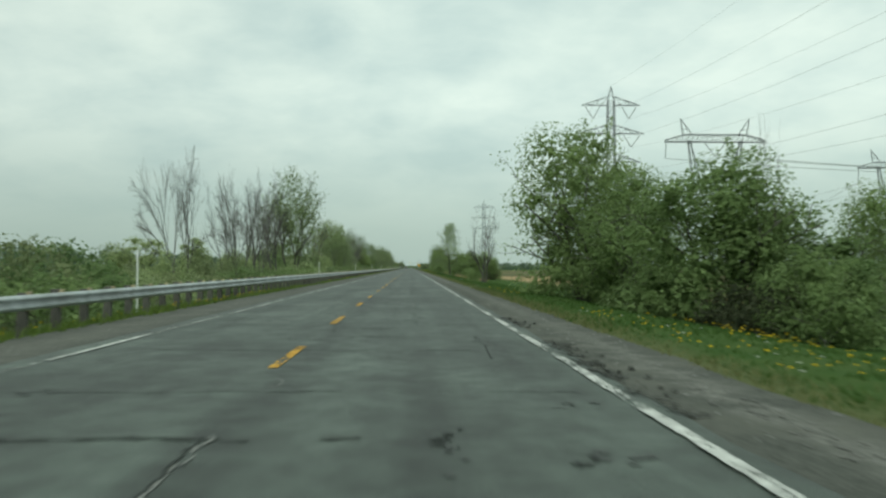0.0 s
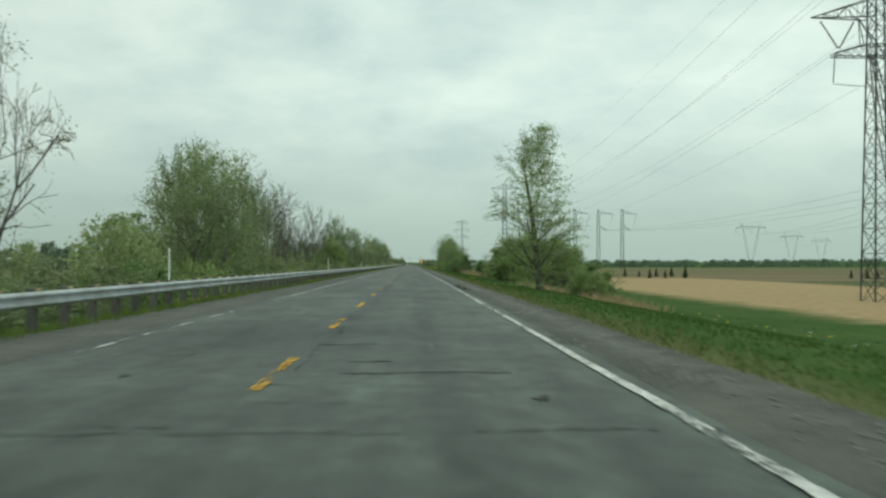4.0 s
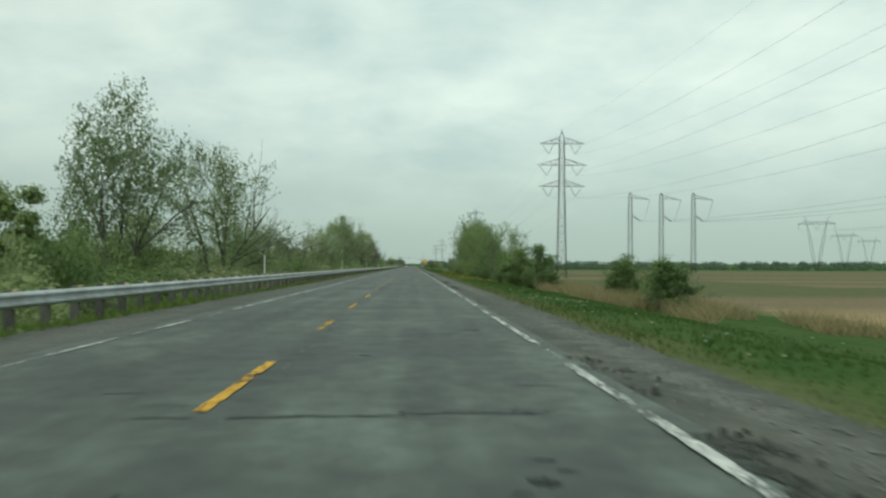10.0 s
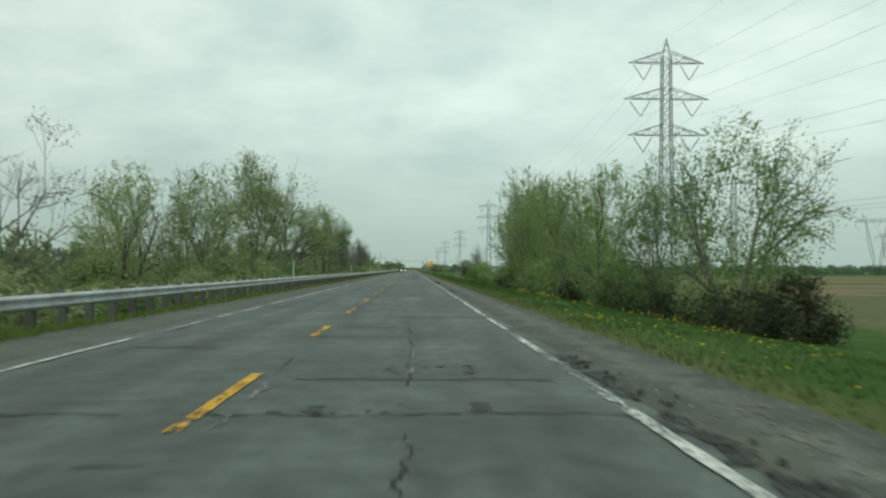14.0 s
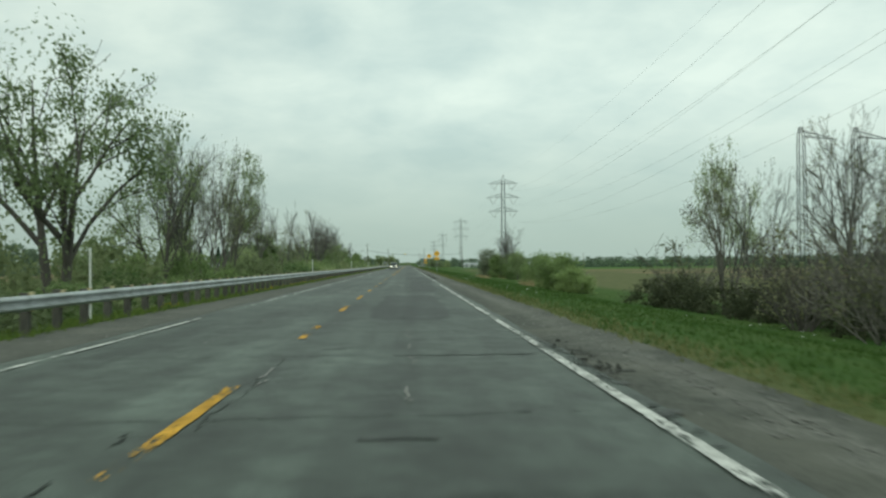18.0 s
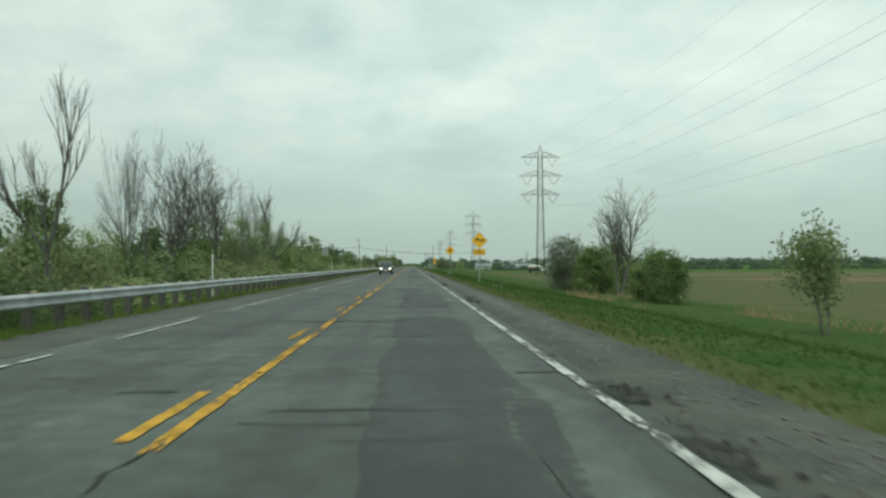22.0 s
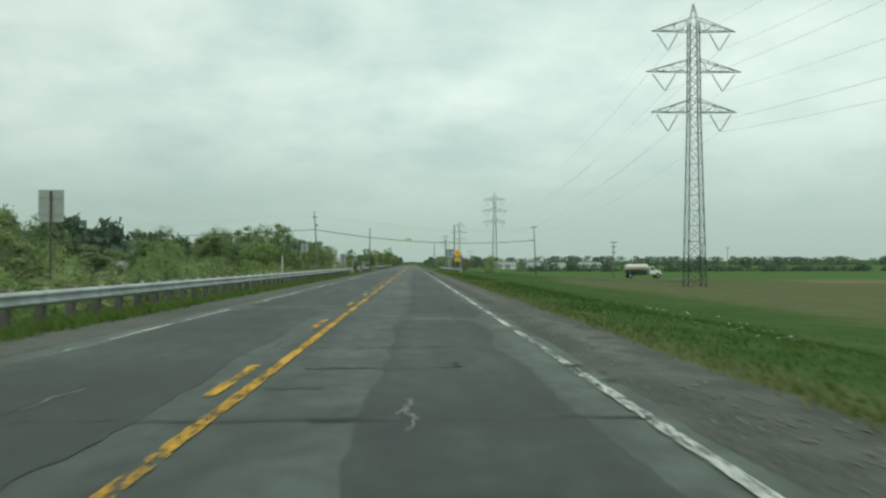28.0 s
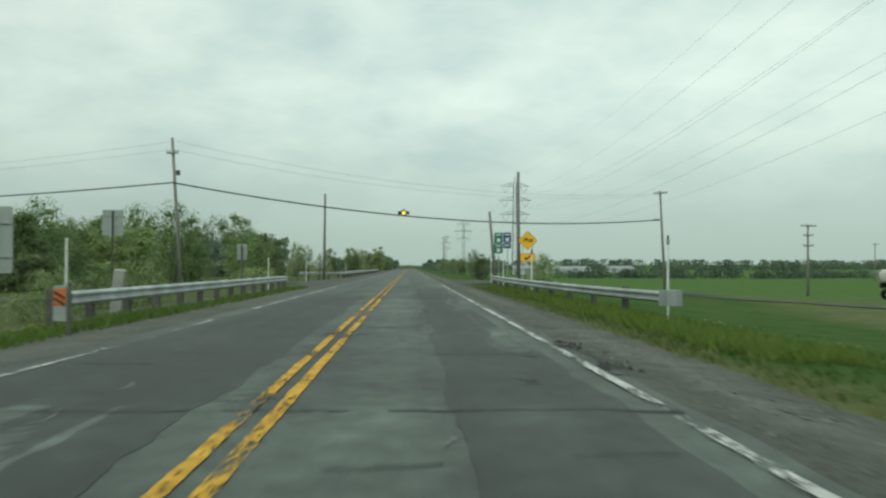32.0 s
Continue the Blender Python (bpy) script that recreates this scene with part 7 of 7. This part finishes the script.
for k in range(5):
    plant("full", -15.5 - 1.1 * k, 668.5 + 4.0 * k, 2.9 + 0.35 * (k % 3), 5.4, "rounded dark green bush in full leaf", "undergrowth", M_LEAF)
while y < 905:
    x = rng.uniform(-17, -12)
    if not 812 < y < 900:
        plant("under", x, y, rng.uniform(0.7, 1.7), rng.uniform(4.0, 6.0), "low green roadside bush", "undergrowth", (None, M_LEAF_PALE)[rng.randrange(2)])
    if not 865 < y < 905:
        plant("under", rng.uniform(-30, -20) - (8 if y > 815 else 0), y, rng.uniform(1.6, 3.4) * (0.8 if y > 815 else 1.0), rng.uniform(4.0, 6.5), "", "undergrowth")
    y += rng.uniform(5, 9)
for x, y, top, wide in ((-14.6, 847.0, 1.3, 3.4), (-12.8, 853.0, 1.8, 3.4), (-17.5, 862.0, 1.6, 4.0)):
    plant("under", x, y, top, wide, "low yellow-green bush in the grass by the crossing", "undergrowth", M_LEAF_PALE)
for k in range(41):
    y = -10 + k * 20 + rng.uniform(-6, 6)
    plant("far", rng.uniform(-46, -26), y, rng.uniform(3.6, 6.4) * (0.78 if y > 700 else 1.0), rng.uniform(5, 8), "", "trees in the roadside wood")
for k in range(30):
    y = 925 + k * 17 + rng.uniform(-5, 5)
    plant("far", -13 - rng.uniform(0, 8) - max(0, 60 - k * 4), y, rng.uniform(4.5, 9.0), rng.uniform(6, 9), "", "trees beyond the crossing")
for k in range(16):
    plant("far", -27 - 3.2 * k, 926 + rng.uniform(0, 80), rng.uniform(6.5, 10.5), rng.uniform(8, 11), "", "trees beyond the crossing", (M_LEAF, M_LEAF_PALE, M_LEAF_DARK)[k % 3])
for k in range(14):
    y = 960 + k * 26
    plant(("far", "bud")[k % 2], 14 + rng.uniform(0, 10), y, rng.uniform(3.0, 6.5), rng.uniform(5, 8), "", "trees beyond the crossing")


# small conifers in the field
def conifer_meshes():
    rng, wood, crown = random.Random(5), Shape(), Shape()
    wood.tube([(0, 0, -0.05), (0, 0, 0.5), (0, 0, 0.95)], [0.035, 0.02, 0.006], 6, False)
    for k in range(900):
        z = rng.uniform(0.06, 1.0)
        r = 0.5 * (1.02 - z) * (0.75 + 0.25 * math.sin(z * 40)) * math.sqrt(rng.random())
        a = rng.uniform(0, 6.28)
        leaf(crown, Vector((r * math.cos(a), r * math.sin(a), z - 0.1 * r)), 0.05, rng)
    return wood, crown


cw, cc = conifer_meshes()
fir0 = None
for x, y, h in ((57, 321, 2.3), (61, 322, 2.1), (65.5, 321, 2.4), (106, 321, 2.0), (109.5, 320, 2.3), (113, 322, 2.1), (117.4, 321, 2.6), (120.8, 320, 2.5), (125.4, 321, 2.6), (130.3, 322, 2.5), (133.6, 321, 2.4), (56, 342, 2.3), (60, 343, 1.8), (64.3, 342, 2.4), (68, 341, 2.7), (72, 342, 2.9), (-114, 1110, 15), (-119, 1116, 17), (-124, 1108, 16), (-129, 1115, 18), (-134, 1111, 17), (-140, 1118, 16), (-146, 1109, 17), (-152, 1116, 15)):
    g = level(x, y) - 0.05
    if fir0 is None:
        fir0 = thing("conifer", "small dark conifer standing in a row at the field edge", "tree", "conifers")
        part("trunk", cw, M_BARK, fir0)
        part("crown", cc, M_CONIFER, fir0)
        fir0.matrix_basis = pose(x, y, g) @ Matrix.Diagonal((h * 0.75, h * 0.75, h, 1))
        sc = fir0.scale.copy()
    else:
        ob = copy_thing(fir0, pose(x, y, g, 0, 0, x * 31 % 360) @ Matrix.Diagonal((h * 0.75 / sc[0], h * 0.75 / sc[1], h / sc[2], 1)))
        if h > 5:
            tagged(ob, "tall dark conifer behind the white sheds")


# far woods along the edge of the fields, haze painted into their leaf colour
def woods(name, spots, label):
    rng, s = random.Random(len(spots)), Shape()
    for x, y, h, w in spots:
        z0 = -2.2 + max(0, abs(x) - 500) * 0.006 + max(0, y - 1500) * 0.003
        for _ in range(150):
            u = rng.random() ** 1.25
            r = w * 0.5 * math.sqrt(rng.random()) * (1.0 - 0.5 * u * u)
            a = rng.uniform(0, 6.28)
            leaf(s, Vector((x + r * math.cos(a), y + r * math.sin(a), z0 + h * (0.02 + 0.94 * u))), rng.uniform(0.8, 1.5) * max(0.55, 0.125 * h), rng)
    return tagged(part(name, s, M_FARLEAF_HAZE, None, label), kind="stuff", category="woods")


rng = random.Random(77)
woods("far_woods", [(90 + 6.5 * k + rng.uniform(-8, 8), 1760 + 0.1 * k + rng.uniform(-30, 30), rng.uniform(8, 12), rng.uniform(16, 24)) for k in range(260)], "distant woods along the fields, leaf colour paled by haze")
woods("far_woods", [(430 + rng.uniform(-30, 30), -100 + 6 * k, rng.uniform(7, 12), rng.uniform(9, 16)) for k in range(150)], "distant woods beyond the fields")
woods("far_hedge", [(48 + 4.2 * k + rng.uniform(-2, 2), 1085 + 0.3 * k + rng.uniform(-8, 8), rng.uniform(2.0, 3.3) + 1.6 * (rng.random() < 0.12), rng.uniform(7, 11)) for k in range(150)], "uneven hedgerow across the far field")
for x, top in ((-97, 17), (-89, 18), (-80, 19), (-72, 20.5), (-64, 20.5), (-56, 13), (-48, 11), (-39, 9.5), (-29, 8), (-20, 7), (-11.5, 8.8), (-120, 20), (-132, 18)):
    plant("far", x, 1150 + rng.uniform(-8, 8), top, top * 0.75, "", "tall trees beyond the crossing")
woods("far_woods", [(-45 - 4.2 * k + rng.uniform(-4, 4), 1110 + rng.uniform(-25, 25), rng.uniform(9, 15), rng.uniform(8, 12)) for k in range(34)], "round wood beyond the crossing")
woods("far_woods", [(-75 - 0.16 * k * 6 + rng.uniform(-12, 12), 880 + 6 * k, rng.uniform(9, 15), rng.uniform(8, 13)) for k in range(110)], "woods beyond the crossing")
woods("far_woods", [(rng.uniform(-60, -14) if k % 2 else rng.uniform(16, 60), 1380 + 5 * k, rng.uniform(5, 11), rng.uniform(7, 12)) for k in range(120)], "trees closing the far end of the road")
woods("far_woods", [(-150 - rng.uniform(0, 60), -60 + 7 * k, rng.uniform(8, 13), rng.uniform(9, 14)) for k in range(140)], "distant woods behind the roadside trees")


# ---------------------------------------------------------------- grass, reeds and flowers
def blades(name, mat, count, x_of, y_range, h, w, seed, label, keep=None):
    rng, s = random.Random(seed), Shape()
    for _ in range(count):
        x, y = x_of(rng), rng.uniform(*y_range)
        if 868 < y < 912 or (keep and not keep(x, y)):
            continue
        z = level(x, y) + noise.noise((x * 0.23, y * 0.11, 0)) * 0.10
        for _b in range(2):
            a, hh = rng.uniform(0, 6.28), h * rng.uniform(0.5, 1.25)
            dx, dy = math.cos(a), math.sin(a)
            bx_, by_ = x + rng.uniform(-0.12, 0.12), y + rng.uniform(-0.12, 0.12)
            lx, ly = rng.uniform(-1.1, 1.1) * hh, rng.uniform(-1.1, 1.1) * hh
            k = len(s.v)
            s.v += [(bx_ - dx * w, by_ - dy * w, z - 0.03), (bx_ + dx * w, by_ + dy * w, z - 0.03), (bx_ + lx, by_ + ly, z + hh)]
            s.f.append((k, k + 1, k + 2))
    return tagged(part(name, s, mat, ground, label), kind="stuff")


blades("grass", M_BLADE, 95000, lambda r: 4.1 + abs(r.gauss(0, 5.0)), (0, 872), 0.085, 0.028, 1, "short green verge grass")
blades("grass", M_VERGE, 44000, lambda r: -6.7 - abs(r.gauss(0, 1.5)), (0, 880), 0.22, 0.03, 2, "green grass under the guardrail")
blades("grass", M_VERGE, 5200, lambda r: 4.9 + abs(r.gauss(0, 1.3)), (822, 866), 0.26, 0.03, 7, "tall grass at the guardrail's foot")
blades("grass", M_VERGE, 9000, lambda r: -6.3 - abs(r.gauss(0, 0.9)), (690, 866), 0.24, 0.03, 8, "tall grass at the guardrail's foot")
blades("dry_grass", M_DRYBLADE, 20000, lambda r: 3.95 + abs(r.gauss(0, 0.5)), (0, 872), 0.11, 0.02, 3, "dry grass at the gravel's edge")
blades("reeds", M_REED, 9000, lambda r: r.uniform(13.5, 22), (296, 372), 1.0, 0.026, 4, "tall dry tan reeds", lambda x, y: noise.noise((x * 0.15, y * 0.06, 4)) > -0.1)
blades("reeds", M_REED, 3000, lambda r: r.uniform(9, 18), (150, 186), 0.5, 0.022, 5, "tall dry tan reeds", lambda x, y: noise.noise((x * 0.15, y * 0.06, 4)) > 0)
blades("reeds", M_REED, 3200, lambda r: r.uniform(13, 22), (560, 640), 0.7, 0.024, 6, "dry tan reeds between the bushes", lambda x, y: noise.noise((x * 0.15, y * 0.06, 4)) > 0.1)


def flowers(name, mat, spots, size, seed, label):
    rng, s = random.Random(seed), Shape()
    for x, y in spots:
        z = level(x, y) + noise.noise((x * 0.23, y * 0.11, 0)) * 0.10 + rng.uniform(0.1, 0.24)
        r = size * rng.uniform(0.7, 1.2)
        k = len(s.v)
        s.v += [(x + r * math.cos(a), y + r * math.sin(a), z + rng.uniform(-0.01, 0.01)) for a in (0, 1.05, 2.1, 3.14, 4.19, 5.24)]
        s.v.append((x, y, z + r * 0.7))
        s.f += [(k + i, k + (i + 1) % 6, k + 6) for i in range(6)]
    return tagged(part(name, s, mat, ground, label), kind="stuff")


rng = random.Random(6)
yellow, white = [], []
for _ in range(9000):
    x, y = 4.6 + abs(rng.gauss(0, 2.6)), rng.uniform(0, 872)
    if math.hypot(x - 5.2, (y - 16) / 2.4) < 0.9 or math.hypot(x - 9.5, (y - 832) / 3.0) < 1.6 or noise.noise((x * 0.3, y * 0.045, 2)) > (0.12 if 8 < y < 60 else -0.05 if 335 < y < 415 else 0.62):
        yellow.append((x, y))
for _ in range(5200):
    x, y = -6.9 - abs(rng.gauss(0, 0.6)), rng.uniform(0, 872)
    if noise.noise((x * 0.3, y * 0.06, 6)) > 0.12:
        yellow.append((x, y))
for _ in range(2600):
    x, y = 4.6 + abs(rng.gauss(0, 2.6)), rng.uniform(0, 872)
    if noise.noise((x * 0.3, y * 0.05, 9)) > 0.22:
        white.append((x, y))
flowers("dandelions", M_DANDELION, yellow, 0.030, 1, "yellow dandelions in the grass")
flowers("seed_heads", M_SEEDHEAD, white, 0.028, 2, "white dandelion clocks in the grass")
